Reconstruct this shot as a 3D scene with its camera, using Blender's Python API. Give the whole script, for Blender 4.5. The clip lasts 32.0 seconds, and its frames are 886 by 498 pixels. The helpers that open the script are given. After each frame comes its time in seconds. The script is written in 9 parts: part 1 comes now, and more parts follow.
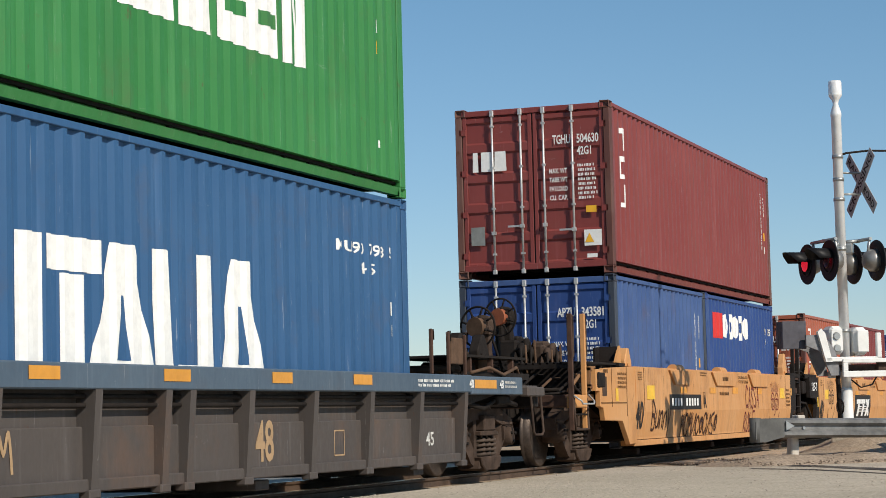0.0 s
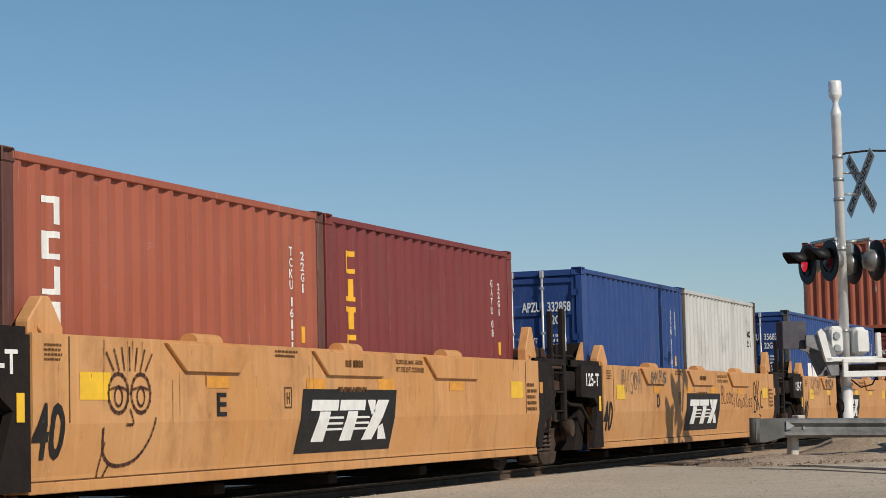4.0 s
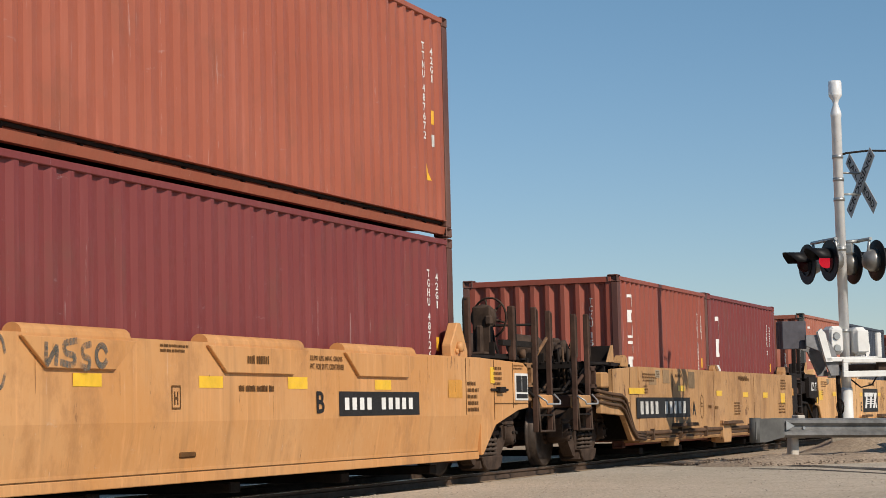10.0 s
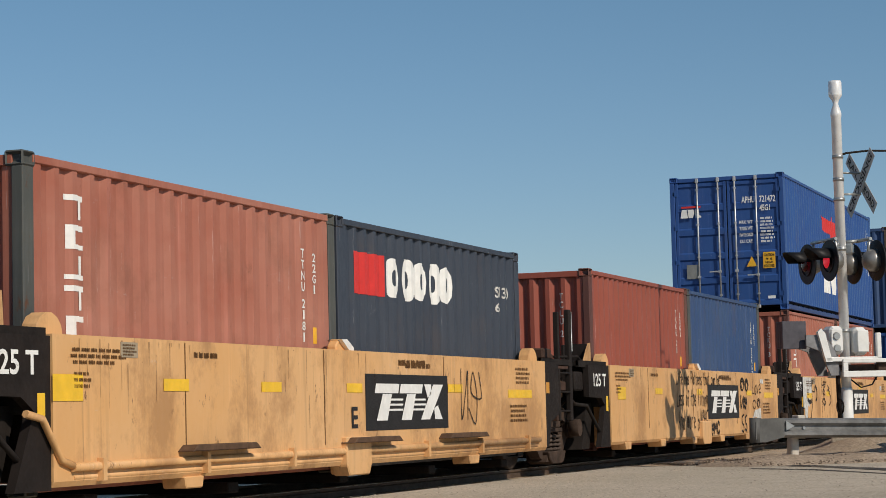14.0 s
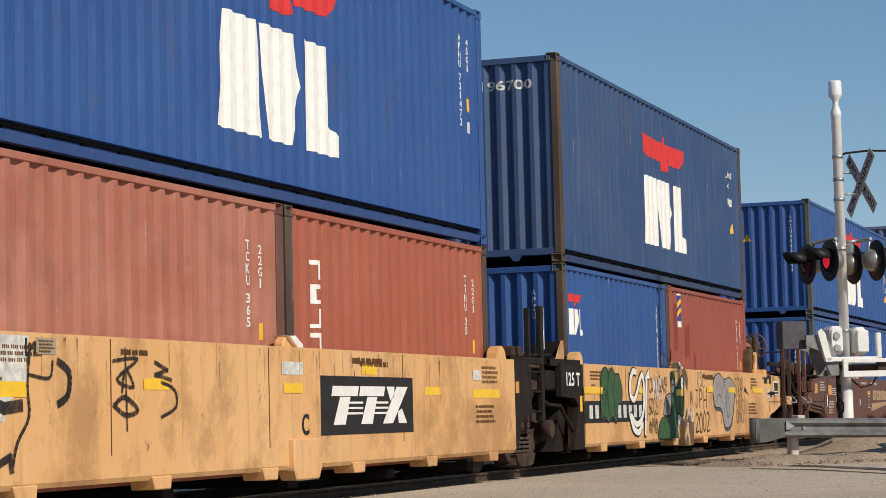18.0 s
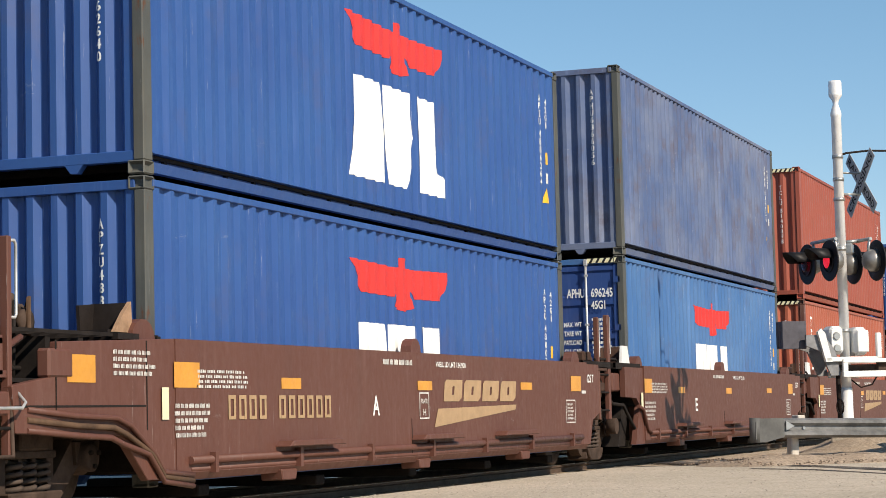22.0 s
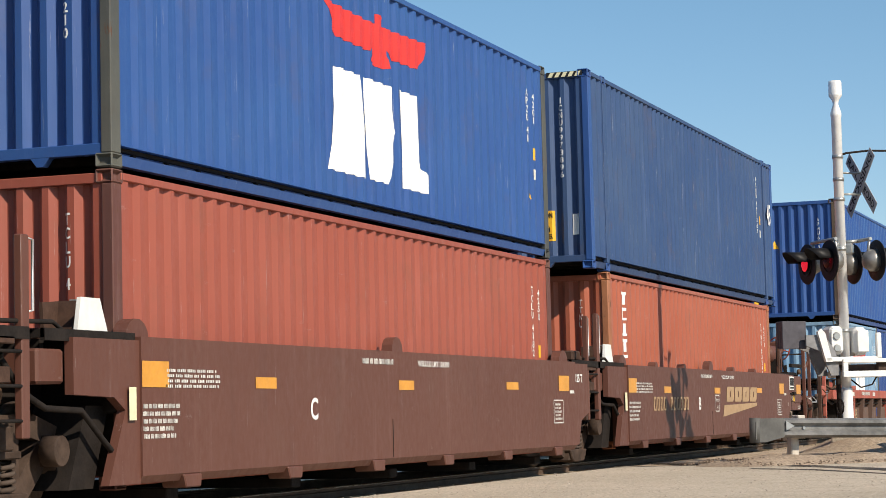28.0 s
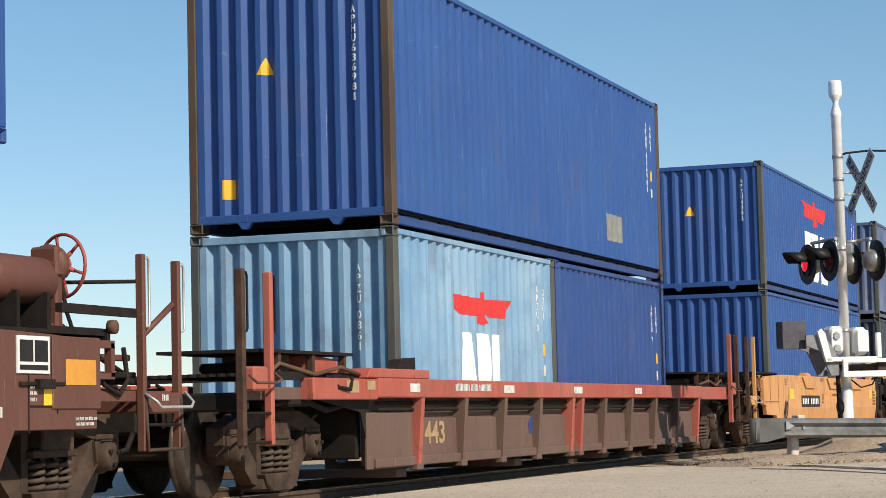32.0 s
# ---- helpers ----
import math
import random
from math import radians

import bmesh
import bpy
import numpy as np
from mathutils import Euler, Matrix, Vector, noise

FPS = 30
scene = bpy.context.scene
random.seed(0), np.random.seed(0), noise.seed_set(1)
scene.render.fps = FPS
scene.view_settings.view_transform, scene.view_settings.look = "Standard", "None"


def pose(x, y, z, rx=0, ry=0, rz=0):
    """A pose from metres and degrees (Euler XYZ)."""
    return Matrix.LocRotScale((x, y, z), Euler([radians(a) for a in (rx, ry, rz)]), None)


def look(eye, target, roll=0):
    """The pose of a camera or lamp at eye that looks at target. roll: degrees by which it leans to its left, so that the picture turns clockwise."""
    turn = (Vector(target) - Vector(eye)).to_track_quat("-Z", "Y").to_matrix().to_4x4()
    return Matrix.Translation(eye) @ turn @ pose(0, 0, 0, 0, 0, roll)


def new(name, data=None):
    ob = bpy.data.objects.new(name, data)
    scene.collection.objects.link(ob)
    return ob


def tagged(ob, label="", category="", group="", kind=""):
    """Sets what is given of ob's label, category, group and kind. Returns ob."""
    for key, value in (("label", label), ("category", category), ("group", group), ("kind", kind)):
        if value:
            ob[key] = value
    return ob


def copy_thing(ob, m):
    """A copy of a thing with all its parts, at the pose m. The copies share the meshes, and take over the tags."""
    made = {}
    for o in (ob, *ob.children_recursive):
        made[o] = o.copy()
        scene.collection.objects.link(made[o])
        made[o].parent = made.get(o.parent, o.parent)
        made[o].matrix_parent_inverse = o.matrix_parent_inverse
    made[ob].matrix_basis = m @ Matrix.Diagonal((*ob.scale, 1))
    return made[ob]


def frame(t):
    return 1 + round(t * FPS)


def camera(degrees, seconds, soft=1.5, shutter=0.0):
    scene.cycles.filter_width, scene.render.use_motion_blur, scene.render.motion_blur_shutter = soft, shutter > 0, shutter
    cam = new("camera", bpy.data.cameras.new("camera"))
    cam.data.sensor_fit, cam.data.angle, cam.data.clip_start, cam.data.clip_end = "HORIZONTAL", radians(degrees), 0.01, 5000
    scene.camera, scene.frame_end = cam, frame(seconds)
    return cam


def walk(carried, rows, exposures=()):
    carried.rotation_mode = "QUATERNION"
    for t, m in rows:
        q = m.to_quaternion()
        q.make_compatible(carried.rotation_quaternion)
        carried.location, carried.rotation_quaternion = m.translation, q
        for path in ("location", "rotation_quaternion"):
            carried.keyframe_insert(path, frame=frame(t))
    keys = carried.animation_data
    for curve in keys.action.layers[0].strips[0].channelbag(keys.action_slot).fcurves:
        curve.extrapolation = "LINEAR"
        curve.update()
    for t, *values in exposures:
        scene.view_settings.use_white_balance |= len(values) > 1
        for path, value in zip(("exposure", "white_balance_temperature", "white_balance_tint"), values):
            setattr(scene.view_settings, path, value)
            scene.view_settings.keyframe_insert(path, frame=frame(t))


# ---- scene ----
# ------------------------------------------------------------------ camera
cam = camera(23.284, 32.0, 0.8)
EYE = Vector((0.0, 0.0, 0.70))
YAW, TILT = radians(70.4493), radians(4.4877)
AIM = EYE + Vector((math.sin(YAW) * math.cos(TILT), math.cos(YAW) * math.cos(TILT), math.sin(TILT)))
EXPOSURE = [(0.0, 0.00, 6500, 10), (0.6, 0.12, 6500, 11), (1.0, 0.20, 6650, 12), (2.0, 0.08, 6550, 10), (3.0, -0.20, 6600, 11), (6.0, -0.32, 6500, 10), (7.0, -0.28, 6550, 10), (8.0, -0.11, 6650, 11), (9.0, 0.03, 6700, 11), (10.0, -0.13, 6700, 12), (11.0, -0.27, 6650, 11), (12.0, -0.32, 6600, 11), (14.0, -0.36, 6650, 11), (17.0, -0.02, 6750, 12), (18.0, -0.17, 6750, 12), (19.0, 0.02, 6800, 12), (21.0, 0.20, 6800, 12), (22.0, 0.36, 6850, 12), (23.0, 0.31, 6850, 12), (24.0, 0.32, 6900, 13), (25.0, 0.18, 6900, 12), (28.0, 0.31, 6800, 11), (30.0, 0.40, 6750, 11), (31.0, 0.38, 6750, 11), (32.0, 0.28, 6800, 11)]
walk(cam, [(0.0, look(EYE, AIM, -1.396)), (32.0, look(EYE, AIM, -1.396))], EXPOSURE)

# ------------------------------------------------------------------ light
SUN = Vector((-1.6, -3.17, 2.71)).normalized()
world = bpy.data.worlds.new("sky")
scene.world = world
world.use_nodes = True
wn = world.node_tree.nodes
sky = wn.new("ShaderNodeTexSky")
sky.sky_type, sky.sun_disc = "NISHITA", False
sky.sun_elevation, sky.sun_rotation = math.asin(SUN.z), math.atan2(SUN.x, SUN.y)
sky.air_density, sky.dust_density, sky.ozone_density, sky.altitude = 1.0, 0.05, 1.6, 600
tint = wn.new("ShaderNodeMix")
tint.data_type, tint.blend_type = "RGBA", "MULTIPLY"
tint.inputs[0].default_value = 1.0
# a clear dry sky: less yellow-green low down, less violet higher up
up_dir, height, haze = wn.new("ShaderNodeTexCoord"), wn.new("ShaderNodeSeparateXYZ"), wn.new("ShaderNodeValToRGB")
haze.color_ramp.elements[0].position, haze.color_ramp.elements[0].color = 0.0, (0.78, 0.875, 1.06, 1)
haze.color_ramp.elements[1].position, haze.color_ramp.elements[1].color = 0.22, (0.745, 0.99, 1.07, 1)
world.node_tree.links.new(up_dir.outputs["Generated"], height.inputs[0])
world.node_tree.links.new(height.outputs[2], haze.inputs[0])
world.node_tree.links.new(haze.outputs[0], tint.inputs[7])
world.node_tree.links.new(sky.outputs[0], tint.inputs[6])
world.node_tree.links.new(tint.outputs[2], wn["Background"].inputs[0])
wn["Background"].inputs[1].default_value = 0.089
sun = new("sun", bpy.data.lights.new("sun", "SUN"))
sun.data.energy, sun.data.angle, sun.data.color = 4.4, radians(0.53), (1.0, 0.91, 0.78)
sun.matrix_world = look(SUN * 50, (0, 0, 0))

# ------------------------------------------------------------------ the train's run
YC = 9.49            # the middle of the track
RUN = (128.2616, -3.50767, 0.58545, 2.12970, -2.79380, -1.92382, 1.29657)


SLACK_T = (0, 1, 2, 3, 6, 7, 8, 9, 10, 11, 12, 13, 14, 17, 18, 19, 20, 21, 22, 23, 24, 25, 28, 29, 30, 31, 32)
SLACK = (-0.13, 0.05, 0.02, 0.02, 0.07, 0.10, -0.05, 0.05, 0.05, -0.15, 0.06, -0.02, 0.0, 0.09, 0.04, 0.04, 0.06, 0.07, -0.06, -0.12, 0.02, 0.08, -0.11, 0.03, 0.0, 0.10, -0.04)
# each car's own stretch of its couplers
CAR_AT = (-130.0, -99.6, -84.0, -68.45, -52.92, -37.3, -17.6, -2.1, 13.35, 28.5, 43.92, 63.75, 79.05, 94.4, 109.75, 125.0, 145.62, 166.45)
CAR_OFF = (0.15, -0.08, 0.05, -0.09, -0.02, 0.10, 0.0, -0.02, 0.02, 0.13, 0.16, -0.12, 0.05, -0.03, 0.03, -0.12, 0.16, 0.06)


def gone(t):
    """How far the train has come at t seconds: a slow braking, with the surge of its couplers."""
    x = t / 16 - 1
    return sum(c * x ** (i + 1) for i, c in enumerate(RUN)) - float(np.interp(t, SLACK_T, SLACK))


MOVERS, WHEELS, LAMPS, SET_BACK = [], [], [], {}


# ------------------------------------------------------------------ materials
def nodes(mat):
    mat.use_nodes = True
    nt = mat.node_tree
    return nt, nt.nodes["Principled BSDF"]


def link(nt, a, b):
    nt.links.new(a, b)


def mix(nt, fac, a, b):
    m = nt.nodes.new("ShaderNodeMix")
    m.data_type = "RGBA"
    for s, v in ((m.inputs[0], fac), (m.inputs[6], a), (m.inputs[7], b)):
        if isinstance(v, (int, float)):
            s.default_value = v
        elif isinstance(v, tuple):
            s.default_value = (*v, 1)
        else:
            link(nt, v, s)
    return m.outputs[2]


def ramp(nt, src, a, b, lo=0.0, hi=1.0):
    m = nt.nodes.new("ShaderNodeMapRange")
    m.inputs[1].default_value, m.inputs[2].default_value = a, b
    m.inputs[3].default_value, m.inputs[4].default_value = lo, hi
    link(nt, src, m.inputs[0])
    return m.outputs[0]


def noise_tex(nt, scale, stretch=(1, 1, 1), shift=(0, 0, 0), detail=4, rough=0.6, coord="Object"):
    tc = nt.nodes.new("ShaderNodeTexCoord")
    mp = nt.nodes.new("ShaderNodeMapping")
    mp.inputs["Scale"].default_value = stretch
    mp.inputs["Location"].default_value = shift
    link(nt, tc.outputs[coord], mp.inputs[0])
    n = nt.nodes.new("ShaderNodeTexNoise")
    n.inputs["Scale"].default_value, n.inputs["Detail"].default_value, n.inputs["Roughness"].default_value = scale, detail, rough
    link(nt, mp.outputs[0], n.inputs[0])
    return n.outputs[0]


def bump(nt, bsdf, src, strength, dist=0.01):
    b = nt.nodes.new("ShaderNodeBump")
    b.inputs["Strength"].default_value, b.inputs["Distance"].default_value = strength, dist
    link(nt, src, b.inputs["Height"])
    link(nt, b.outputs[0], bsdf.inputs["Normal"])


MATS = {}


def mix_val(nt, a, b, share):
    """Two heights blended by a fixed share."""
    n = nt.nodes.new("ShaderNodeMix")
    n.inputs[0].default_value = share
    nt.links.new(a, n.inputs[2])
    nt.links.new(b, n.inputs[3])
    return n.outputs[0]


def paint(name, rgb, faded=None, fade=0.35, dirt=0.35, rust=0.12, rough=0.5, spec=0.4, seed=0.0, drips=0.0, stain=0.15, stain_rgb=(0.12, 0.075, 0.045)):
    """Painted steel: sun-faded patches, vertical run-off streaks, specks and scabs of rust."""
    if name in MATS:
        return MATS[name]
    m = bpy.data.materials.new(name)
    nt, p = nodes(m)
    sh = (seed * 7.3, seed * 3.1, seed * 1.7)
    faded = faded or tuple(min(1, c * 1.25 + 0.05) for c in rgb)
    big = noise_tex(nt, 0.55, (1, 1, 1.3), sh, 5)
    streak = noise_tex(nt, 1.0, (9, 9, 0.45), sh, 5, 0.65)
    fine = noise_tex(nt, 14, (1, 1, 0.5), sh, 4, 0.7)
    col = mix(nt, ramp(nt, big, 0.38, 0.68, 0, fade), rgb, faded)
    col = mix(nt, ramp(nt, streak, 0.56, 0.78, 0, fade), col, tuple(min(1, c * 1.35 + 0.06) for c in rgb))
    grime = tuple(c * 0.45 + 0.012 for c in rgb)
    streak2 = noise_tex(nt, 1.0, (5, 5, 0.3), (sh[0] + 3, 1, sh[2]), 4, 0.6)
    col = mix(nt, ramp(nt, streak2, 0.56, 0.80, 0, dirt), col, grime)
    spots = noise_tex(nt, 5.0, (1.3, 1.3, 0.6), sh, 8, 0.75)
    scab = ramp(nt, spots, 0.675 - rust * 0.30, 0.74 - rust * 0.28, 0, min(1, rust * 5))
    col = mix(nt, scab, col, (0.10, 0.042, 0.020))
    drip = noise_tex(nt, 1.0, (16, 16, 0.22), (sh[0], 5, sh[1]), 6, 0.7)
    col = mix(nt, ramp(nt, drip, 0.64 - drips * 0.09, 0.72 - drips * 0.05, 0, min(0.85, 0.25 + rust * 1.5 + drips * 0.4)), col, tuple(c * 0.5 + r * 0.35 for c, r in zip(rgb, (0.10, 0.05, 0.03))))
    blot = noise_tex(nt, 1.3, (1, 1, 0.75), (sh[1], 2, sh[0]), 8, 0.72)
    col = mix(nt, ramp(nt, blot, 0.56 - stain * 0.09, 0.74 - stain * 0.12, 0, min(0.85, 0.2 + stain)), col, tuple(c * 0.45 + r * 0.55 for c, r in zip(rgb, stain_rgb)))
    scuff = noise_tex(nt, 1.0, (2.2, 2.2, 7.0), (sh[2], 9, sh[1]), 7, 0.8)
    col = mix(nt, ramp(nt, scuff, 0.65, 0.69, 0, 0.2 + 0.5 * stain), col, tuple(min(1, c * 0.55 + 0.24) for c in rgb))
    scratch = noise_tex(nt, 1.0, (26, 26, 0.8), (2, sh[1], sh[0]), 5, 0.8)
    col = mix(nt, ramp(nt, scratch, 0.648, 0.68, 0, min(0.7, 0.2 + fade * 0.6)), col, tuple(min(1, c * 0.6 + 0.34) for c in rgb))
    link(nt, col, p.inputs["Base Color"])
    link(nt, ramp(nt, fine, 0.3, 0.7, rough - 0.08, rough + 0.14), p.inputs["Roughness"])
    p.inputs["Specular IOR Level"].default_value = spec
    dent = noise_tex(nt, 1.8, (1, 1, 1), sh, 3, 0.5)
    bump(nt, p, mix_val(nt, fine, dent, 0.65), 0.22, 0.012)
    MATS[name] = m
    return m


def plain(name, rgb, rough=0.6, metal=0.0, vary=0.25, scale=6.0, relief=0.1, glow=None):
    if name in MATS:
        return MATS[name]
    m = bpy.data.materials.new(name)
    nt, p = nodes(m)
    n = noise_tex(nt, scale, (1, 1, 1), (len(name), 1, 2), 6, 0.65)
    dark = tuple(c * (1 - vary) for c in rgb)
    light = tuple(min(1, c * (1 + vary * 0.6)) for c in rgb)
    link(nt, mix(nt, ramp(nt, n, 0.32, 0.68), dark, light), p.inputs["Base Color"])
    n2 = noise_tex(nt, scale * 9, (1, 1, 1), (2, len(name), 2), 3)
    link(nt, ramp(nt, n2, 0.3, 0.7, max(0.03, rough - 0.1), min(1, rough + 0.1)), p.inputs["Roughness"])
    p.inputs["Metallic"].default_value = metal
    p.inputs["Specular IOR Level"].default_value = 0.2 if max(rgb) < 0.15 else 0.4
    bump(nt, p, n2, relief, 0.004)
    if glow:
        p.inputs["Emission Color"].default_value = (*glow[:3], 1)
        p.inputs["Emission Strength"].default_value = glow[3]
    MATS[name] = m
    return m


WHITE = plain("white_lettering", (0.80, 0.80, 0.77), 0.55, vary=0.10, scale=9)
OFFWHITE = plain("worn_white_lettering", (0.62, 0.61, 0.57), 0.6, vary=0.35, scale=14)
BLACKPAINT = plain("black_lettering", (0.022, 0.020, 0.020), 0.55, vary=0.3)
BLACKSTEEL = plain("black_car_steel", (0.019, 0.014, 0.012), 0.75, vary=0.45, scale=3)
DARKSTEEL = plain("grimy_steel", (0.018, 0.014, 0.012), 0.85, vary=0.5, scale=5, relief=0.3)
TRUCKSTEEL = plain("dusty_truck_castings", (0.066, 0.044, 0.033), 0.88, vary=0.5, scale=5, relief=0.35)
SPRING = plain("dusty_coil_spring", (0.085, 0.062, 0.049), 0.75, vary=0.4)
TREAD = plain("worn_wheel_tread", (0.075, 0.058, 0.048), 0.5, 0.5, 0.45, 9)
WHEELFACE = plain("rusty_wheel_plate", (0.050, 0.032, 0.024), 0.75, vary=0.5, scale=4)
GALV = plain("galvanised_steel", (0.42, 0.43, 0.42), 0.42, 0.75, 0.22, 9)
ALU = plain("aluminium_mast", (0.80, 0.80, 0.79), 0.36, 0.15, 0.12, 5)
WHITEPAINT = plain("white_enamel", (0.76, 0.76, 0.73), 0.45, 0.0, 0.12, 5)
LOCKBAR = plain("galvanised_locking_bar", (0.55, 0.55, 0.54), 0.45, 0.5, 0.25, 8)
GASKET = plain("black_rubber_gasket", (0.02, 0.02, 0.02), 0.8)
AMBER = plain("amber_reflector", (0.64, 0.29, 0.04), 0.4, vary=0.15, scale=4)
DULLAMBER = plain("dull_amber_reflector", (0.74, 0.33, 0.05), 0.55, vary=0.25, scale=5)
YELLOWTAPE = plain("yellow_reflector", (0.86, 0.52, 0.03), 0.4, vary=0.15, scale=4)
REDLOGO = plain("red_emblem_paint", (0.62, 0.035, 0.030), 0.5, vary=0.12)
TAN = plain("tan_emblem_paint", (0.40, 0.265, 0.145), 0.55, vary=0.15)
YELLOWDECAL = plain("yellow_warning_decal", (0.82, 0.44, 0.03), 0.5, vary=0.12)
STENCIL = plain("brown_stencil", (0.13, 0.062, 0.020), 0.7, vary=0.3)
CREAM = plain("cream_placard", (0.74, 0.70, 0.46), 0.5, vary=0.15)
DULLPLATE = plain("dull_tan_plate", (0.36, 0.29, 0.20), 0.6, vary=0.2)
GREYPATCH = plain("grey_paint_patch", (0.22, 0.23, 0.22), 0.7, vary=0.25)
STRIPEBLACK = plain("hazard_black", (0.02, 0.02, 0.02), 0.6)


def thin_paint(name, rgb, lo=0.35, hi=0.95, scale=9.0):
    """Paint too thin to cover: the steel's own colour shows through in patches."""
    m = plain(name, rgb, 0.7, vary=0.3)
    nt, p = m.node_tree, m.node_tree.nodes["Principled BSDF"]
    n = noise_tex(nt, scale, (1, 1, 1), (4, len(name), 1), 6, 0.75)
    link(nt, ramp(nt, n, 0.36, 0.60, lo, hi), p.inputs["Alpha"])
    return m


SPRAYBLACK = thin_paint("black_spray_paint", (0.03, 0.026, 0.024), 0.55, 1.0)
SPRAYMAROON = thin_paint("maroon_spray_paint", (0.19, 0.030, 0.028), 0.5, 0.95)
SPRAYDARK = thin_paint("dark_brown_spray_paint", (0.065, 0.030, 0.022), 0.4, 0.95)
RUNOFF = thin_paint("rust_runoff", (0.12, 0.052, 0.022), 0.0, 0.50, 5.0)
SCRAPE = thin_paint("grey_scrape", (0.17, 0.155, 0.13), 0.05, 0.60, 4.0)
SPRAYGREEN = plain("green_spray_paint", (0.045, 0.105, 0.048), 0.65, vary=0.3, scale=4)
SPRAYGREY = plain("grey_spray_paint", (0.30, 0.28, 0.27), 0.7, vary=0.25, scale=4)


# ------------------------------------------------------------------ mesh helpers
def part(name, bm, material, parent, label=""):
    """One mesh object under a thing or part; bm may be a finished mesh."""
    if isinstance(bm, bmesh.types.BMesh):
        me = bpy.data.meshes.new(name)
        bm.to_mesh(me)
        bm.free()
    else:
        me = bm
    if material and not me.materials:
        me.materials.append(material)
    ob = new(name, me)
    ob.parent = parent
    if label:
        ob["label"] = label
    return ob


def box(bm, x0, x1, y0, y1, z0, z1, bev=0.0):
    vs = [bm.verts.new((x, y, z)) for z in (z0, z1) for y in (y0, y1) for x in (x0, x1)]
    fs = [bm.faces.new([vs[i] for i in q]) for q in ((0, 2, 3, 1), (4, 5, 7, 6), (0, 1, 5, 4), (2, 6, 7, 3), (0, 4, 6, 2), (1, 3, 7, 5))]
    if bev:
        es = {e for f in fs for e in f.edges}
        bmesh.ops.bevel(bm, geom=list(es), offset=bev, segments=1, affect="EDGES")
    return bm


def B(*a, bev=0.0):
    return box(bmesh.new(), *a, bev=bev)


def boxes(*lists, bev=0.0):
    bm = bmesh.new()
    for a in lists:
        box(bm, *a, bev=0)
    if bev:
        bmesh.ops.bevel(bm, geom=bm.edges[:], offset=bev, segments=1, affect="EDGES")
    return bm


def prism(bm, pts, a, b, axis="y"):
    """A polygon of (u, v) run from a to b along an axis: y takes (x, z), x takes (y, z), z takes (x, y)."""
    def at(u, v, w):
        return {"y": (u, w, v), "x": (w, u, v), "z": (u, v, w)}[axis]
    lo = [bm.verts.new(at(u, v, a)) for u, v in pts]
    hi = [bm.verts.new(at(u, v, b)) for u, v in pts]
    n = len(pts)
    for i in range(n):
        bm.faces.new((lo[i], lo[(i + 1) % n], hi[(i + 1) % n], hi[i]))
    bm.faces.new(lo[::-1])
    bm.faces.new(hi)
    bmesh.ops.recalc_face_normals(bm, faces=bm.faces[:])
    return bm


def P(pts, a, b, axis="y", bev=0.0):
    bm = prism(bmesh.new(), pts, a, b, axis)
    if bev:
        bmesh.ops.bevel(bm, geom=bm.edges[:], offset=bev, segments=1, affect="EDGES")
    return bm


def tube(bm, pts, r, seg=8):
    """A round bar through points, with mitred bends and closed ends."""
    pts = [Vector(p) for p in pts]
    rings = []
    for i, p in enumerate(pts):
        d = (pts[min(i + 1, len(pts) - 1)] - pts[max(i - 1, 0)]).normalized()
        side = d.orthogonal().normalized() if i == 0 else (side - d * side.dot(d)).normalized()
        up = d.cross(side)
        rings.append([bm.verts.new(p + r * (math.cos(a) * side + math.sin(a) * up)) for a in (2 * math.pi * k / seg for k in range(seg))])
    for a, b in zip(rings, rings[1:]):
        for k in range(seg):
            f = bm.faces.new((a[k], a[(k + 1) % seg], b[(k + 1) % seg], b[k]))
            f.smooth = True
    bm.faces.new(rings[0][::-1])
    bm.faces.new(rings[-1])
    return bm


def T(pts, r, seg=8):
    return tube(bmesh.new(), pts, r, seg)


def lathe(bm, prof, seg=24, axis="z", at=(0, 0, 0)):
    """Turns (radius, along) pairs round an axis."""
    at = Vector(at)
    rings = []
    for r, h in prof:
        ring = []
        for k in range(seg):
            a = 2 * math.pi * k / seg
            c, s = r * math.cos(a), r * math.sin(a)
            v = {"z": (c, s, h), "y": (c, h, -s), "x": (h, c, s)}[axis]
            ring.append(bm.verts.new(at + Vector(v)))
        rings.append(ring)
    for a, b in zip(rings, rings[1:]):
        for k in range(seg):
            f = bm.faces.new((a[k], a[(k + 1) % seg], b[(k + 1) % seg], b[k]))
            f.smooth = True
    bm.faces.new(rings[0][::-1])
    bm.faces.new(rings[-1])
    return bm


def thing(name, label, category, group=""):
    return tagged(new(name), label, category, group)


# ------------------------------------------------------------------ markings
GLYPHS = {}


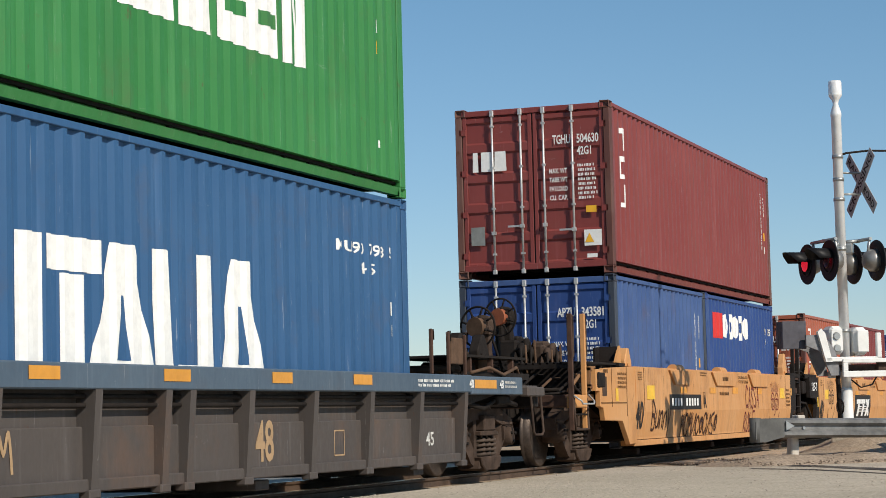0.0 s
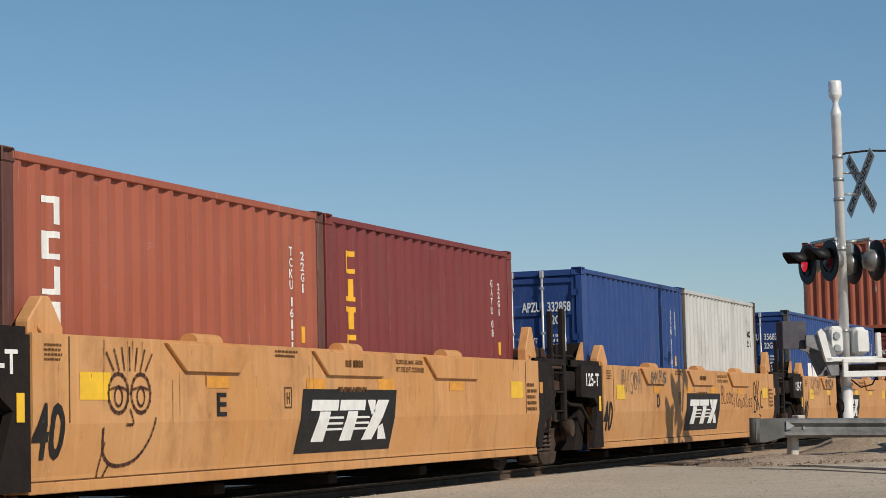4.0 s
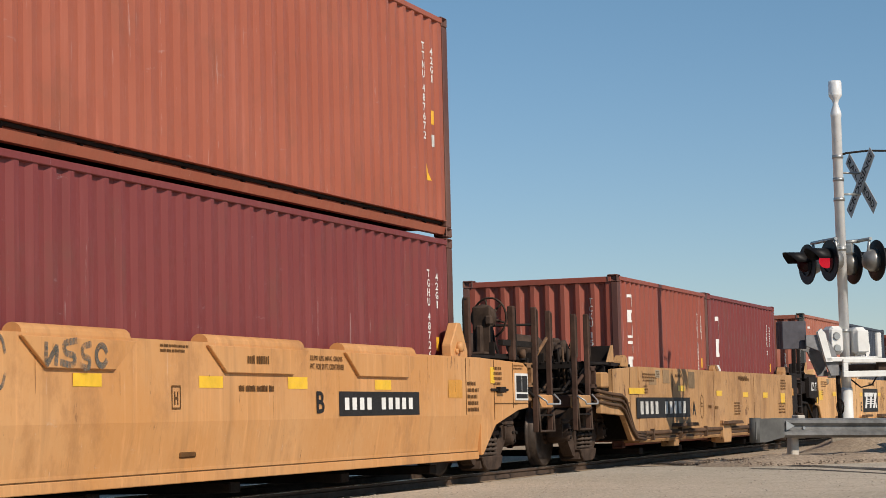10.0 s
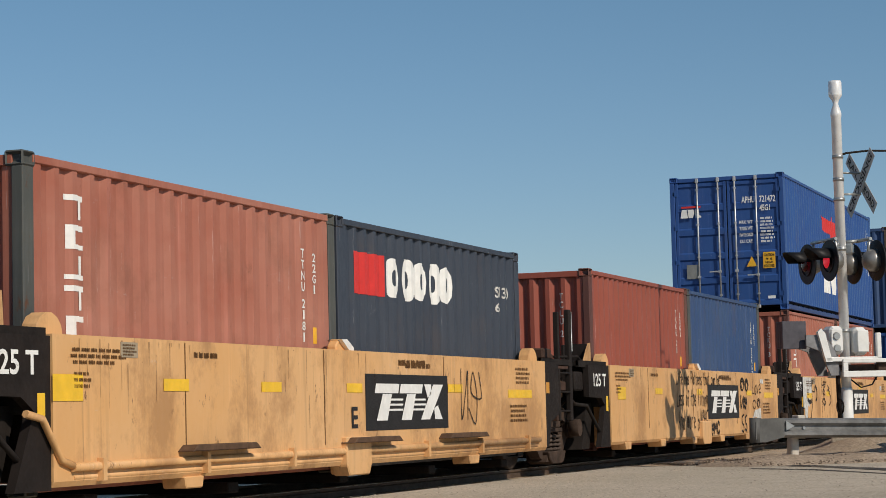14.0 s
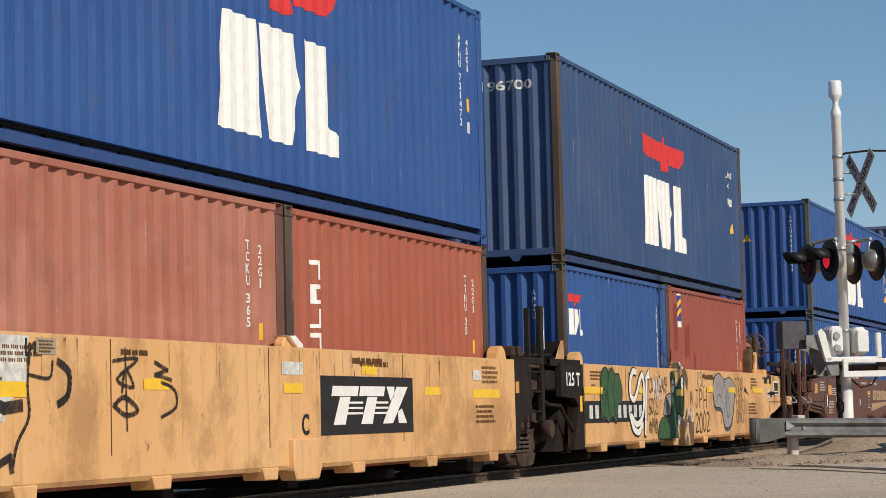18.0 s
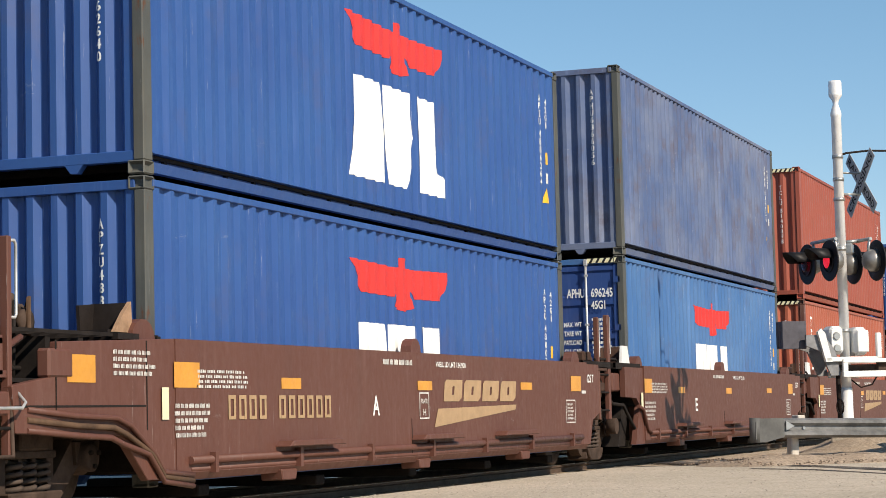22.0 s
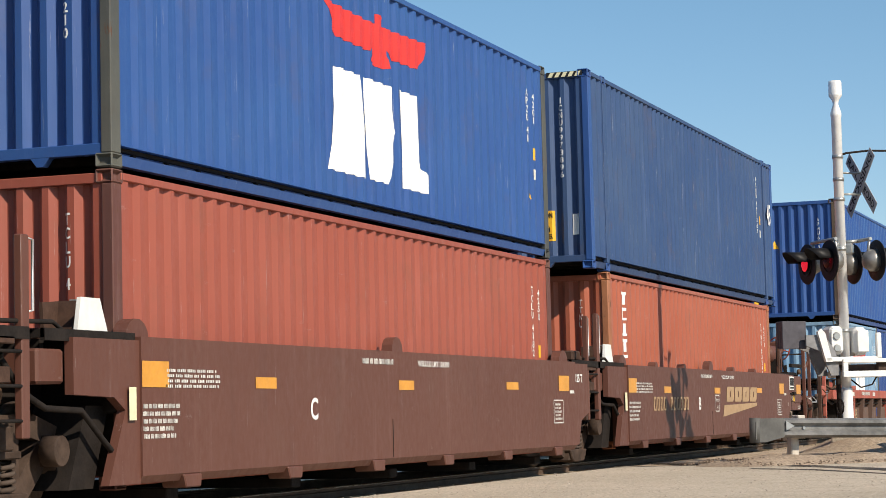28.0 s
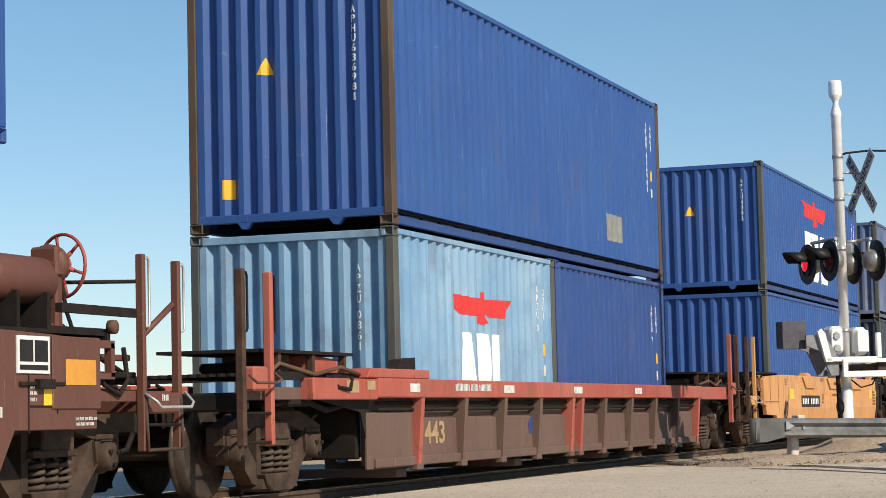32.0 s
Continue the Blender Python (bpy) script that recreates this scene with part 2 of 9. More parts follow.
def glyphs(text):
    """The built-in font's letters as triangles in a box one wide and one high."""
    if text not in GLYPHS:
        cu = bpy.data.curves.new("lettering", "FONT")
        cu.body, cu.resolution_u, cu.offset = text, 3, 0.022
        ob = new("lettering", cu)
        bpy.context.view_layer.update()
        me = bpy.data.meshes.new_from_object(ob)
        me.calc_loop_triangles()
        tris = [[(me.vertices[i].co.x, me.vertices[i].co.y) for i in t.vertices] for t in me.loop_triangles]
        xs = [p[0] for t in tris for p in t]
        ys = [p[1] for t in tris for p in t]
        x0, x1, y0, y1 = min(xs), max(xs), min(ys), max(ys)
        y0, y1 = min(0.0, y0), max(0.69, y1)
        GLYPHS[text] = [[((x - x0) / (x1 - x0), (y - y0) / (y1 - y0)) for x, y in t] for t in tris]
        bpy.data.objects.remove(ob)
        bpy.data.curves.remove(cu)
        bpy.data.meshes.remove(me)
    return GLYPHS[text]


def letters(text, x0, z0, x1, z1):
    return [[(x0 + (x1 - x0) * x, z0 + (z1 - z0) * z) for x, z in t] for t in glyphs(text)]


def column(text, x0, x1, z0, z1):
    """Letters set one under another."""
    out, step, i = [], (z1 - z0) / (len(text) - 0.5 * text.count(" ")), 0.0
    for ch in text:
        if ch != " ":
            w = 0.25 if ch in "1I" else 0.0
            out += letters(ch, x0 + (x1 - x0) * w, z1 - (i + 0.82) * step, x1 - (x1 - x0) * w, z1 - i * step)
        i += 0.5 if ch == " " else 1.0
    return out


def end_column(text, top, at=0.79):
    """Small letters one under another on a box end."""
    return column(text, at - 0.032, at + 0.032, top - 0.108 * len(text), top)


def rect(x0, z0, x1, z1):
    return [[(x0, z0), (x1, z0), (x1, z1), (x0, z1)]]


def bars(x0, z0, x1, z1, rows=3, seed=1, words=3):
    """Small lettering too fine to read, as rows of plain short bars."""
    rnd = random.Random(seed)
    out, h = [], (z1 - z0) / rows
    tall = h * (0.62 if rows > 1 else 0.95)
    wide = max(tall * 0.52, (x1 - x0) / 36)
    for r in range(rows):
        x = x0 + (x1 - x0) * rnd.uniform(0.0, 0.05)
        stop = x1 - (x1 - x0) * rnd.uniform(0.0, 0.22)
        while x + wide < stop:
            for _ in range(rnd.randint(3, 3 + words)):
                if x + wide > stop:
                    break
                out += rect(x, z0 + r * h + h * 0.2, x + wide * 0.70, z0 + r * h + h * 0.2 + tall * rnd.uniform(0.85, 1.0))
                x += wide
            x += wide * 0.8
    return out


def stroke(pts, w):
    """A pen line of width w through points."""
    out = []
    for (x0, z0), (x1, z1) in zip(pts, pts[1:]):
        d = math.hypot(x1 - x0, z1 - z0) or 1e-6
        nx, nz = -(z1 - z0) / d * w / 2, (x1 - x0) / d * w / 2
        ex, ez = (x1 - x0) / d * w * 0.3, (z1 - z0) / d * w * 0.3
        out.append([(x0 - ex + nx, z0 - ez + nz), (x0 - ex - nx, z0 - ez - nz), (x1 + ex - nx, z1 + ez - nz), (x1 + ex + nx, z1 + ez + nz)])
    return out


def curl(pts, n=4):
    """A smooth line through points."""
    out = []
    for i in range(len(pts) - 1):
        p0, p1, p2, p3 = pts[max(i - 1, 0)], pts[i], pts[i + 1], pts[min(i + 2, len(pts) - 1)]
        for k in range(n):
            t = k / n
            out.append(tuple(0.5 * (2 * b + (c - a) * t + (2 * a - 5 * b + 4 * c - d) * t * t + (3 * b - a - 3 * c + d) * t ** 3) for a, b, c, d in zip(p0, p1, p2, p3)))
    return out + [pts[-1]]


def scribble(x0, z0, x1, z1, n, w, seed):
    """A sprayed scrawl: loops and jabs one after another across a box."""
    rnd = random.Random(seed)
    out, step = [], (x1 - x0) / n
    for i in range(n):
        cx, kind = x0 + (i + 0.5) * step, rnd.randrange(6)
        lo, hi = z0 + (z1 - z0) * rnd.uniform(0, 0.15), z1 - (z1 - z0) * rnd.uniform(0, 0.2)
        a = step * rnd.uniform(0.30, 0.46)
        if kind == 0:
            pts = [(cx + a * math.cos(t), (lo + hi) / 2 + (hi - lo) / 2 * math.sin(t)) for t in (k * 0.6 + 0.4 for k in range(10))]
        elif kind == 1:
            pts = [(cx - a, lo), (cx - a * 0.6, hi), (cx, lo + (hi - lo) * 0.45), (cx + a * 0.6, hi), (cx + a, lo)]
        elif kind == 2:
            pts = [(cx + a, hi), (cx - a * 0.5, hi - (hi - lo) * 0.15), (cx - a * 0.4, (lo + hi) / 2), (cx + a * 0.7, lo + (hi - lo) * 0.35), (cx + a * 0.5, lo), (cx - a, lo + (hi - lo) * 0.08)]
        elif kind == 4:
            pts = [(cx + a * 1.3 * math.cos(t) * (1 - t / 16), (lo + hi) / 2 + (hi - lo) / 2 * math.sin(t) * (1 - t / 20)) for t in (k * 0.8 for k in range(14))]
        elif kind == 5:
            pts = [(cx - a * 1.4, lo + (hi - lo) * 0.3), (cx, lo), (cx + a * 0.5, (lo + hi) / 2), (cx - a * 0.3, hi), (cx - a * 0.8, lo + (hi - lo) * 0.6), (cx + a * 1.5, lo + (hi - lo) * 0.5), (cx + a, hi)]
        else:
            pts = [(cx - a, hi), (cx - a, lo), (cx + a * 0.2, lo + (hi - lo) * 0.5), (cx + a, hi * 0.98), (cx + a * 0.8, lo)]
        out += stroke(curl(pts), w)
    return out


PEN = {"G": "1,.8 .5,1 0,.6 .1,.1 .6,0 1,.2 1,.5 .5,.45", "!": ".5,1 .4,.3|.38,.08 .36,0", "3": ".1,.95 .9,.9 .4,.55 .9,.3 .5,0 0,.1", "7": "0,.95 .95,.95 .35,0", "T": "0,1 1,1|.5,1 .45,0", "M": "0,0 .1,1 .5,.3 .9,1 1,0",
       "A": "0,0 .5,1 1,0|.2,.4 .8,.4", "B": "0,0 0,1 .8,.85 .7,.55 0,.5 1,.35 .8,0 0,0", "C": "1,.85 .5,1 0,.6 .1,.1 .6,0 1,.15", "D": "0,0 0,1 .9,.6 .7,.1 0,0",
       "E": "1,1 0,1 0,0 1,0|0,.5 .8,.5", "K": "0,0 0,1|1,1 0,.45 1,0", "L": "0,1 0,0 1,.05", "N": "0,0 0,1 1,0 1,1", "O": ".5,1 0,.6 .2,0 .8,.05 1,.6 .5,1", "R": "0,0 0,1 .9,.8 .1,.45 1,0",
       "S": "1,.9 .4,1 .05,.75 .9,.35 .6,0 0,.1", "U": "0,1 .05,.2 .5,0 .95,.2 1,1", "Y": "0,1 .5,.5 1,1|.5,.5 .3,0", "2": "0,.8 .4,1 .9,.7 0,0 1.05,.05", "P": "0,0 0,1 .8,.9 .8,.55 0,.45", "J": ".1,.95 .95,.95|.55,.95 .5,.1 .2,0 0,.2", "H": "0,1 0,0|1,1 1,0|0,.5 1,.5", "V": "0,1 .45,0 .95,1", "I": ".5,1 .5,0",
       "i": ".5,.6 .5,0|.5,.8 .5,.9", "f": ".9,.9 .5,1 .4,.7 .4,0|.1,.55 .8,.55", "e": ".1,.3 .9,.35 .7,.6 .2,.55 .1,.2 .5,0 .95,.1", "h": "0,1 0,0 .1,.4 .6,.6 .9,.4 .9,0", "a": ".9,.5 .4,.6 .05,.3 .3,0 .8,.2 .9,.55 .95,0",
       "s": ".9,.55 .4,.6 .1,.45 .8,.2 .6,0 .05,.05", "t": ".4,1 .4,.1 .8,0|0,.65 .9,.65", "r": ".1,.6 .1,0|.1,.35 .5,.6 .9,.55", "n": "0,.6 0,0 .1,.4 .6,.6 .9,.4 .9,0", "c": ".9,.5 .5,.6 .1,.35 .2,.05 .9,.08",
       "b": "0,1 0,0 .6,0 .9,.3 .6,.55 .05,.4", "p": "0,.6 0,-.4|0,.5 .6,.6 .9,.3 .6,0 .05,.1", "y": "0,.6 .4,.1|.9,.6 .2,-.4", "l": ".4,1 .4,0", "v": "0,.6 .45,0 .9,.6", "g": ".9,.5 .4,.6 .1,.3 .5,.05 .9,.3 .9,.6 .85,-.3 .2,-.35",
       "d": ".9,1 .9,0 .3,.02 .05,.3 .4,.55 .9,.4", "m": "0,.6 0,0 .1,.45 .4,.6 .5,0 .6,.45 .9,.6 1,0", "o": ".5,.6 .1,.4 .2,.02 .7,.02 .9,.4 .5,.6", "u": "0,.6 .05,.1 .5,0 .9,.2 .9,.6 .95,0", "k": "0,1 0,0|.8,.6 0,.25 .9,0", "0": ".5,1 0,.6 .2,0 .8,.05 1,.6 .5,1"}


def sprayed(word, x0, z0, x1, z1, w, lean=0.08, seed=1):
    """A word written by hand with a spray can."""
    rnd = random.Random(seed)
    out, step = [], (x1 - x0) / len(word)
    for i, ch in enumerate(word):
        if ch == " ":
            continue
        dz = rnd.uniform(-0.06, 0.06) * (z1 - z0)
        for line in PEN[ch].split("|"):
            pts = [tuple(float(v) for v in p.split(",")) for p in line.split()]
            pts = [(x0 + step * (i + 0.12 + 0.72 * x + lean * z + rnd.uniform(-0.03, 0.03)), z0 + dz + (z1 - z0) * (z + rnd.uniform(-0.03, 0.03))) for x, z in pts]
            out += stroke(curl(pts) if ch in "BCDGORSU203Pfehasncbgdmou" else pts, w)
    return out


def blob(pts):
    """A closed soft outline through points."""
    return curl(list(pts) + [pts[0]], 5)[:-1]


def cut(poly, lo, hi):
    """The part of a polygon between two values of its first coordinate."""
    for sign, lim in ((1, lo), (-1, hi)):
        res = []
        for i, p in enumerate(poly):
            q = poly[(i + 1) % len(poly)]
            a, b = sign * (p[0] - lim), sign * (q[0] - lim)
            if a >= 0:
                res.append(p)
            if (a >= 0) != (b >= 0):
                k = a / (a - b)
                res.append((lim, p[1] + (q[1] - p[1]) * k))
        poly = res
        if len(poly) < 3:
            return []
    return poly


def drape(polys, knots, depth, proud, axis, slope=None, crossing=False):
    """Flat shapes laid on a folded sheet. depth(s): how far the sheet lies out of its plane; slope: how far it leans in with height."""
    verts, faces, seen = [], [], {}
    if slope:
        zs, ins = [a for a, _ in slope], [b for _, b in slope]
        bent = []
        for poly in polys:
            flip = [(z, x) for x, z in poly]
            for a, b in zip([-9.0] + zs, zs + [9.0]):
                piece = cut(flip, a, b)
                if len(piece) > 2:
                    bent.append([(x, z) for z, x in piece])
        polys = bent
    for turn, poly in enumerate(polys):
        turn = turn % 7 if crossing else 0
        lo, hi = min(p[0] for p in poly), max(p[0] for p in poly)
        ks = [lo - 1] + [k for k in knots if lo < k < hi] + [hi + 1]
        for a, b in zip(ks, ks[1:]):
            piece = cut(poly, a, b)
            if len(piece) < 3:
                continue
            area = sum(p[0] * q[1] - q[0] * p[1] for p, q in zip(piece, piece[1:] + piece[:1]))
            if abs(area) < 1e-7:
                continue
            if area < 0:
                piece = piece[::-1]
            ring = []
            for s, z in piece:
                d = depth(min(max(s, a), b)) - proud - 0.0003 * turn
                if slope:
                    d += float(np.interp(z, zs, ins))
                key = (round(s, 4), round(z, 4), turn)
                if key not in seen:
                    seen[key] = len(verts)
                    verts.append((s, d, z) if axis == "y" else (d, -s, z))
                if seen[key] not in ring:
                    ring.append(seen[key])
            if len(ring) > 2:
                faces.append(tuple(ring))
    me = bpy.data.meshes.new("marking")
    me.from_pydata(verts, [], faces)
    me.update()
    return me


# ------------------------------------------------------------------ folded sheet
def folds(a, b, pitch, depth, crest=0.27):
    """Knots and depths of a trapezoidal sheet between a and b, with flat margins."""
    n = max(1, int((b - a) / pitch))
    m = (b - a - n * pitch) / 2
    ks = [(a, 0.0)]
    for i in range(n):
        s = a + m + i * pitch
        ks += [(s + pitch * 0.13, 0.0), (s + pitch * 0.36, depth), (s + pitch * 0.64, depth), (s + pitch * 0.87, 0.0)]
    ks.append((b, 0.0))
    return ks


def along(ks):
    xs, ds = [k[0] for k in ks], [k[1] for k in ks]
    return lambda s: float(np.interp(s, xs, ds))


def sheet(ks, z0, z1, origin, axis, flip=False):
    """A folded sheet standing between two heights. axis y: runs in x; axis x: runs in y."""
    verts, faces = [], []
    for s, d in ks:
        for z in (z0, z1):
            verts.append((s, origin + d, z) if axis == "y" else (origin + d, s, z))
    for i in range(len(ks) - 1):
        q = (2 * i, 2 * i + 2, 2 * i + 3, 2 * i + 1)
        faces.append(q[::-1] if flip else q)
    me = bpy.data.meshes.new("panel")
    me.from_pydata(verts, [], faces)
    me.update()
    return me
# ------------------------------------------------------------------ containers
CACHE = {}


def cached(key, make, mat):
    """Mesh data shared by alike parts in the same paint."""
    key = (*key, mat.name)
    if key not in CACHE:
        me = make()
        if isinstance(me, bmesh.types.BMesh):
            bm, me = me, bpy.data.meshes.new(key[0])
            bm.to_mesh(me)
            bm.free()
        me.materials.append(mat)
        CACHE[key] = me
    return CACHE[key]


FOOT20, FOOT40 = 6.058, 12.192
HC, STD = 2.896, 2.591


def end_frame_parts(c, L, H, W, mat, post, over=0.0):
    """Posts, corner castings and rails; over: the end bays past the stacking posts of a long box."""
    h = W / 2
    for x in (0.0, L - 0.16):
        for y in (-h, h - 0.10):
            part("corner_post", cached(("corner_post", x, y, H), lambda: B(x, x + 0.16, y, y + 0.10, 0.118, H - 0.118, bev=0.008), post), None, c)
    xs = [0.0, L - 0.178] + ([over, L - over - 0.178] if over else [])
    for x in xs:
        for y in (-h - 0.004, h + 0.004 - 0.162):
            for z in (0.0, H - 0.118):
                def cast(x=x, y=y, z=z):
                    bm = B(x - 0.004, x + 0.182, y, y + 0.162, z, z + 0.118, bev=0.012)
                    bm.normal_update()
                    big = [q for q in bm.faces if q.calc_area() > 0.008 and abs(q.normal.z) < 0.5]
                    bmesh.ops.inset_individual(bm, faces=big, thickness=0.030, depth=-0.035)
                    return bm
                part("corner_casting", cached(("corner_casting", x, y, z), cast, post), None, c)
    for y in (-h, h - 0.06):
        part("top_rail", cached(("top_rail", y, L, H), lambda: B(0.16, L - 0.16, y, y + 0.06, H - 0.085, H - 0.022, bev=0.006), mat), None, c)
        g = 1 if y < 0 else -1
        o = y if y < 0 else y + 0.06
        prof = [(o, 0.186), (o, 0.196), (o + g * 0.115, 0.196), (o + g * 0.115, 0.030), (o + g * 0.036, 0.030), (o + g * 0.008, 0.112), (o + g * 0.100, 0.112), (o + g * 0.100, 0.186)][::g]
        part("bottom_rail", cached(("bottom_rail", y, L, H), lambda: P(prof, 0.17, L - 0.17, "x"), mat), None, c)
    for x in (0.01, L - 0.09):
        part("header", cached(("header", x, L, H), lambda: B(x, x + 0.08, -h + 0.1, h - 0.1, H - 0.115, H - 0.03, bev=0.006), mat), None, c)
        part("end_sill", cached(("end_sill", x, L), lambda: B(x, x + 0.08, -h + 0.1, h - 0.1, 0.105, 0.20, bev=0.006), mat), None, c)
    if over:
        for x in (over + 0.02, L - over - 0.15):
            part("stacking_post", cached(("stacking_post", x, L), lambda: B(x, x + 0.13, -h - 0.006, -h + 0.06, 0.118, H - 0.118, bev=0.008), mat), None, c)


def container(L, H, mat, post=None, doors=False, label="", end_fold=(0.236, 0.055), side_fold=(0.278, 0.036), over=0.0, group="stacked containers", door_mat=None):
    W = 2.438
    h = W / 2
    post = post or mat
    c = thing("shipping_container", label, "container", group)
    end_frame_parts(c, L, H, W, mat, post, over)
    ks = folds(0.17, L - 0.17, *side_fold)
    z0, z1 = 0.19, H - 0.07
    part("side_panel", cached(("side_panel", L, H, 0, side_fold), lambda: sheet(ks, z0, z1, -h + 0.012, "y"), mat), None, c)
    back = [(s, -d) for s, d in ks]
    part("side_panel", cached(("side_panel", L, H, 1, side_fold), lambda: sheet(back, z0, z1, h - 0.012, "y", True), mat), None, c)
    ke = folds(-h + 0.105, h - 0.105, *end_fold)
    kb = [(s, -d) for s, d in ke]
    part("end_panel", cached(("end_panel", H, 1, L), lambda: sheet(kb, 0.195, H - 0.11, L - 0.02, "x"), mat), None, c)
    def roof():
        v, f = [], []
        kr = folds(0.2, L - 0.2, 0.3, 0.02)
        for s, d in kr:
            for y in (-h + 0.05, h - 0.05):
                v.append((s, y, H - 0.030 - d))
        for i in range(len(kr) - 1):
            f.append((2 * i, 2 * i + 2, 2 * i + 3, 2 * i + 1))
        f.append((0, 2 * len(kr) - 2, 2 * len(kr) - 1, 1))
        me = bpy.data.meshes.new("roof")
        me.from_pydata(v, [], f)
        return me
    part("roof", cached(("roof", L, H), roof, mat), None, c)
    part("underframe", cached(("underframe", L), lambda: boxes((0.1, L - 0.1, -h + 0.06, h - 0.06, 0.15, 0.18), *[(x, x + 0.05, -h + 0.07, h - 0.07, 0.09, 0.149) for x in np.arange(0.5, L - 0.4, 0.61)]), DARKSTEEL), None, c)["kind"] = "stuff"
    side = along([(s, -h + 0.012 + d) for s, d in ks])
    c_side = ([k[0] for k in ks], side)
    if doors:
        door_end(c, H, h, door_mat or mat)
        c_end = ([], lambda s: 0.022)
    else:
        part("end_panel", cached(("end_panel", H, 0), lambda: sheet(ke, 0.195, H - 0.11, 0.022, "x", True), mat), None, c)
        sill = cached(("fork_slot",), lambda: P([(-0.09, 0.0), (0.09, 0.0), (0.03, -0.075), (-0.03, -0.075)], 0.012, 0.09, "x"), mat)
        for y in (-0.55, 0.55):
            if H > 2.0:
                part("lashing_lug", sill, None, c).location = (0.0, y, 0.11)
        de = along([(-s, 0.022 + d) for s, d in ke][::-1])
        c_end = (sorted(-k[0] for k in ke), de)
    return c, c_side, c_end


def door_end(c, H, h, mat):
    """Two leaves with pressed horizontal ribs, four locking bars with cams, handles and hinges."""
    for sgn in (-1, 1):
        def leaf(sgn=sgn):
            bm = bmesh.new()
            a, b = (0.012, h - 0.11) if sgn > 0 else (-h + 0.11, -0.012)
            n = 5
            step = (H - 0.30) / n
            front = []
            for k in range(n + 1):
                z = 0.15 + k * step
                lo, hi = (max(0.152, z - 0.09), min(H - 0.122, z + 0.09))
                front += [(0.05, lo), (0.026, lo + 0.03), (0.026, hi - 0.03), (0.05, hi)]
            prism(bm, [(0.075, 0.15), (0.05, 0.15)] + front + [(0.05, H - 0.12), (0.075, H - 0.12)], a + 0.06, b - 0.06, "y")
            bmesh.ops.recalc_face_normals(bm, faces=bm.faces[:])
            return bm
        d = part("door", cached(("door", sgn, H), leaf, mat), None, c)
        ya, yb = (0.012, h - 0.11) if sgn > 0 else (-h + 0.11, -0.012)
        for y0, y1 in ((ya, ya + 0.06), (yb - 0.06, yb)):
            part("door_stile", cached(("door_stile", y0, H), lambda: B(0.022, 0.075, y0, y1, 0.15, H - 0.12, bev=0.004), mat), None, d)
        for k in range(2):
            y = sgn * (0.18 + 0.45 * k)
            bar = part("locking_bar", cached(("locking_bar", y, H), lambda: T([(-0.004, y, 0.07), (-0.004, y, H - 0.05)], 0.018), LOCKBAR), None, d, "galvanised locking bar")
            def cams(y=y):
                bm = boxes((-0.03, 0.03, y - 0.030, y + 0.030, 0.05, 0.12), (-0.03, 0.03, y - 0.030, y + 0.030, H - 0.14, H - 0.04), bev=0.008)
                for z in (0.34, H * 0.40, H * 0.64, H - 0.30):
                    box(bm, -0.024, 0.03, y - 0.026, y + 0.026, z, z + 0.030)
                return bm
            part("cam", cached(("cam", y, H), cams, LOCKBAR), None, d, "galvanised cam keeper")["kind"] = "stuff"
            zh = H * (0.29 if k == 0 else 0.255)
            part("door_handle", cached(("door_handle", y, H), lambda: boxes((-0.04, -0.02, min(y, y - sgn * 0.03), max(y, y + sgn * 0.22 if k == 0 else y - sgn * 0.22), zh, zh + 0.028), (-0.045, 0.02, y - 0.03, y + 0.03, zh - 0.012, zh + 0.04)), LOCKBAR), None, d, "galvanised door handle")
        for k in range(4):
            z = 0.3 + k * (H - 0.7) / 3
            y = sgn * (h - 0.11)
            part("hinge", cached(("hinge", y, z), lambda: B(0.0, 0.03, y - 0.05, y + 0.05, z, z + 0.09), mat), None, d)
    part("gasket", cached(("gasket", H), lambda: boxes((0.04, 0.06, -0.012, 0.012, 0.15, H - 0.12)), GASKET), None, c, "black rubber door gasket")


def mark(c, where, polys, mat, name="lettering", label="", proud=0.004):
    knots, depth = where[0], where[1]
    axis = where[2] if len(where) > 2 else "y"
    blocks = polys if name == "emblem" and isinstance(polys[0][0], list) else [polys]
    back = SET_BACK.get(c.name, 0.0) if axis == "y" else 0.0
    for shapes in blocks:
        shapes = [[(x - back, z) for x, z in poly] for poly in shapes]
        me = drape(shapes, knots, depth, proud, axis, SLOPES.get(c.name) if where is FLAT else None, name in ("lettering", "graffiti", "paint_patch"))
        me.materials.append(mat)
        ob = part(name, me, None, c, label)
        if name in ("lettering", "graffiti", "hazard_stripe", "paint_patch", "emblem_slit"):
            ob["kind"] = "stuff"
    return ob


def on_end(e):
    return (e[0], e[1], "x")


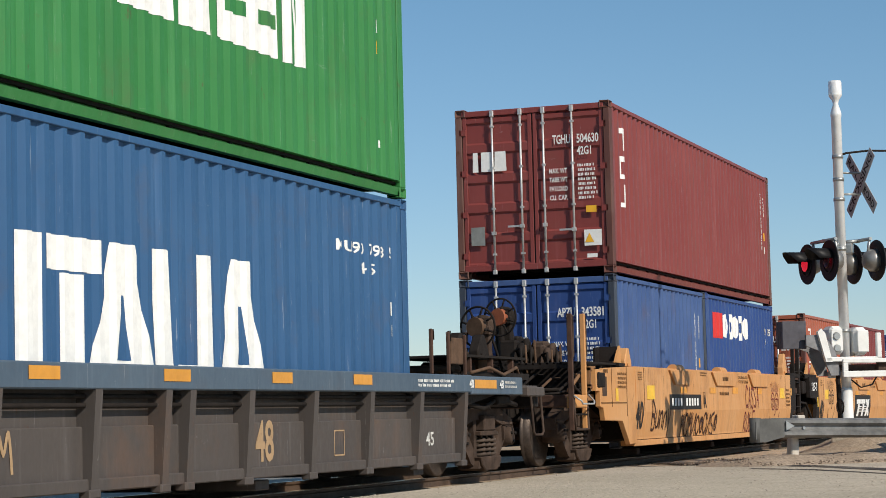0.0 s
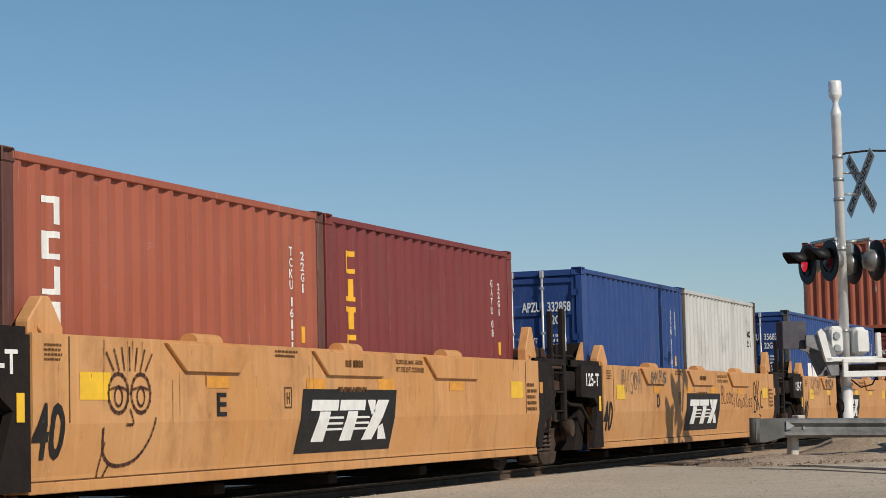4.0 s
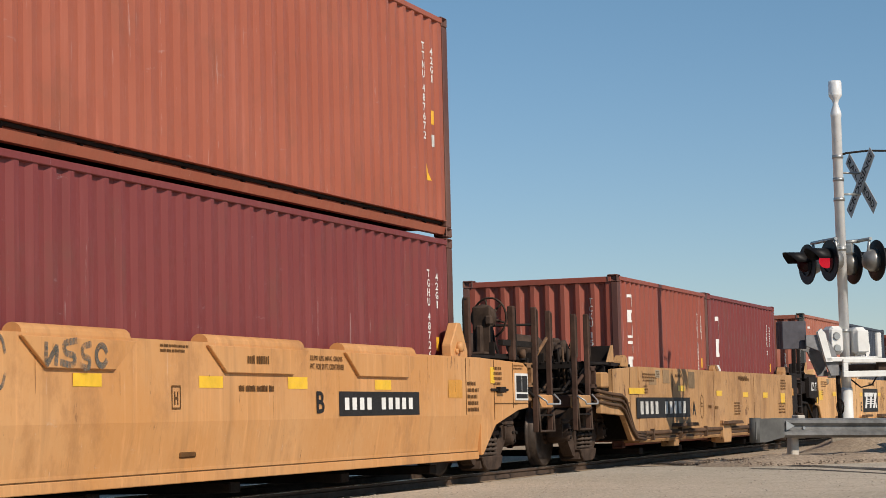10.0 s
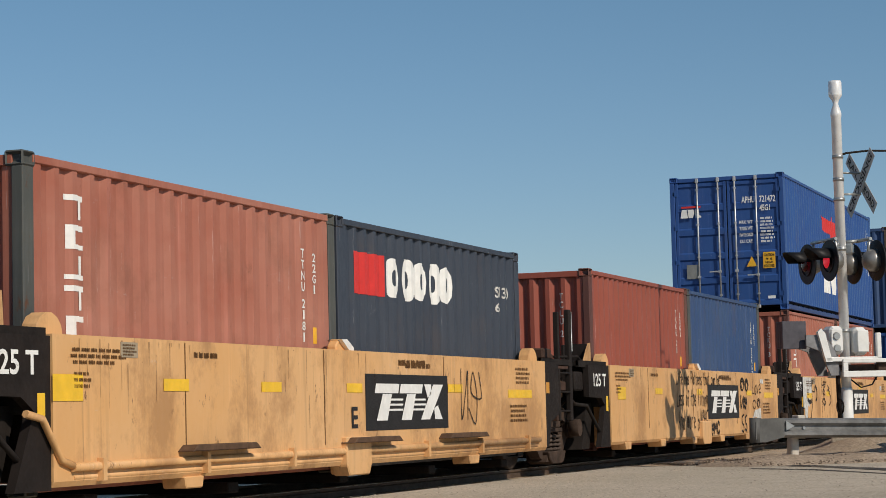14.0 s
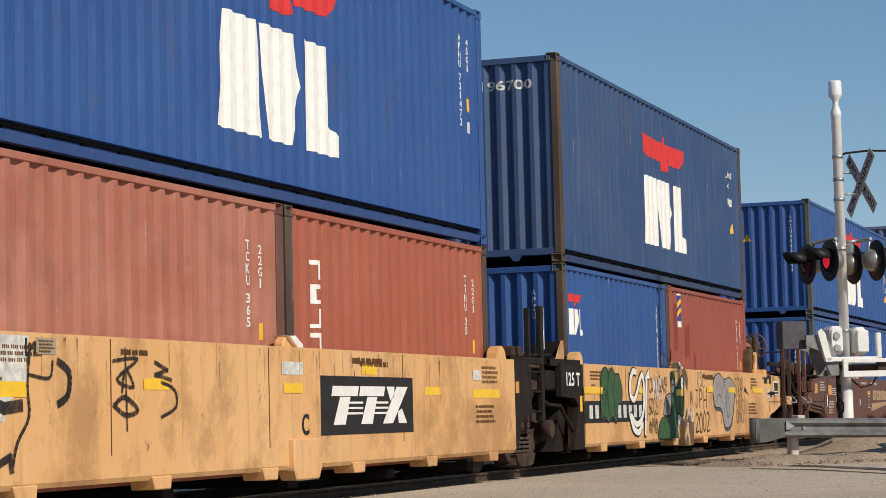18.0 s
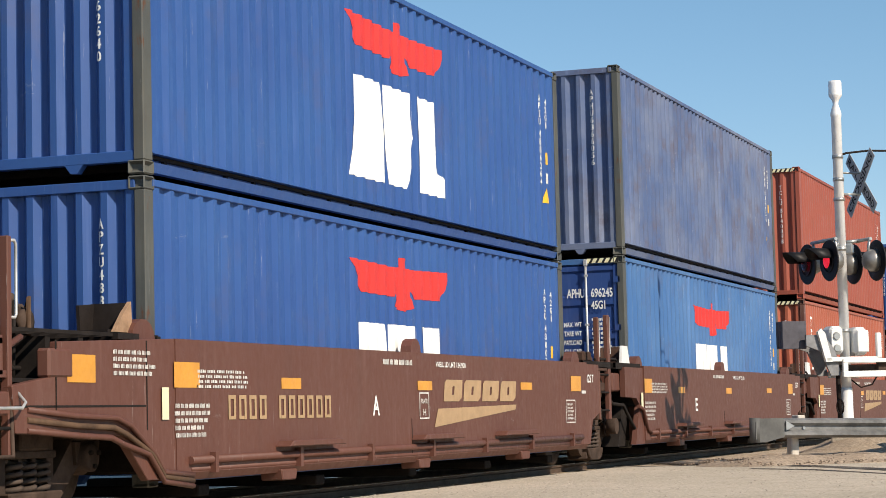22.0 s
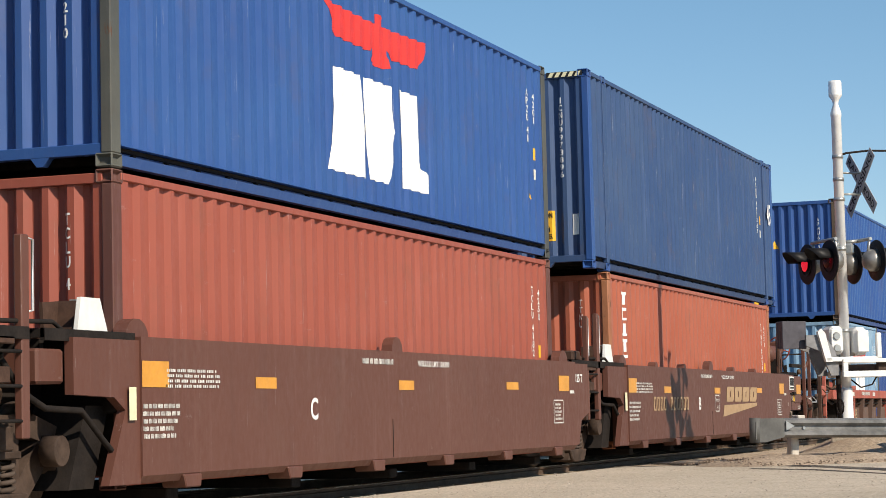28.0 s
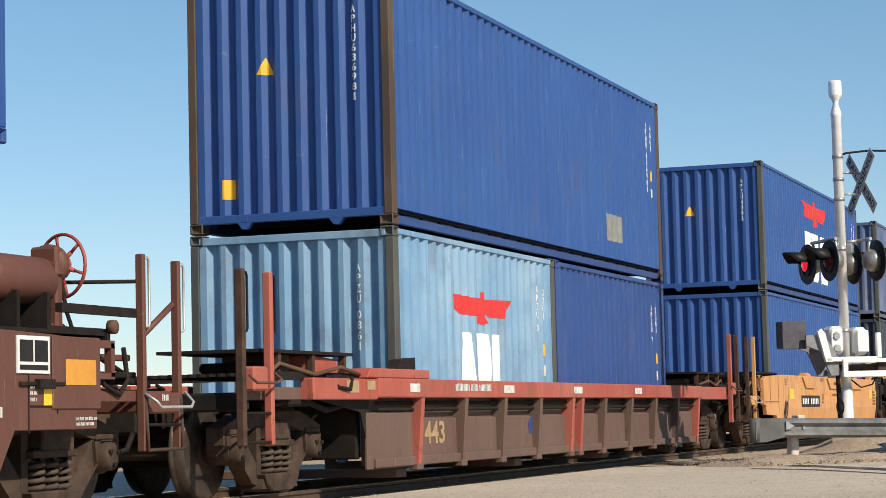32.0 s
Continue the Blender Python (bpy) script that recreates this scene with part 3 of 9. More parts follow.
# emblem shapes, drawn plain
def bird(x0, z0, x1, z1):
    """A red spread-winged emblem, as plain panels."""
    w, hgt = x1 - x0, z1 - z0
    f = lambda x, z: (x0 + w * x, z0 + hgt * z)
    return [[f(0.0, 0.86), f(0.06, 0.45), f(0.43, 0.40), f(0.43, 0.80)], [f(0.06, 0.45), f(0.10, 0.28), f(0.40, 0.26), f(0.43, 0.40)],
            [f(0.57, 0.40), f(0.94, 0.45), f(1.0, 0.86), f(0.57, 0.80)], [f(0.60, 0.26), f(0.90, 0.28), f(0.94, 0.45), f(0.57, 0.40)],
            [f(0.43, 0.30), f(0.57, 0.30), f(0.57, 0.82), f(0.43, 0.82)], [f(0.47, 0.82), f(0.53, 0.82), f(0.55, 1.0), f(0.47, 1.0)],
            [f(0.40, 0.08), f(0.50, 0.0), f(0.60, 0.08), f(0.57, 0.30), f(0.43, 0.30)]]


def three_blocks(x0, z0, x1, z1):
    """A wide white wordmark as three plain tapered blocks."""
    w, hgt = x1 - x0, z1 - z0
    f = lambda x, z: (x0 + w * x, z0 + hgt * z)
    return [[[f(0.0, 0), f(0.36, 0), f(0.30, 1), f(0.07, 1)]], [[f(0.39, 0), f(0.58, 0), f(0.67, 0.55), f(0.63, 1), f(0.35, 1)]],
            [[f(0.72, 0), f(1.0, 0), f(1.0, 0.20), f(0.90, 0.30), f(0.89, 1), f(0.70, 1)]]]


def round_blocks(x0, z0, x1, z1, n=5):
    """A wordmark of n plain round-cornered rings."""
    out, step, hgt = [], (x1 - x0) / n, z1 - z0
    for i in range(n):
        a, b = x0 + i * step + step * 0.05, x0 + (i + 1) * step - step * 0.05
        cx, cz, rx, rz = (a + b) / 2, (z0 + z1) / 2, (b - a) / 2, hgt / 2 * (1.0 if i % 2 else 0.92)
        ring = [(cx + rx * math.copysign(abs(math.cos(t)) ** 0.7, math.cos(t)), cz + rz * math.copysign(abs(math.sin(t)) ** 0.7, math.sin(t))) for t in (2 * math.pi * k / 14 for k in range(14))]
        inner = [(cx + (x - cx) * 0.26, cz + (z - cz) * 0.42) for x, z in ring]
        out.append([[ring[k], ring[(k + 1) % 14], inner[(k + 1) % 14], inner[k]] for k in range(14)])
    return out


def stack_blocks(x0, x1, z0, z1, n, seed=0):
    """A wordmark set upright: n plain marks of thick bars one under another."""
    out, step = [], (z1 - z0) / n
    q = x1 - x0
    for i in range(n):
        t, b = z1 - i * step, z1 - (i + 0.80) * step
        h, k = t - b, (i + seed) % 3
        shape = (((0.05, 1), (0.95, 1), (0.95, 0.76), (0.86, 0.76), (0.86, 0), (0.55, 0), (0.55, 0.76), (0.05, 0.76)),
                 ((0.95, 1), (0.12, 1), (0.12, 0), (0.95, 0), (0.95, 0.20), (0.42, 0.20), (0.42, 0.76), (0.95, 0.76)),
                 ((0.86, 1), (0.55, 1), (0.55, 0.20), (0.05, 0.20), (0.05, 0), (0.95, 0), (0.95, 0.20), (0.86, 0.20)))[k]
        out.append([[(x0 + q * u, b + h * v) for u, v in shape]])
    return out


def slab_blocks(x0, z0, x1, z1, shares):
    """A big white wordmark as upright slabs; shares: each one's width, head and foot."""
    out, total = [], sum(a for a, _, _ in shares)
    x = x0
    for a, top, foot in shares:
        w = (x1 - x0) * a / total
        m = x + w / 2
        out.append([[(m - w * foot / 2, z0), (m + w * foot / 2, z0), (m + w * top / 2, z1), (m - w * top / 2, z1)]])
        x += w
    return out


def tri_sign(x, z, s):
    return [[(x - s / 2, z), (x + s / 2, z), (x, z + s)]]


def code_side(c, where, L, H, text, size, deep=True, small=True, x=None):
    """The number set upright near the far end of a side, with the type code beside it."""
    x = x or L - 0.44
    z1 = H - 0.40
    n = len(text)
    back = SET_BACK.get(c.name, 0.0)
    flat = lambda a, w: max(where[1](a - back + w * k / 6) for k in range(7))
    crest = lambda a, w: min((a + 0.01 * k for k in range(-14, 15)), key=lambda v: (round(flat(v, w), 3), abs(v - a)))
    x = crest(x - 0.375, 0.08) + 0.375
    mark(c, where, column(text, x - 0.375, x - 0.295, z1 - n * 0.103, z1), WHITE, "lettering")
    if size:
        a = crest(x - 0.07, 0.08)
        mark(c, where, column(size, a, a + 0.08, z1 - 0.03 - len(size) * 0.105, z1 - 0.03), WHITE, "lettering")
    d = crest(x - 0.07, 0.08)
    if small:
        mark(c, where, rect(d, z1 - 0.92, d + 0.08, z1 - 0.76), YELLOWDECAL, "decal", "yellow decal")
        mark(c, where, rect(d, z1 - 1.18, d + 0.08, z1 - 1.04), OFFWHITE, "decal", "white decal")


def door_marks(c, e, H, owner, num, size, mark_mat=WHITE):
    e = on_end(e)
    mark(c, e, letters(owner, 0.32, H - 0.62, 0.60, H - 0.48), mark_mat, "lettering", proud=0.012)
    mark(c, e, letters(num, 0.70, H - 0.62, 1.04, H - 0.48), mark_mat, "lettering", proud=0.012)
    mark(c, e, letters(size, 0.70, H - 0.80, 0.92, H - 0.67), mark_mat, "lettering", proud=0.012)
    for k, word in enumerate(("MAX. WT", "TARE WT", "PAYLOAD", "CU. CAP.")):
        mark(c, e, letters(word, 0.26, H - 1.06 - 0.135 * k, 0.54, H - 0.985 - 0.135 * k), mark_mat, "lettering", proud=0.012)
    mark(c, e, bars(0.70, H - 1.48, 1.02, H - 0.92, 8, 5, 2), mark_mat, "lettering", proud=0.012)
    mark(c, e, rect(0.82, 0.24, 0.98, 0.30), mark_mat, "decal", "small white plate", 0.030)


def place(c, u, z):
    """Sets a thing of the train: u metres along it, z over the rails."""
    near = max(i for i, a in enumerate(CAR_AT) if a <= u + 3.5 or i == 0)
    MOVERS.append((c, u + CAR_OFF[near], z))
    SET_BACK[c.name] = CAR_OFF[near]
    return c
# ------------------------------------------------------------------ trucks
def wheelset():
    bm = bmesh.new()
    lathe(bm, [(0.09, -0.95), (0.09, 0.95)], 12, "y")
    return bm


R_WHEEL = 0.457


def build_truck():
    t = thing("rail_truck", "dusty dark cast-steel rail truck with coil springs between wheels", "rail truck", "trucks under the train")
    for sgn in (-1, 1):
        y = sgn * 1.0
        def frame_half(sgn=sgn, y=y):
            bm = bmesh.new()
            y0, y1 = y - 0.085, y + 0.085
            prism(bm, [(-1.12, 0.50), (-1.12, 0.66), (-0.62, 0.80), (0.62, 0.80), (1.12, 0.66), (1.12, 0.50), (0.70, 0.60), (0.40, 0.66), (-0.40, 0.66), (-0.70, 0.60)], y0, y1)
            prism(bm, [(-0.98, 0.56), (-0.50, 0.14), (-0.36, 0.10), (-0.30, 0.22), (-0.70, 0.60)], y0 + 0.01, y1 - 0.01)
            prism(bm, [(0.98, 0.56), (0.70, 0.60), (0.30, 0.22), (0.36, 0.10), (0.50, 0.14)], y0 + 0.01, y1 - 0.01)
            prism(bm, [(-0.42, 0.08), (0.42, 0.08), (0.36, 0.20), (-0.36, 0.20)], y0 - 0.05, y1 + 0.05)
            for x in (-0.40, 0.30):
                box(bm, x, x + 0.10, y0 + 0.005, y1 - 0.005, 0.19, 0.68)
            for x in (-0.89, 0.89):
                prism(bm, [(x - 0.20, 0.58), (x + 0.20, 0.58), (x + 0.17, 0.40), (x + 0.10, 0.62 - 0.03), (x - 0.10, 0.59), (x - 0.17, 0.40)], y0 - 0.02, y1 + 0.02)
            bmesh.ops.recalc_face_normals(bm, faces=bm.faces[:])
            return bm
        sf = part("side_frame", frame_half(), TRUCKSTEEL, t)
        for k in range(3):
            x = -0.20 + 0.20 * k
            for yy in (y - 0.075, y + 0.075):
                pts = [(x + 0.068 * math.cos(a), yy + 0.068 * math.sin(a), 0.21 + 0.25 * a / (2 * math.pi * 4.5)) for a in np.arange(0, 2 * math.pi * 4.5 + 0.1, 0.6)]
                part("coil_spring", T(pts, 0.021, 5), SPRING, sf)
        part("spring_cap", B(-0.33, 0.33, y - 0.15, y + 0.15, 0.47, 0.53, bev=0.01), TRUCKSTEEL, sf)
        part("spring_seat", P([(-0.40, 0.22), (-0.34, 0.12), (-0.22, 0.05), (0.22, 0.05), (0.34, 0.12), (0.40, 0.22)], y - 0.17, y + 0.17, "y", bev=0.012), TRUCKSTEEL, sf)
        for x in (-0.89, 0.89):
            part("adapter", B(x - 0.17, x + 0.17, y - 0.11, y + 0.11, 0.585, 0.64, bev=0.015), TRUCKSTEEL, sf)
        for x in (-0.89, 0.89):
            bm = bmesh.new()
            o = sgn
            lathe(bm, [(0.14, o * 0.86), (0.14, o * 1.06), (0.115, o * 1.09), (0.115, o * 1.15), (0.07, o * 1.165)] if sgn > 0 else [(0.07, -1.165), (0.115, -1.15), (0.115, -1.09), (0.14, -1.06), (0.14, -0.86)], 16, "y", (x, 0, R_WHEEL))
            cap = part("bearing_cap", bm, TRUCKSTEEL, sf, "rusty roller bearing cap")
            bm = bmesh.new()
            for k in range(3):
                a = k * 2.094 + 0.5
                lathe(bm, [(0.022, 0), (0.022, 0.03)] if sgn > 0 else [(0.022, -0.03), (0.022, 0)], 6, "y", (x + 0.07 * math.cos(a), sgn * 1.155, R_WHEEL + 0.07 * math.sin(a)))
            part("cap_bolt", bm, DARKSTEEL, sf)["kind"] = "stuff"
    part("bolster", boxes((-0.21, 0.21, -1.16, 1.16, 0.53, 0.72), (-0.26, 0.26, -0.6, 0.6, 0.58, 0.82), bev=0.015), TRUCKSTEEL, t)
    part("brake_beam", boxes((-0.42, -0.36, -0.75, 0.75, 0.30, 0.38), (0.36, 0.42, -0.75, 0.75, 0.30, 0.38)), DARKSTEEL, t)
    return t


def build_wheels(t):
    """Two turning axles with pressed wheels: worn bright tread, rusty plate."""
    made = []
    for x in (-0.89, 0.89):
        ax = part("axle", cached(("axle",), wheelset, WHEELFACE), None, t, "rusty turning axle with two steel wheels")
        for sgn in (-1, 1):
            def disc(sgn=sgn):
                bm = bmesh.new()
                pr = [(0.10, 0.62), (0.15, 0.62), (0.17, 0.66), (0.36, 0.71), (0.40, 0.66), (0.452, 0.655)]
                prof = [(r, a) for r, a in pr] + [(0.449, 0.79), (0.40, 0.79), (0.36, 0.745), (0.18, 0.73), (0.15, 0.81), (0.10, 0.81)]
                lathe(bm, prof if sgn > 0 else [(r, -a) for r, a in prof][::-1], 40, "y")
                return bm
            w = part("wheel", cached(("wheel", sgn), disc, WHEELFACE), None, ax)
            def tread(sgn=sgn):
                bm = bmesh.new()
                pr = [(0.40, 0.652), (0.483, 0.655), (0.485, 0.672), (0.462, 0.69), (0.457, 0.70), (0.455, 0.788), (0.425, 0.794), (0.40, 0.793)]
                lathe(bm, pr if sgn > 0 else [(r, -a) for r, a in pr][::-1], 40, "y")
                return bm
            part("tread", cached(("tread", sgn), tread, TREAD), None, ax, "bright worn wheel tread and flange")
        WHEELS.append((ax, x))
        made.append(ax)
    return made


PROTO_TRUCK = build_truck()
FIRST = []


def truck(u):
    if not FIRST:
        t = PROTO_TRUCK
        FIRST.append(1)
    else:
        t = copy_thing(PROTO_TRUCK, Matrix())
    place(t, u, 0.0)
    return t


# ------------------------------------------------------------------ well cars
YTTX = paint("old_yellow_car_paint", (0.570, 0.272, 0.092), (0.64, 0.37, 0.175), 0.55, 0.50, 0.14, 0.55, seed=1, drips=0.35, stain=0.55, stain_rgb=(0.22, 0.10, 0.045))
YTTX2 = paint("pale_yellow_car_paint", (0.67, 0.372, 0.150), (0.74, 0.49, 0.27), 0.38, 0.50, 0.20, 0.6, seed=2, drips=0.25, stain=0.9, stain_rgb=(0.20, 0.095, 0.045))
YTTX3 = paint("grimy_pale_yellow_car_paint", (0.465, 0.250, 0.100), (0.55, 0.345, 0.18), 0.45, 0.65, 0.30, 0.65, seed=35, drips=0.35, stain=1.1, stain_rgb=(0.17, 0.085, 0.045))
BROWN = paint("oxide_brown_car_paint", (0.112, 0.043, 0.029), (0.135, 0.058, 0.042), 0.35, 0.35, 0.06, 0.55, seed=3, stain=0.3, stain_rgb=(0.14, 0.08, 0.06))
REDCAR = paint("faded_red_car_paint", (0.36, 0.075, 0.050), (0.42, 0.16, 0.12), 0.6, 0.5, 0.25, 0.65, seed=4, stain=0.5)
RIBBROWN = paint("rusty_brown_car_side", (0.115, 0.070, 0.052), (0.15, 0.10, 0.08), 0.5, 0.5, 0.25, 0.75, seed=5, stain=0.4, stain_rgb=(0.17, 0.08, 0.055))
GREYCAR = paint("dusty_grey_car_side", (0.068, 0.058, 0.053), (0.098, 0.082, 0.073), 0.5, 0.5, 0.16, 0.7, seed=6, stain=0.4, stain_rgb=(0.16, 0.085, 0.05))
BLUESILL = paint("blue_grey_car_sill", (0.062, 0.095, 0.135), (0.10, 0.14, 0.18), 0.5, 0.4, 0.08, 0.6, seed=7)
OLDFRAME = paint("rusty_yellow_frame", (0.24, 0.115, 0.045), (0.33, 0.18, 0.08), 0.6, 0.6, 0.5, 0.75, seed=31, stain=0.9)
POSTSTEEL = plain("rusty_dark_post", (0.075, 0.042, 0.030), 0.8, vary=0.4)
HALF = 1.514

FLAT = ([], lambda s: -HALF)
SLOPES = {}
LEAN = {"old": ((0.22, 0.059), (0.34, 0.059), (0.72, 0.0)), "pale": ((0.26, 0.024), (0.30, 0.0)), "brown": ((0.24, 0.044), (0.30, 0.0))}


def side_profile(kind):
    if kind == "old":
        return [(-1.300, 1.385), (-HALF, 1.385), (-HALF, 0.72), (-1.455, 0.34), (-1.455, 0.22), (-1.26, 0.22), (-1.26, 1.30)]
    if kind == "pale":
        return [(-1.300, 1.385), (-HALF, 1.385), (-HALF, 0.30), (-1.49, 0.26), (-1.26, 0.26), (-1.26, 1.30)]
    return [(-1.300, 1.400), (-HALF, 1.400), (-HALF, 0.30), (-1.47, 0.24), (-1.26, 0.24), (-1.26, 1.32)]


def well_sides(car, kind, mat, x0, x1):
    pr = side_profile(kind)
    part("side_sill", P(pr, x0, x1, "x"), mat, car)
    part("side_sill", P([(-y, z) for y, z in pr][::-1], x0, x1, "x"), mat, car)
    for i in range(5):
        x = x0 + 0.9 + i * (x1 - x0 - 2.0) / 4
        part("floor_beam", B(x, x + 0.22, -1.26, 1.26, 0.08, 0.175, bev=0.01), DARKSTEEL, car)
    for x in (x0 + 0.02, x1 - 0.10):
        part("bulkhead", B(x, x + 0.08, -1.26, 1.26, 0.30, 1.15, bev=0.01), DARKSTEEL, car)


def post_pair(car, x, z0, z1, mat, y=-1.40, rail=True, r=0.045):
    """An upright with a bright grab iron on it."""
    p = part("ladder_post", B(x - r, x + r, y - 0.035, y + 0.035, z0, z1, bev=0.01), mat, car)
    if rail:
        part("grab_iron", T([(x + r, y - 0.01, z1 - 0.02), (x + r + 0.085, y - 0.01, z1 - 0.03), (x + r + 0.085, y - 0.01, z1 - 0.55), (x + r, y - 0.01, z1 - 0.56)], 0.011, 6), LOCKBAR, p, "worn bright grab iron")
    return p


def rungs(car, xa, xb, zs, y=-1.42, mat=None):
    for z in zs:
        part("rung", T([(xa, y, z), (xb, y, z)], 0.014, 6), mat or DARKSTEEL, car)


def lug(car, x, mat, tall, w=0.30, y=-1.34):
    """A pointed guide lug with a pin."""
    z = 1.38
    o = part("guide_lug", P([(x - w / 2, z), (x + w / 2, z), (x + w * 0.50, z + tall * 0.22), (x + w * 0.12, z + tall), (x - w * 0.10, z + tall), (x - w / 2, z + tall * 0.36)], y - 0.07, y + 0.05, "y", bev=0.012), mat, car)
    bm = lathe(bmesh.new(), [(0.028, y - 0.095), (0.028, y - 0.06)], 10, "y", (x - w * 0.22, 0, z + tall * 0.18))
    part("pin", bm, mat, o)


def chute(car, x, mat, y=-1.18):
    """An open flared corner guide for the box on top: dark inside, painted cheeks."""
    z = 1.44
    dark = BLACKSTEEL if mat is not WHITEPAINT else POSTSTEEL
    bm = bmesh.new()
    prism(bm, [(x + 0.24, z), (x + 0.27, z), (x + 0.31, z + 0.24), (x + 0.28, z + 0.24)], y - 0.14, y + 0.16)
    prism(bm, [(x + 0.05, z), (x + 0.25, z), (x + 0.29, z + 0.24), (x + 0.03, z + 0.22)], y + 0.13, y + 0.16)
    prism(bm, [(x, z - 0.01), (x + 0.26, z - 0.01), (x + 0.26, z + 0.02), (x, z + 0.02)], y - 0.14, y + 0.16)
    prism(bm, [(x - 0.02, z - 0.06), (x + 0.34, z - 0.06), (x + 0.34, z - 0.01), (x - 0.02, z - 0.01)], y - 0.24, y + 0.24)
    o = part("corner_guide", bm, dark, car)
    if mat is WHITEPAINT:
        part("guide_cheek", P([(x - 0.02, z - 0.01), (x + 0.42, z - 0.01), (x + 0.30, z + 0.25), (x + 0.04, z + 0.25)], y - 0.20, y - 0.165), mat, o)
        part("guide_lip", P([(x + 0.30, z + 0.25), (x + 0.42, z - 0.01), (x + 0.46, z - 0.01), (x + 0.34, z + 0.25)], y - 0.20, y + 0.05), mat, o)
    else:
        part("guide_cheek", P([(x + 0.04, z), (x + 0.34, z), (x + 0.32, z + 0.25), (x + 0.19, z + 0.15)], y - 0.18, y - 0.145), mat, o)
    part("guide_cheek", P([(x + 0.275, z), (x + 0.35, z), (x + 0.32, z + 0.24)], y - 0.145, y + 0.15), mat, o)


def walkway(car, bm):
    part("walkway", bm, DARKSTEEL, car)["kind"] = "stuff"


def inner_end(car, side, L, body, black, kind):
    """The end of a unit over a shared truck: side = -1 the leading end, 1 the trailing one."""
    q = (lambda x: -x) if side < 0 else (lambda x: L + x)
    reach = 1.15 if side < 0 else 0.72
    def span(a, b):
        return sorted((q(a), q(b)))
    for sy in (-1, 1):
        y0, y1 = (-1.495, -1.42) if sy < 0 else (1.42, 1.495)
        if side < 0:
            o = part("end_plate", P([(q(0.10), 0.24), (q(0.62), 0.24), (q(0.34), 0.82), (q(0.52), 0.92), (q(1.15), 0.94), (q(1.15), 1.37), (q(0.10), 1.37)], y0, y1), black, car)
            part("end_box", B(*span(1.16, 1.55), sorted((sy * 1.42, sy * 1.12))[0], sorted((sy * 1.42, sy * 1.12))[1], 1.02, 1.28, bev=0.02), black, car)
            part("end_leg", P([(q(0.52), 0.22), (q(0.90), 0.22), (q(0.62), 0.86), (q(0.26), 0.86)], sy * 1.05 - 0.25, sy * 1.05 + 0.2), DARKSTEEL, car)
            part("pivot_cap", lathe(bmesh.new(), [(0.112, sy * 1.32), (0.118, sy * 1.314), (0.118, sy * 1.18)] if sy < 0 else [(0.118, 1.18), (0.118, 1.314), (0.112, 1.32)], 18, "y", (q(1.02), 0, 0.52)), TRUCKSTEEL, car)
        else:
            part("end_plate", P([(q(0.05), 0.30), (q(0.05), 1.38), (q(0.72), 1.38), (q(0.72), 0.72), (q(0.36), 0.62), (q(0.22), 0.30)], y0, y1), black, car)
    part("end_platform", boxes((*span(0.05, 1.60), -0.75, 0.75, 0.86, 1.20), (*span(0.05, 0.35), -1.42, 1.42, 0.80, 1.30), bev=0.02), DARKSTEEL, car)
    walkway(car, boxes(*[(*span(0.10, 1.50), y, y + 0.03, 1.40, 1.43) for y in np.arange(-1.45, 1.45, 0.10)], (*span(0.10, 0.16), -1.45, 1.45, 1.36, 1.42), (*span(1.44, 1.50), -1.45, 1.45, 1.36, 1.42), (*span(0.10, 1.50), -1.46, -1.42, 1.34, 1.43)))
    for k in range(3):
        part("strut", B(*span(0.25 + 0.5 * k, 0.31 + 0.5 * k), -1.3, 1.3, 1.18, 1.36), DARKSTEEL, car)
    if side < 0:
        chute(car, q(0.86), WHITEPAINT if kind == "brown" else body)
        lug(car, q(-0.28), body, 0.29, 0.50) if kind == "old" else hump(car, q(-0.05), body)
    else:
        lug(car, q(0.12), body, 0.44, 0.42) if kind == "old" else hump(car, q(-0.10), body)
        for k in range(3):
            part("cross_pipe", T([(q(0.75 + 0.35 * k), -1.40, 1.30 - 0.16 * k), (q(0.95 + 0.3 * k), -1.36, 1.0 - 0.05 * k), (q(1.15 + 0.3 * k), -1.2, 0.82)], 0.022, 6), PIPERUST if k == 1 else DARKSTEEL, car)
        part("bracket", boxes((*span(0.74, 0.80), -1.46, -1.38, 0.62, 1.38), (*span(0.80, 1.30), -1.46, -1.40, 1.30, 1.36), (*span(1.0, 1.3), -1.42, -1.10, 1.02, 1.14), bev=0.008), POSTSTEEL, car)
        part("hand_lever", T([(q(0.85), -1.40, 1.46), (q(1.9), -1.42, 1.48), (q(2.05), -1.44, 1.40)], 0.018, 6), DARKSTEEL, car)
        part("gear_box", boxes((*span(0.85, 1.25), -1.25, -0.85, 1.44, 1.58), (*span(1.3, 1.5), -1.2, -0.9, 1.44, 1.52), bev=0.02), POSTSTEEL, car)
        a, b = q(0.92), q(1.46)
        post_pair(car, a, 0.62, 2.05, black, -1.42, kind == "brown", 0.03)
        post_pair(car, b, 0.62, 2.10, black, -1.42, True, 0.055)
        rungs(car, a, b, (0.75, 1.0, 1.25), -1.44)
        part("brake_hose", T([(q(1.30), -1.34, 1.20), (q(1.55), -1.36, 0.96), (q(1.85), -1.38, 0.84), (q(2.35), -1.40, 0.82), (q(2.62), -1.43, 0.60), (q(2.85), -1.46, 0.42)], 0.026, 6), DARKSTEEL, car)


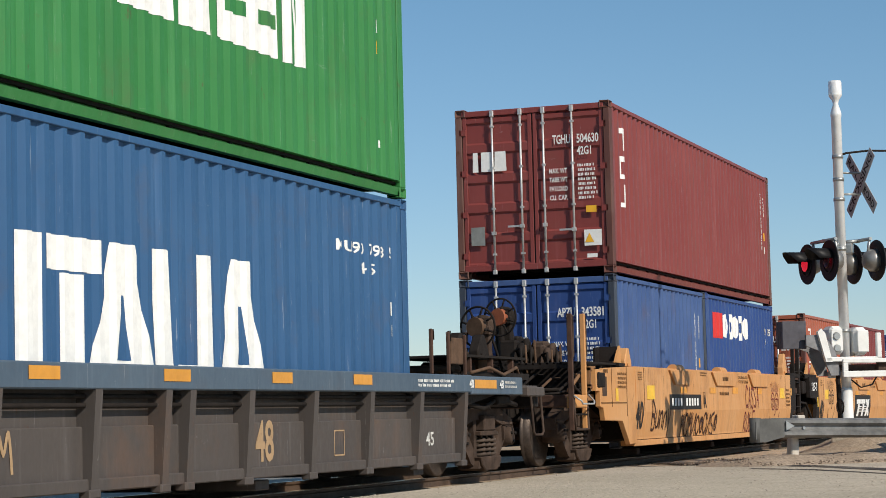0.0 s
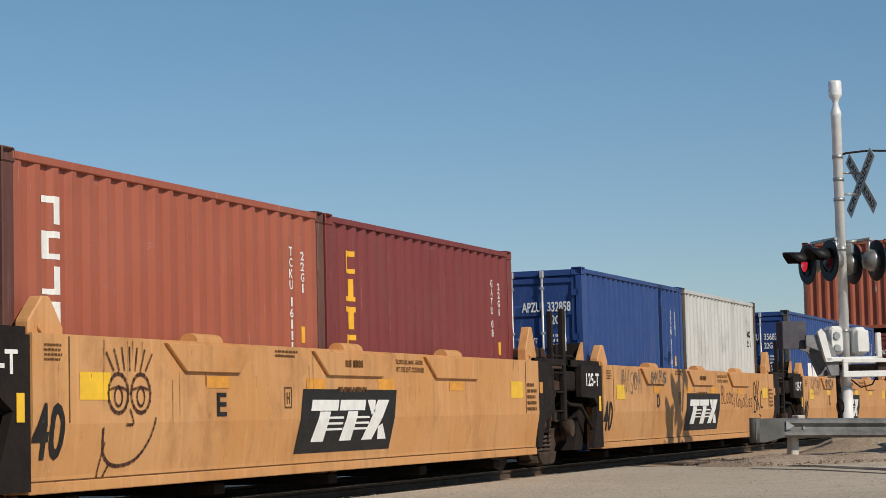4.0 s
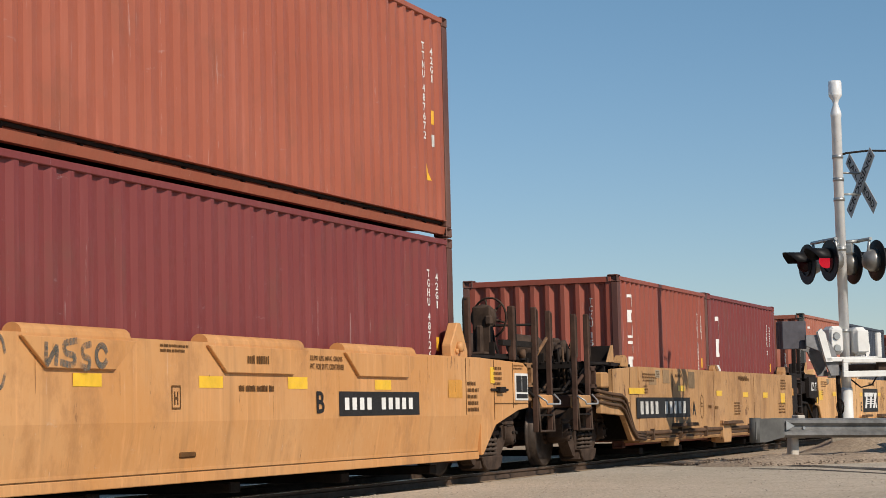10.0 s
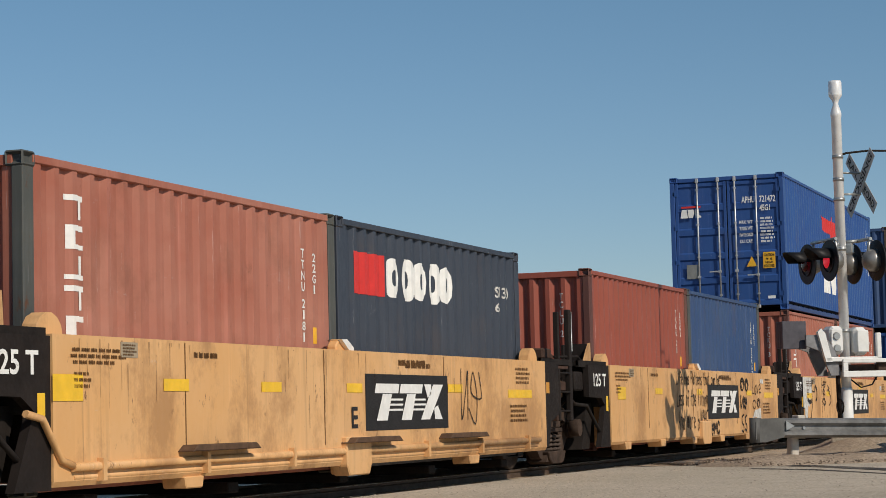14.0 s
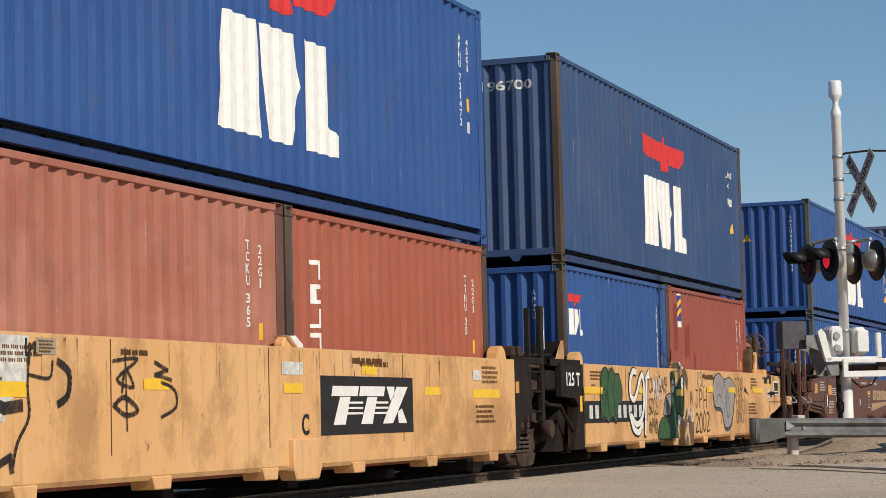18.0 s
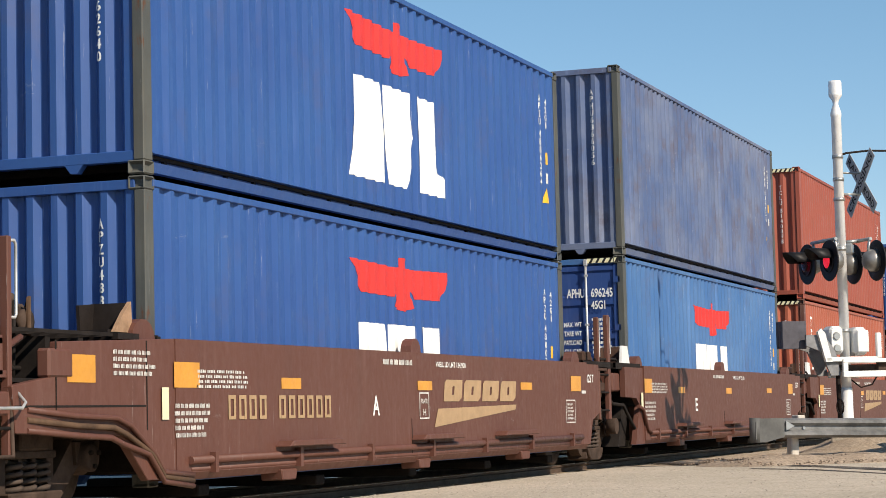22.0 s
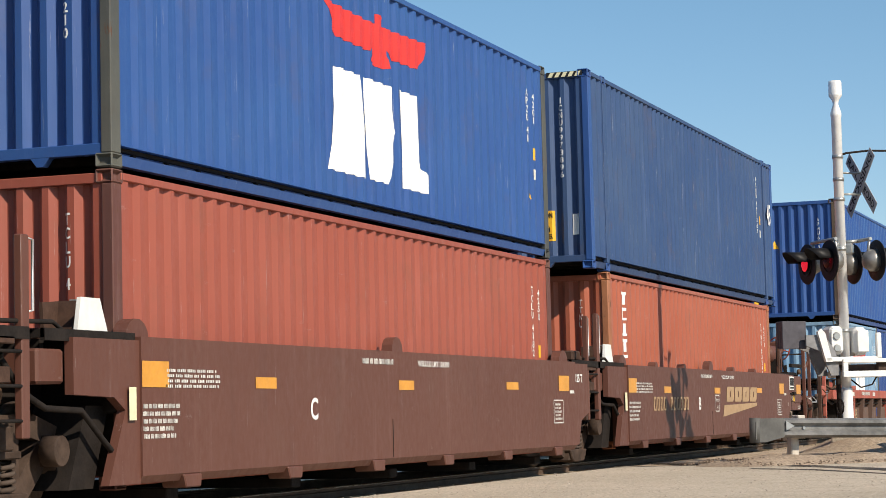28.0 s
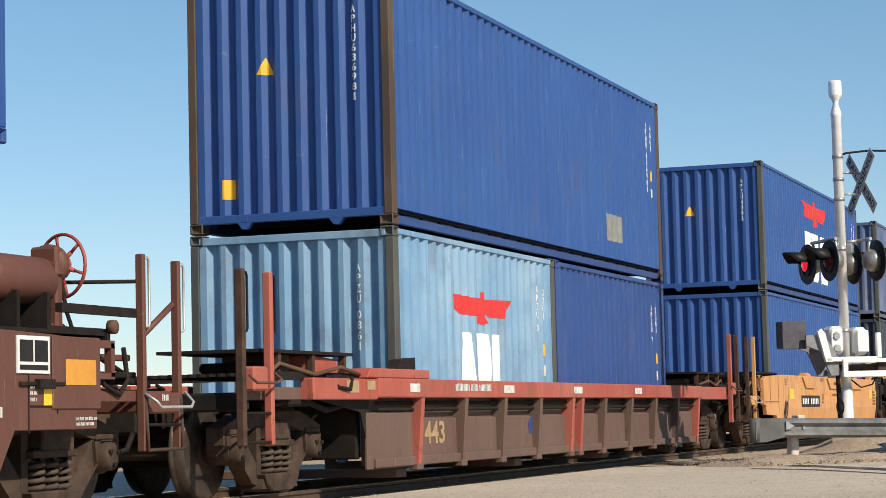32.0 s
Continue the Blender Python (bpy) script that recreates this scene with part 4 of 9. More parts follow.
def hump(car, x, mat):
    """A small rounded guide hump on the sill."""
    pts = [(x + 0.20 * math.cos(a), 1.385 + 0.17 * math.sin(a)) for a in (math.pi * k / 7 for k in range(8))]
    part("guide_hump", P(pts, -1.40, -1.28), mat, car)


END_SHAPE = {
    ("old", 1): [(0.05, 0.26), (0.11, 0.26), (0.60, 0.60), (1.49, 0.77), (1.90, 0.80), (1.90, 1.29), (1.72, 1.35), (0.05, 1.385)],
    ("pale", 1): [(0.05, 0.26), (0.30, 0.26), (0.62, 0.60), (1.10, 0.66), (1.70, 0.78), (1.70, 1.29), (1.55, 1.35), (0.05, 1.385)],
    ("brown", 1): [(0.05, 0.26), (0.10, 0.30), (0.37, 0.68), (1.56, 0.68), (1.58, 1.35), (0.90, 1.38), (0.05, 1.40)],
    ("old", -1): [(0.05, 0.26), (0.44, 0.25), (0.82, 0.59), (1.77, 0.61), (1.84, 0.78), (1.99, 0.80), (1.99, 1.28), (1.72, 1.34), (0.05, 1.385)],
    ("pale", -1): [(0.05, 0.28), (0.46, 0.30), (0.92, 0.67), (2.15, 0.71), (2.15, 0.98), (1.46, 1.02), (1.46, 1.33), (0.05, 1.385)],
    ("brown", -1): [(0.05, 0.26), (0.55, 0.26), (0.98, 0.62), (2.55, 0.66), (2.60, 1.00), (1.95, 1.08), (1.95, 1.33), (0.05, 1.40)],
}
PIPERUST = plain("rust_brown_pipe", (0.11, 0.065, 0.040), 0.75, vary=0.4)


def grab(owner, x, z, y, h=0.55, d=0.10, mat=None):
    """A bent-rod grab iron standing off an upright."""
    part("grab_iron", T([(x, y, z), (x + d * 0.8, y, z + 0.005), (x + d, y, z - 0.025), (x + d, y, z - h + 0.025), (x + d * 0.8, y, z - h), (x, y, z - h)], 0.012, 6), mat or LOCKBAR, owner, "worn bright grab iron")


def brake_valve(car, x, y, z, mat):
    """A cluster of cast brake valves, flanges and bent pipes on a bracket."""
    v = part("valve_body", boxes((x - 0.34, x - 0.12, y - 0.13, y + 0.13, z - 0.20, z + 0.10), (x - 0.12, x + 0.16, y - 0.10, y + 0.10, z - 0.16, z + 0.16), (x + 0.16, x + 0.36, y - 0.14, y + 0.12, z - 0.22, z + 0.06), bev=0.03), mat, car)
    for k, (dx, dz, r) in enumerate(((-0.24, -0.04, 0.10), (0.02, 0.02, 0.11), (0.26, -0.08, 0.10))):
        part("flange", lathe(bmesh.new(), [(r * 0.5, y - 0.22), (r, y - 0.20), (r, y - 0.15), (r * 0.7, y - 0.13), (r * 0.7, y - 0.05)], 12, "y", (x + dx, 0, z + dz)), mat, v)
    part("valve_bracket", boxes((x - 0.30, x - 0.22, y - 0.05, y + 0.08, 1.02, z - 0.15), (x + 0.22, x + 0.30, y - 0.05, y + 0.08, 1.02, z - 0.15), (x - 0.42, x + 0.42, y - 0.08, y + 0.10, z - 0.28, z - 0.20)), DARKSTEEL, car)
    for k in range(4):
        xx = x - 0.36 + 0.22 * k
        part("valve_pipe", T([(xx, y - 0.12, z - 0.05), (xx - 0.06, y - 0.22, z - 0.02 + 0.04 * k), (xx - 0.10, y - 0.24, z - 0.22), (xx - 0.08 + 0.1 * (k % 2), y - 0.22, z - 0.62)], 0.019, 6), PIPERUST if k % 2 else DARKSTEEL, v)


def outer_end(car, side, L, body, kind, reach=3.10):
    """The coupler end of a car: stepped side over the truck, open frame, posts with steps, coupler."""
    q = (lambda x: -x) if side < 0 else (lambda x: L + x)
    def span(a, b):
        return sorted((q(a), q(b)))
    shape = END_SHAPE[(kind, side)]
    for sy in (-1, 1):
        y0, y1 = (-1.505, -1.43) if sy < 0 else (1.43, 1.505)
        part("end_side", P([(q(x), z) for x, z in shape], y0, y1, "y", bev=0.006), body, car)
    stop = max(x for x, z in shape)
    # frame over the truck
    part("draft_sill", boxes((*span(0.05, reach), -0.35, 0.35, 0.62, 0.98), (*span(0.02, 0.12), -1.42, 1.42, 0.30, 1.15), bev=0.02), DARKSTEEL, car)
    part("body_bolster", B(*span(1.25, 1.75), -1.42, 1.42, 0.84, 1.02, bev=0.02), DARKSTEEL, car)
    part("end_beam", boxes((*span(reach - 0.20, reach), -1.36, 1.36, 0.80, 0.97), bev=0.015), POSTSTEEL if kind != "brown" else BROWN, car)
    part("shear_plate", B(*span(0.10, stop + 0.25), -1.42, 1.42, 1.03, 1.06), DARKSTEEL, car)
    walkway(car, boxes(*[(*span(0.10, stop + 0.40), y, y + 0.03, 1.40, 1.43) for y in np.arange(-1.38, 1.40, 0.10)], (*span(0.10, 0.16), -1.40, 1.40, 1.36, 1.42), (*span(stop + 0.34, stop + 0.40), -1.40, 1.40, 1.34, 1.42)))
    for k in range(4):
        part("strut", B(*span(0.3 + 0.5 * k, 0.37 + 0.5 * k), -1.35, 1.35, 1.06, 1.38), DARKSTEEL, car)
    # side frame bars from the panel to the posts
    pm = {"brown": BROWN, "old": OLDFRAME, "pale": POSTSTEEL}[kind]
    for k, (z, h) in enumerate(((0.93, 0.09), (1.10, 0.05), (1.24, 0.05))):
        part("frame_bar", B(*span(stop - 0.05, reach - (0.05 if k == 0 else 0.6)), -1.40 + 0.05 * k, -1.33 + 0.05 * k, z - h / 2, z + h / 2, bev=0.008), pm if k != 1 else DARKSTEEL, car)
    part("loop_bracket", boxes((*span(stop + 0.05, stop + 0.11), -1.46, -1.40, 1.08, 1.34), (*span(stop + 0.30, stop + 0.36), -1.46, -1.40, 1.08, 1.34), (*span(stop + 0.05, stop + 0.36), -1.46, -1.40, 1.30, 1.36), (*span(stop, stop + 0.36), -1.46, -1.40, 1.06, 1.11)), pm, car)
    cp = part("coupler", boxes((*span(reach, reach + 0.40), -0.10, 0.10, 0.74, 0.92), (*span(reach + 0.36, reach + 0.62), -0.17, 0.15, 0.68, 0.98), bev=0.03), TRUCKSTEEL, car)
    part("air_hose", T([(q(reach), -0.3, 0.72), (q(reach + 0.25), -0.3, 0.50), (q(reach + 0.45), -0.22, 0.44), (q(reach + 0.60), -0.15, 0.58)], 0.028, 6), BLACKSTEEL, car)
    part("cut_lever", T([(q(reach - 0.15), -1.30, 1.02), (q(reach + 0.08), -1.25, 0.99), (q(reach + 0.10), -0.45, 0.97), (q(reach + 0.20), -0.12, 0.92)], 0.016, 6), DARKSTEEL, car)
    # posts, steps and grab irons
    near, far = (2.57, 3.20) if side < 0 else (2.42, 3.04)
    for k, x in enumerate((near, far)):
        for y in (-1.44, 1.44):
            ht = 2.07 - 0.02 * k
            m = {"old": POSTSTEEL if k == (0 if side > 0 else 1) or side > 0 else YTTX, "pale": POSTSTEEL, "brown": BROWN}[kind]
            p = part("ladder_post", B(q(x) - 0.028, q(x) + 0.028, y - 0.035, y + 0.035, 0.49, ht, bev=0.008), m, car)
            grab(p, q(x) + 0.026, ht - 0.03, y - 0.01, 0.55, 0.10, LOCKBAR if kind == "brown" else TRUCKSTEEL)
    xa, xb = span(near, far)
    part("stirrup", T([(xa, -1.47, 0.92), (xa, -1.49, 0.50), (xb, -1.49, 0.50), (xb, -1.47, 0.92)], 0.018, 6), TRUCKSTEEL, car, "bent-rod stirrup step")
    rungs(car, xa, xb, (0.70,), -1.47, DARKSTEEL)
    part("step_box", B(xa + 0.03, xb - 0.06, -1.50, -1.36, 0.79, 0.96, bev=0.015), body, car)
    part("grab_iron", T([(xa - 0.02, -1.48, 0.95), (xa + 0.0, -1.58, 0.88), (xa + 0.06, -1.58, 0.84), (xb - 0.02, -1.58, 0.84), (xb + 0.06, -1.56, 0.88), (xb + 0.06, -1.48, 0.97)], 0.013, 6), LOCKBAR, car, "bright grab iron")
    part("brace", T([(q(near + 0.10), -1.40, 1.42), (q(far), -1.42, 1.70)] if side > 0 else [(q(near + 0.5), -1.36, 1.02), (q(near - 0.3), -1.38, 1.36)], 0.026, 6), pm, car)
    part("brace", T([(q(reach - 0.25), -1.25, 1.0), (q(stop), -1.30, 1.36)], 0.022, 6), DARKSTEEL, car)
    for k in range(4):
        part("cross_pipe", T([(q(0.6 + 0.6 * k), -1.38, 1.20 - 0.05 * k), (q(0.7 + 0.6 * k), 1.35, 1.20 - 0.05 * k)], 0.025, 6), DARKSTEEL if k % 2 else PIPERUST, car)
    for k in range(3):
        part("brake_rod", T([(q(0.4), -1.1 + 0.25 * k, 1.12 + 0.06 * k), (q(stop + 0.3), -1.15 + 0.25 * k, 1.16 + 0.05 * k), (q(reach - 0.1), -1.2 + 0.3 * k, 1.02)], 0.02, 6), PIPERUST if k == 1 else DARKSTEEL, car)
    part("hanging_hose", T([(q(stop + 0.1), -1.36, 1.30), (q(stop + 0.25), -1.42, 1.02), (q(stop + 0.5), -1.42, 0.94), (q(stop + 0.75), -1.36, 1.06), (q(stop + 0.8), -1.3, 1.32)], 0.02, 6), BLACKSTEEL, car)
    # hatch seams and latch on the painted side
    part("panel_seam", boxes((*span(stop - 0.62, stop - 0.605), -1.509, -1.504, 0.80, 1.34), (*span(0.55, 0.565), -1.509, -1.504, 0.66, 1.37), (*span(0.58, stop - 0.03), -1.509, -1.504, 0.845, 0.86)), STENCIL if kind != "brown" else DARKSTEEL, car)["kind"] = "stuff"
    if side > 0:
        p = part("ladder_post", B(q(0.05), q(0.12), -1.39, -1.32, 1.38, 2.10, bev=0.012), POSTSTEEL, car)
        grab(p, q(0.03), 2.07, -1.36, 0.5, -0.10, DARKSTEEL)
        part("latch", boxes((*span(0.42, 1.05), -1.53, -1.505, 1.00, 1.03), (*span(0.64, 0.86), -1.56, -1.505, 0.98, 1.05), bev=0.006), DARKSTEEL, car)
        part("placard", B(*span(0.43, 0.57), -1.511, -1.504, 1.09, 1.28), YELLOWTAPE, car, "worn yellow placard")
        part("stand_rod", T([(q(1.85), -1.0, 1.83), (q(near), -1.42, 1.85)], 0.016, 6), DARKSTEEL, car)
        part("stand_rail", B(*span(1.20, near + 0.02), -1.42, -1.36, 1.56, 1.63), DARKSTEEL, car)
        part("stand_plate", boxes((*span(1.10, 2.1), -1.35, -0.6, 1.43, 1.46), (*span(1.15, 1.21), -1.32, -1.26, 1.40, 1.60), (*span(1.9, 1.96), -1.32, -1.26, 1.30, 1.46)), DARKSTEEL, car)
        part("rod_end", lathe(bmesh.new(), [(0.02, -1.46), (0.055, -1.45), (0.055, -1.39), (0.02, -1.38)], 12, "y", (q(1.98), 0, 1.47)), PIPERUST, car)


def hand_wheel(car, x, mat, spoke=6, r=0.24, y=-1.0, z=1.95, ahead=True, hub=0.05, stand=None, hub_mat=None):
    """A brake stand: gear case, bracket and a spoked wheel with flat tapering spokes."""
    stand = stand or mat
    st = part("brake_stand", boxes((x - 0.07, x + 0.03, y - 0.12, y + 0.12, 1.42, z + 0.14), (x - 0.16, x - 0.07, y - 0.03, y + 0.05, 1.42, z - 0.10), (x - 0.24, x + 0.12, y - 0.10, y + 0.24, 1.42, 1.50), (x - 0.10, x + 0.10, y - 0.14, y - 0.05, z - 0.10, z + 0.02), bev=0.02), stand, car)
    part("gear_case", lathe(bmesh.new(), [(0.05, x - 0.05), (0.15, x - 0.03), (0.165, x), (0.165, x + 0.05), (0.12, x + 0.08), (0.06, x + 0.12)], 16, "x", (0, y, z)), stand, st)
    a0 = -0.26
    n = Vector((math.cos(a0), math.sin(a0), 0))
    w = Vector((-math.sin(a0), math.cos(a0), 0))
    o = Vector((x + (0.17 if ahead else -0.26), y - 0.03, z))
    face = lambda a, rr: w * (rr * math.cos(a)) + Vector((0, 0, rr * math.sin(a)))
    bm = bmesh.new()
    tube(bm, [o + face(2 * math.pi * k / 28, r) for k in range(29)], 0.014, 6)
    for k in range(spoke):
        a = 2 * math.pi * k / spoke + 0.3
        tube(bm, [o - n * 0.03 + face(a, hub * 0.6), o - n * 0.01 + face(a, r * 0.6)], 0.019, 5)
        tube(bm, [o - n * 0.01 + face(a, r * 0.55), o + face(a, r)], 0.014, 5)
    part("brake_wheel", bm, mat, st, "spoked hand brake wheel")
    part("hub", T([o - n * 0.08, o - n * 0.03, o + n * 0.015], hub, 14), hub_mat or mat, st)
    part("chain", T([(x + 0.02, y - 0.10, z - 0.10), (x + 0.05, y - 0.13, 1.60), (x + 0.12, y - 0.2, 1.30), (x + 0.30, y - 0.25, 1.12)], 0.018, 5), DARKSTEEL, st)


def air_tank(car, x, mat, y=-0.9, z=1.72, r=0.21, ln=0.75):
    bm = lathe(bmesh.new(), [(0.03, x - ln / 2 - 0.07), (r * 0.75, x - ln / 2 - 0.04), (r, x - ln / 2 + 0.03), (r, x + ln / 2 - 0.03), (r * 0.75, x + ln / 2 + 0.04), (0.03, x + ln / 2 + 0.07)], 20, "x", (0, y, z))
    part("air_tank", bm, mat, car)
    part("tank_cradle", boxes((x - 0.25, x - 0.2, y - 0.2, y + 0.2, 1.42, z - 0.1), (x + 0.2, x + 0.25, y - 0.2, y + 0.2, 1.42, z - 0.1)), DARKSTEEL, car)


def pocket(car, x0, x1, mat, rolled):
    """A tapered stiffener pad on the sill with a rolled cap over it."""
    part("stiffener", P([(x0, 1.36), (x0 + 0.36, 1.13), (x1 - 0.36, 1.13), (x1, 1.36)], -HALF - 0.035, -HALF + 0.002, "y", bev=0.006), mat, car)
    m = (x0 + x1) / 2
    a, b = (x0 + 0.05, x1 - 0.05) if rolled else (m - 0.26, m + 0.24)
    r = 0.075
    pts = [(-1.43 + r * math.cos(t) * 1.1, 1.385 + r * math.sin(t)) for t in (math.pi * k / 8 for k in range(9))]
    part("cap", P(pts, a, b, "x"), mat, car)


def lower_pipe(car, mat, L, lead=False):
    """Train pipe and brackets below a flat side, with deflector hoods."""
    skin, mat = mat, (PIPERUST if mat is YTTX3 else mat)
    hoods = PIPERUST if skin in (YTTX2, YTTX3) else mat
    part("train_pipe", T([(0.15, -1.53, 0.40), (L - 0.3, -1.53, 0.40)], 0.035, 8), mat, car)
    part("train_pipe", T([(0.2, -1.50, 0.325), (L - 0.35, -1.50, 0.325)], 0.022, 8), mat, car)
    for i in range(7):
        x = 0.55 + i * (L - 1.4) / 6
        part("pipe_bracket", boxes((x, x + 0.06, -1.57, -1.40, 0.29, 0.46)), mat, car)
        if i % 2:
            part("foot", P([(x - 0.33, 0.27), (x + 0.03, 0.27), (x, 0.17), (x - 0.30, 0.17)], -1.52, -1.30, "y", bev=0.01), skin, car)
    for x in (1.9, 5.4, 8.2):
        part("hood", P([(x, 0.475), (x + 1.35, 0.475), (x + 1.25, 0.53), (x + 0.1, 0.53)], -1.66, -1.50, "y", bev=0.008), hoods, car)
    if not lead:
        part("pipe_drop", T([(-0.5, -1.52, 0.80), (-0.28, -1.53, 0.76), (-0.02, -1.53, 0.46), (0.2, -1.53, 0.40)], 0.03, 6), mat, car)


def feet(car, mat, L):
    for i in range(6):
        x = 0.6 + i * (L - 1.6) / 5
        part("foot", P([(x, 0.29), (x + 0.34, 0.29), (x + 0.32, 0.18), (x + 0.05, 0.18)], -1.525, -1.30, "y", bev=0.01), mat, car)


def reflectors(car, spots, mat, where=FLAT):
    for x0, z0, x1, z1 in spots:
        mark(car, where, rect(x0, z0, x1, z1), mat, "reflector", "amber reflective panel" if mat is not YELLOWTAPE else "yellow reflective panel", 0.005)


def number_bars(x0, z0, x1, z1, groups=(4, 6)):
    """A painted car number as plain upright bars in groups."""
    n = sum(groups) + len(groups) - 1
    step, out, k = (x1 - x0) / n, [], 0
    for g in groups:
        for _ in range(g):
            a = x0 + step * k
            out += rect(a, z0, a + step * 0.20, z1) + rect(a + step * 0.20, z1 - (z1 - z0) * 0.16, a + step * 0.70, z1) + rect(a + step * 0.50, z0, a + step * 0.70, z1 - (z1 - z0) * 0.16) + rect(a + step * 0.20, z0, a + step * 0.50, z0 + (z1 - z0) * 0.14)
            k += 1
        k += 1
    return out


def faint_scrawl(car, seed):
    """A faint grey scrawl on the sill and on its first stiffener pad."""
    mark(car, FLAT, scribble(0.75, 0.98, 1.92, 1.36, 5, 0.034, seed), SCRAPE, "graffiti", "faint grey scrawl", 0.0055)
    mark(car, FLAT, scribble(2.35, 1.14, 3.35, 1.34, 4, 0.050, seed + 1), SCRAPE, "graffiti", "faint grey scrawl", 0.0385)


def runoff(car, x0, x1, n, seed, top=1.36, low=0.75):
    """Thin rust runs down a painted side."""
    rnd = random.Random(seed)
    polys = []
    for _ in range(n):
        x, a, w = rnd.uniform(x0, x1), top - rnd.choice((0.0, 0.0, 0.25, 0.42)) * rnd.random(), rnd.uniform(0.008, 0.030)
        b = a - rnd.uniform(0.12, 1.0) ** 2.6 * (top - low)
        polys.append([(x - w * 0.2, b), (x + w * 0.2, b), (x + w * 0.5, a), (x - w * 0.5, a)])
    mark(car, FLAT, polys, RUNOFF, "paint_patch", "thin rust runs", 0.0046)


def logo_plate(car, x0, z0, x1, z1, lean=0.06):
    """A black plate with three white slanted blocks and thin bars, drawn plain."""
    w, hgt = x1 - x0, z1 - z0
    f = lambda x, z: (x0 + w * (x + lean * z - lean / 2), z0 + hgt * z)
    mark(car, FLAT, [[f(0, 0), f(1, 0), f(1, 1), f(0, 1)]], BLACKPAINT, "emblem_plate", "black emblem plate", 0.005)
    g = lambda x, z: (x0 + w * (0.10 + 0.82 * x), z0 + hgt * (0.17 + 0.66 * z))
    blocks = []
    for a in (0.0, 0.35):
        blocks += [[[g(a, 0.74), g(a + 0.33, 0.74), g(a + 0.35, 1.0), g(a + 0.02, 1.0)]], [[g(a + 0.02, 0.0), g(a + 0.17, 0.0), g(a + 0.24, 0.72), g(a + 0.11, 0.72)]]]
    blocks += [[[g(0.66, 0.0), g(0.80, 0.0), g(1.02, 1.0), g(0.86, 1.0)]], [[g(0.88, 0.0), g(1.0, 0.0), g(0.93, 0.40), g(0.87, 0.32)]], [[g(0.72, 1.0), g(0.83, 1.0), g(0.82, 0.72), g(0.77, 0.62)]]]
    mark(car, FLAT, blocks, WHITE, "emblem", "white slanted emblem block", 0.008)
    mark(car, FLAT, [[g(a, z), g(a + 0.22, z), g(a + 0.22, z + 0.055), g(a, z + 0.055)] for z in (0.26, 0.40, 0.54) for a in (0.18, 0.52)], WHITE, "lettering", "thin white emblem bars", 0.007)


def number_plate(car, x0, z0, x1, z1, mat=WHITE):
    mark(car, FLAT, rect(x0, z0, x1, z1), BLACKPAINT, "number_panel", "black car-number panel with white bars", 0.005)
    w, polys = x1 - x0, []
    for i in range(10):
        if i == 4:
            continue
        a = x0 + w * (0.06 + 0.088 * i)
        polys += rect(a, z0 + 0.06, a + w * 0.052, z1 - 0.06)
    mark(car, FLAT, polys, mat, "lettering", "white bars", 0.008)


def slant_word(car, x0, z0, x1, z1, foot):
    """A tan wordmark as four slanted blocks over a wedge."""
    blocks, w, k = [], (x1 - x0) / 4, 0.22 * (z1 - z0)
    for i in range(4):
        a, b = x0 + i * w + w * 0.03, x0 + (i + 1) * w - w * 0.07
        cx = (a + b) / 2
        f = lambda x, z: (a + (b - a) * x + k * (z - 0.2), z0 + (z1 - z0) * z)
        outer = [f(0, 0), f(0.86, 0), f(1, 0.18), f(1, 1), f(0.1, 1), f(0, 0.85)]
        inner = [f(0.44, 0.30), f(0.52, 0.30), f(0.56, 0.34), f(0.56, 0.70), f(0.48, 0.70), f(0.44, 0.66)]
        blocks.append([[outer[j], outer[(j + 1) % 6], inner[(j + 1) % 6], inner[j]] for j in range(6)])
    mark(car, FLAT, blocks, TAN, "emblem", "tan slanted emblem block", 0.006)
    mark(car, FLAT, [[(x0 - 0.30, foot), (x0 - 0.18, foot + 0.20), (x1 - 0.02, foot + 0.24), (x1 - 0.05, foot + 0.18)]], TAN, "emblem_wedge", "tan wedge under the emblem", 0.006)
# ------------------------------------------------------------------ the cars of the train
WELL = 12.19


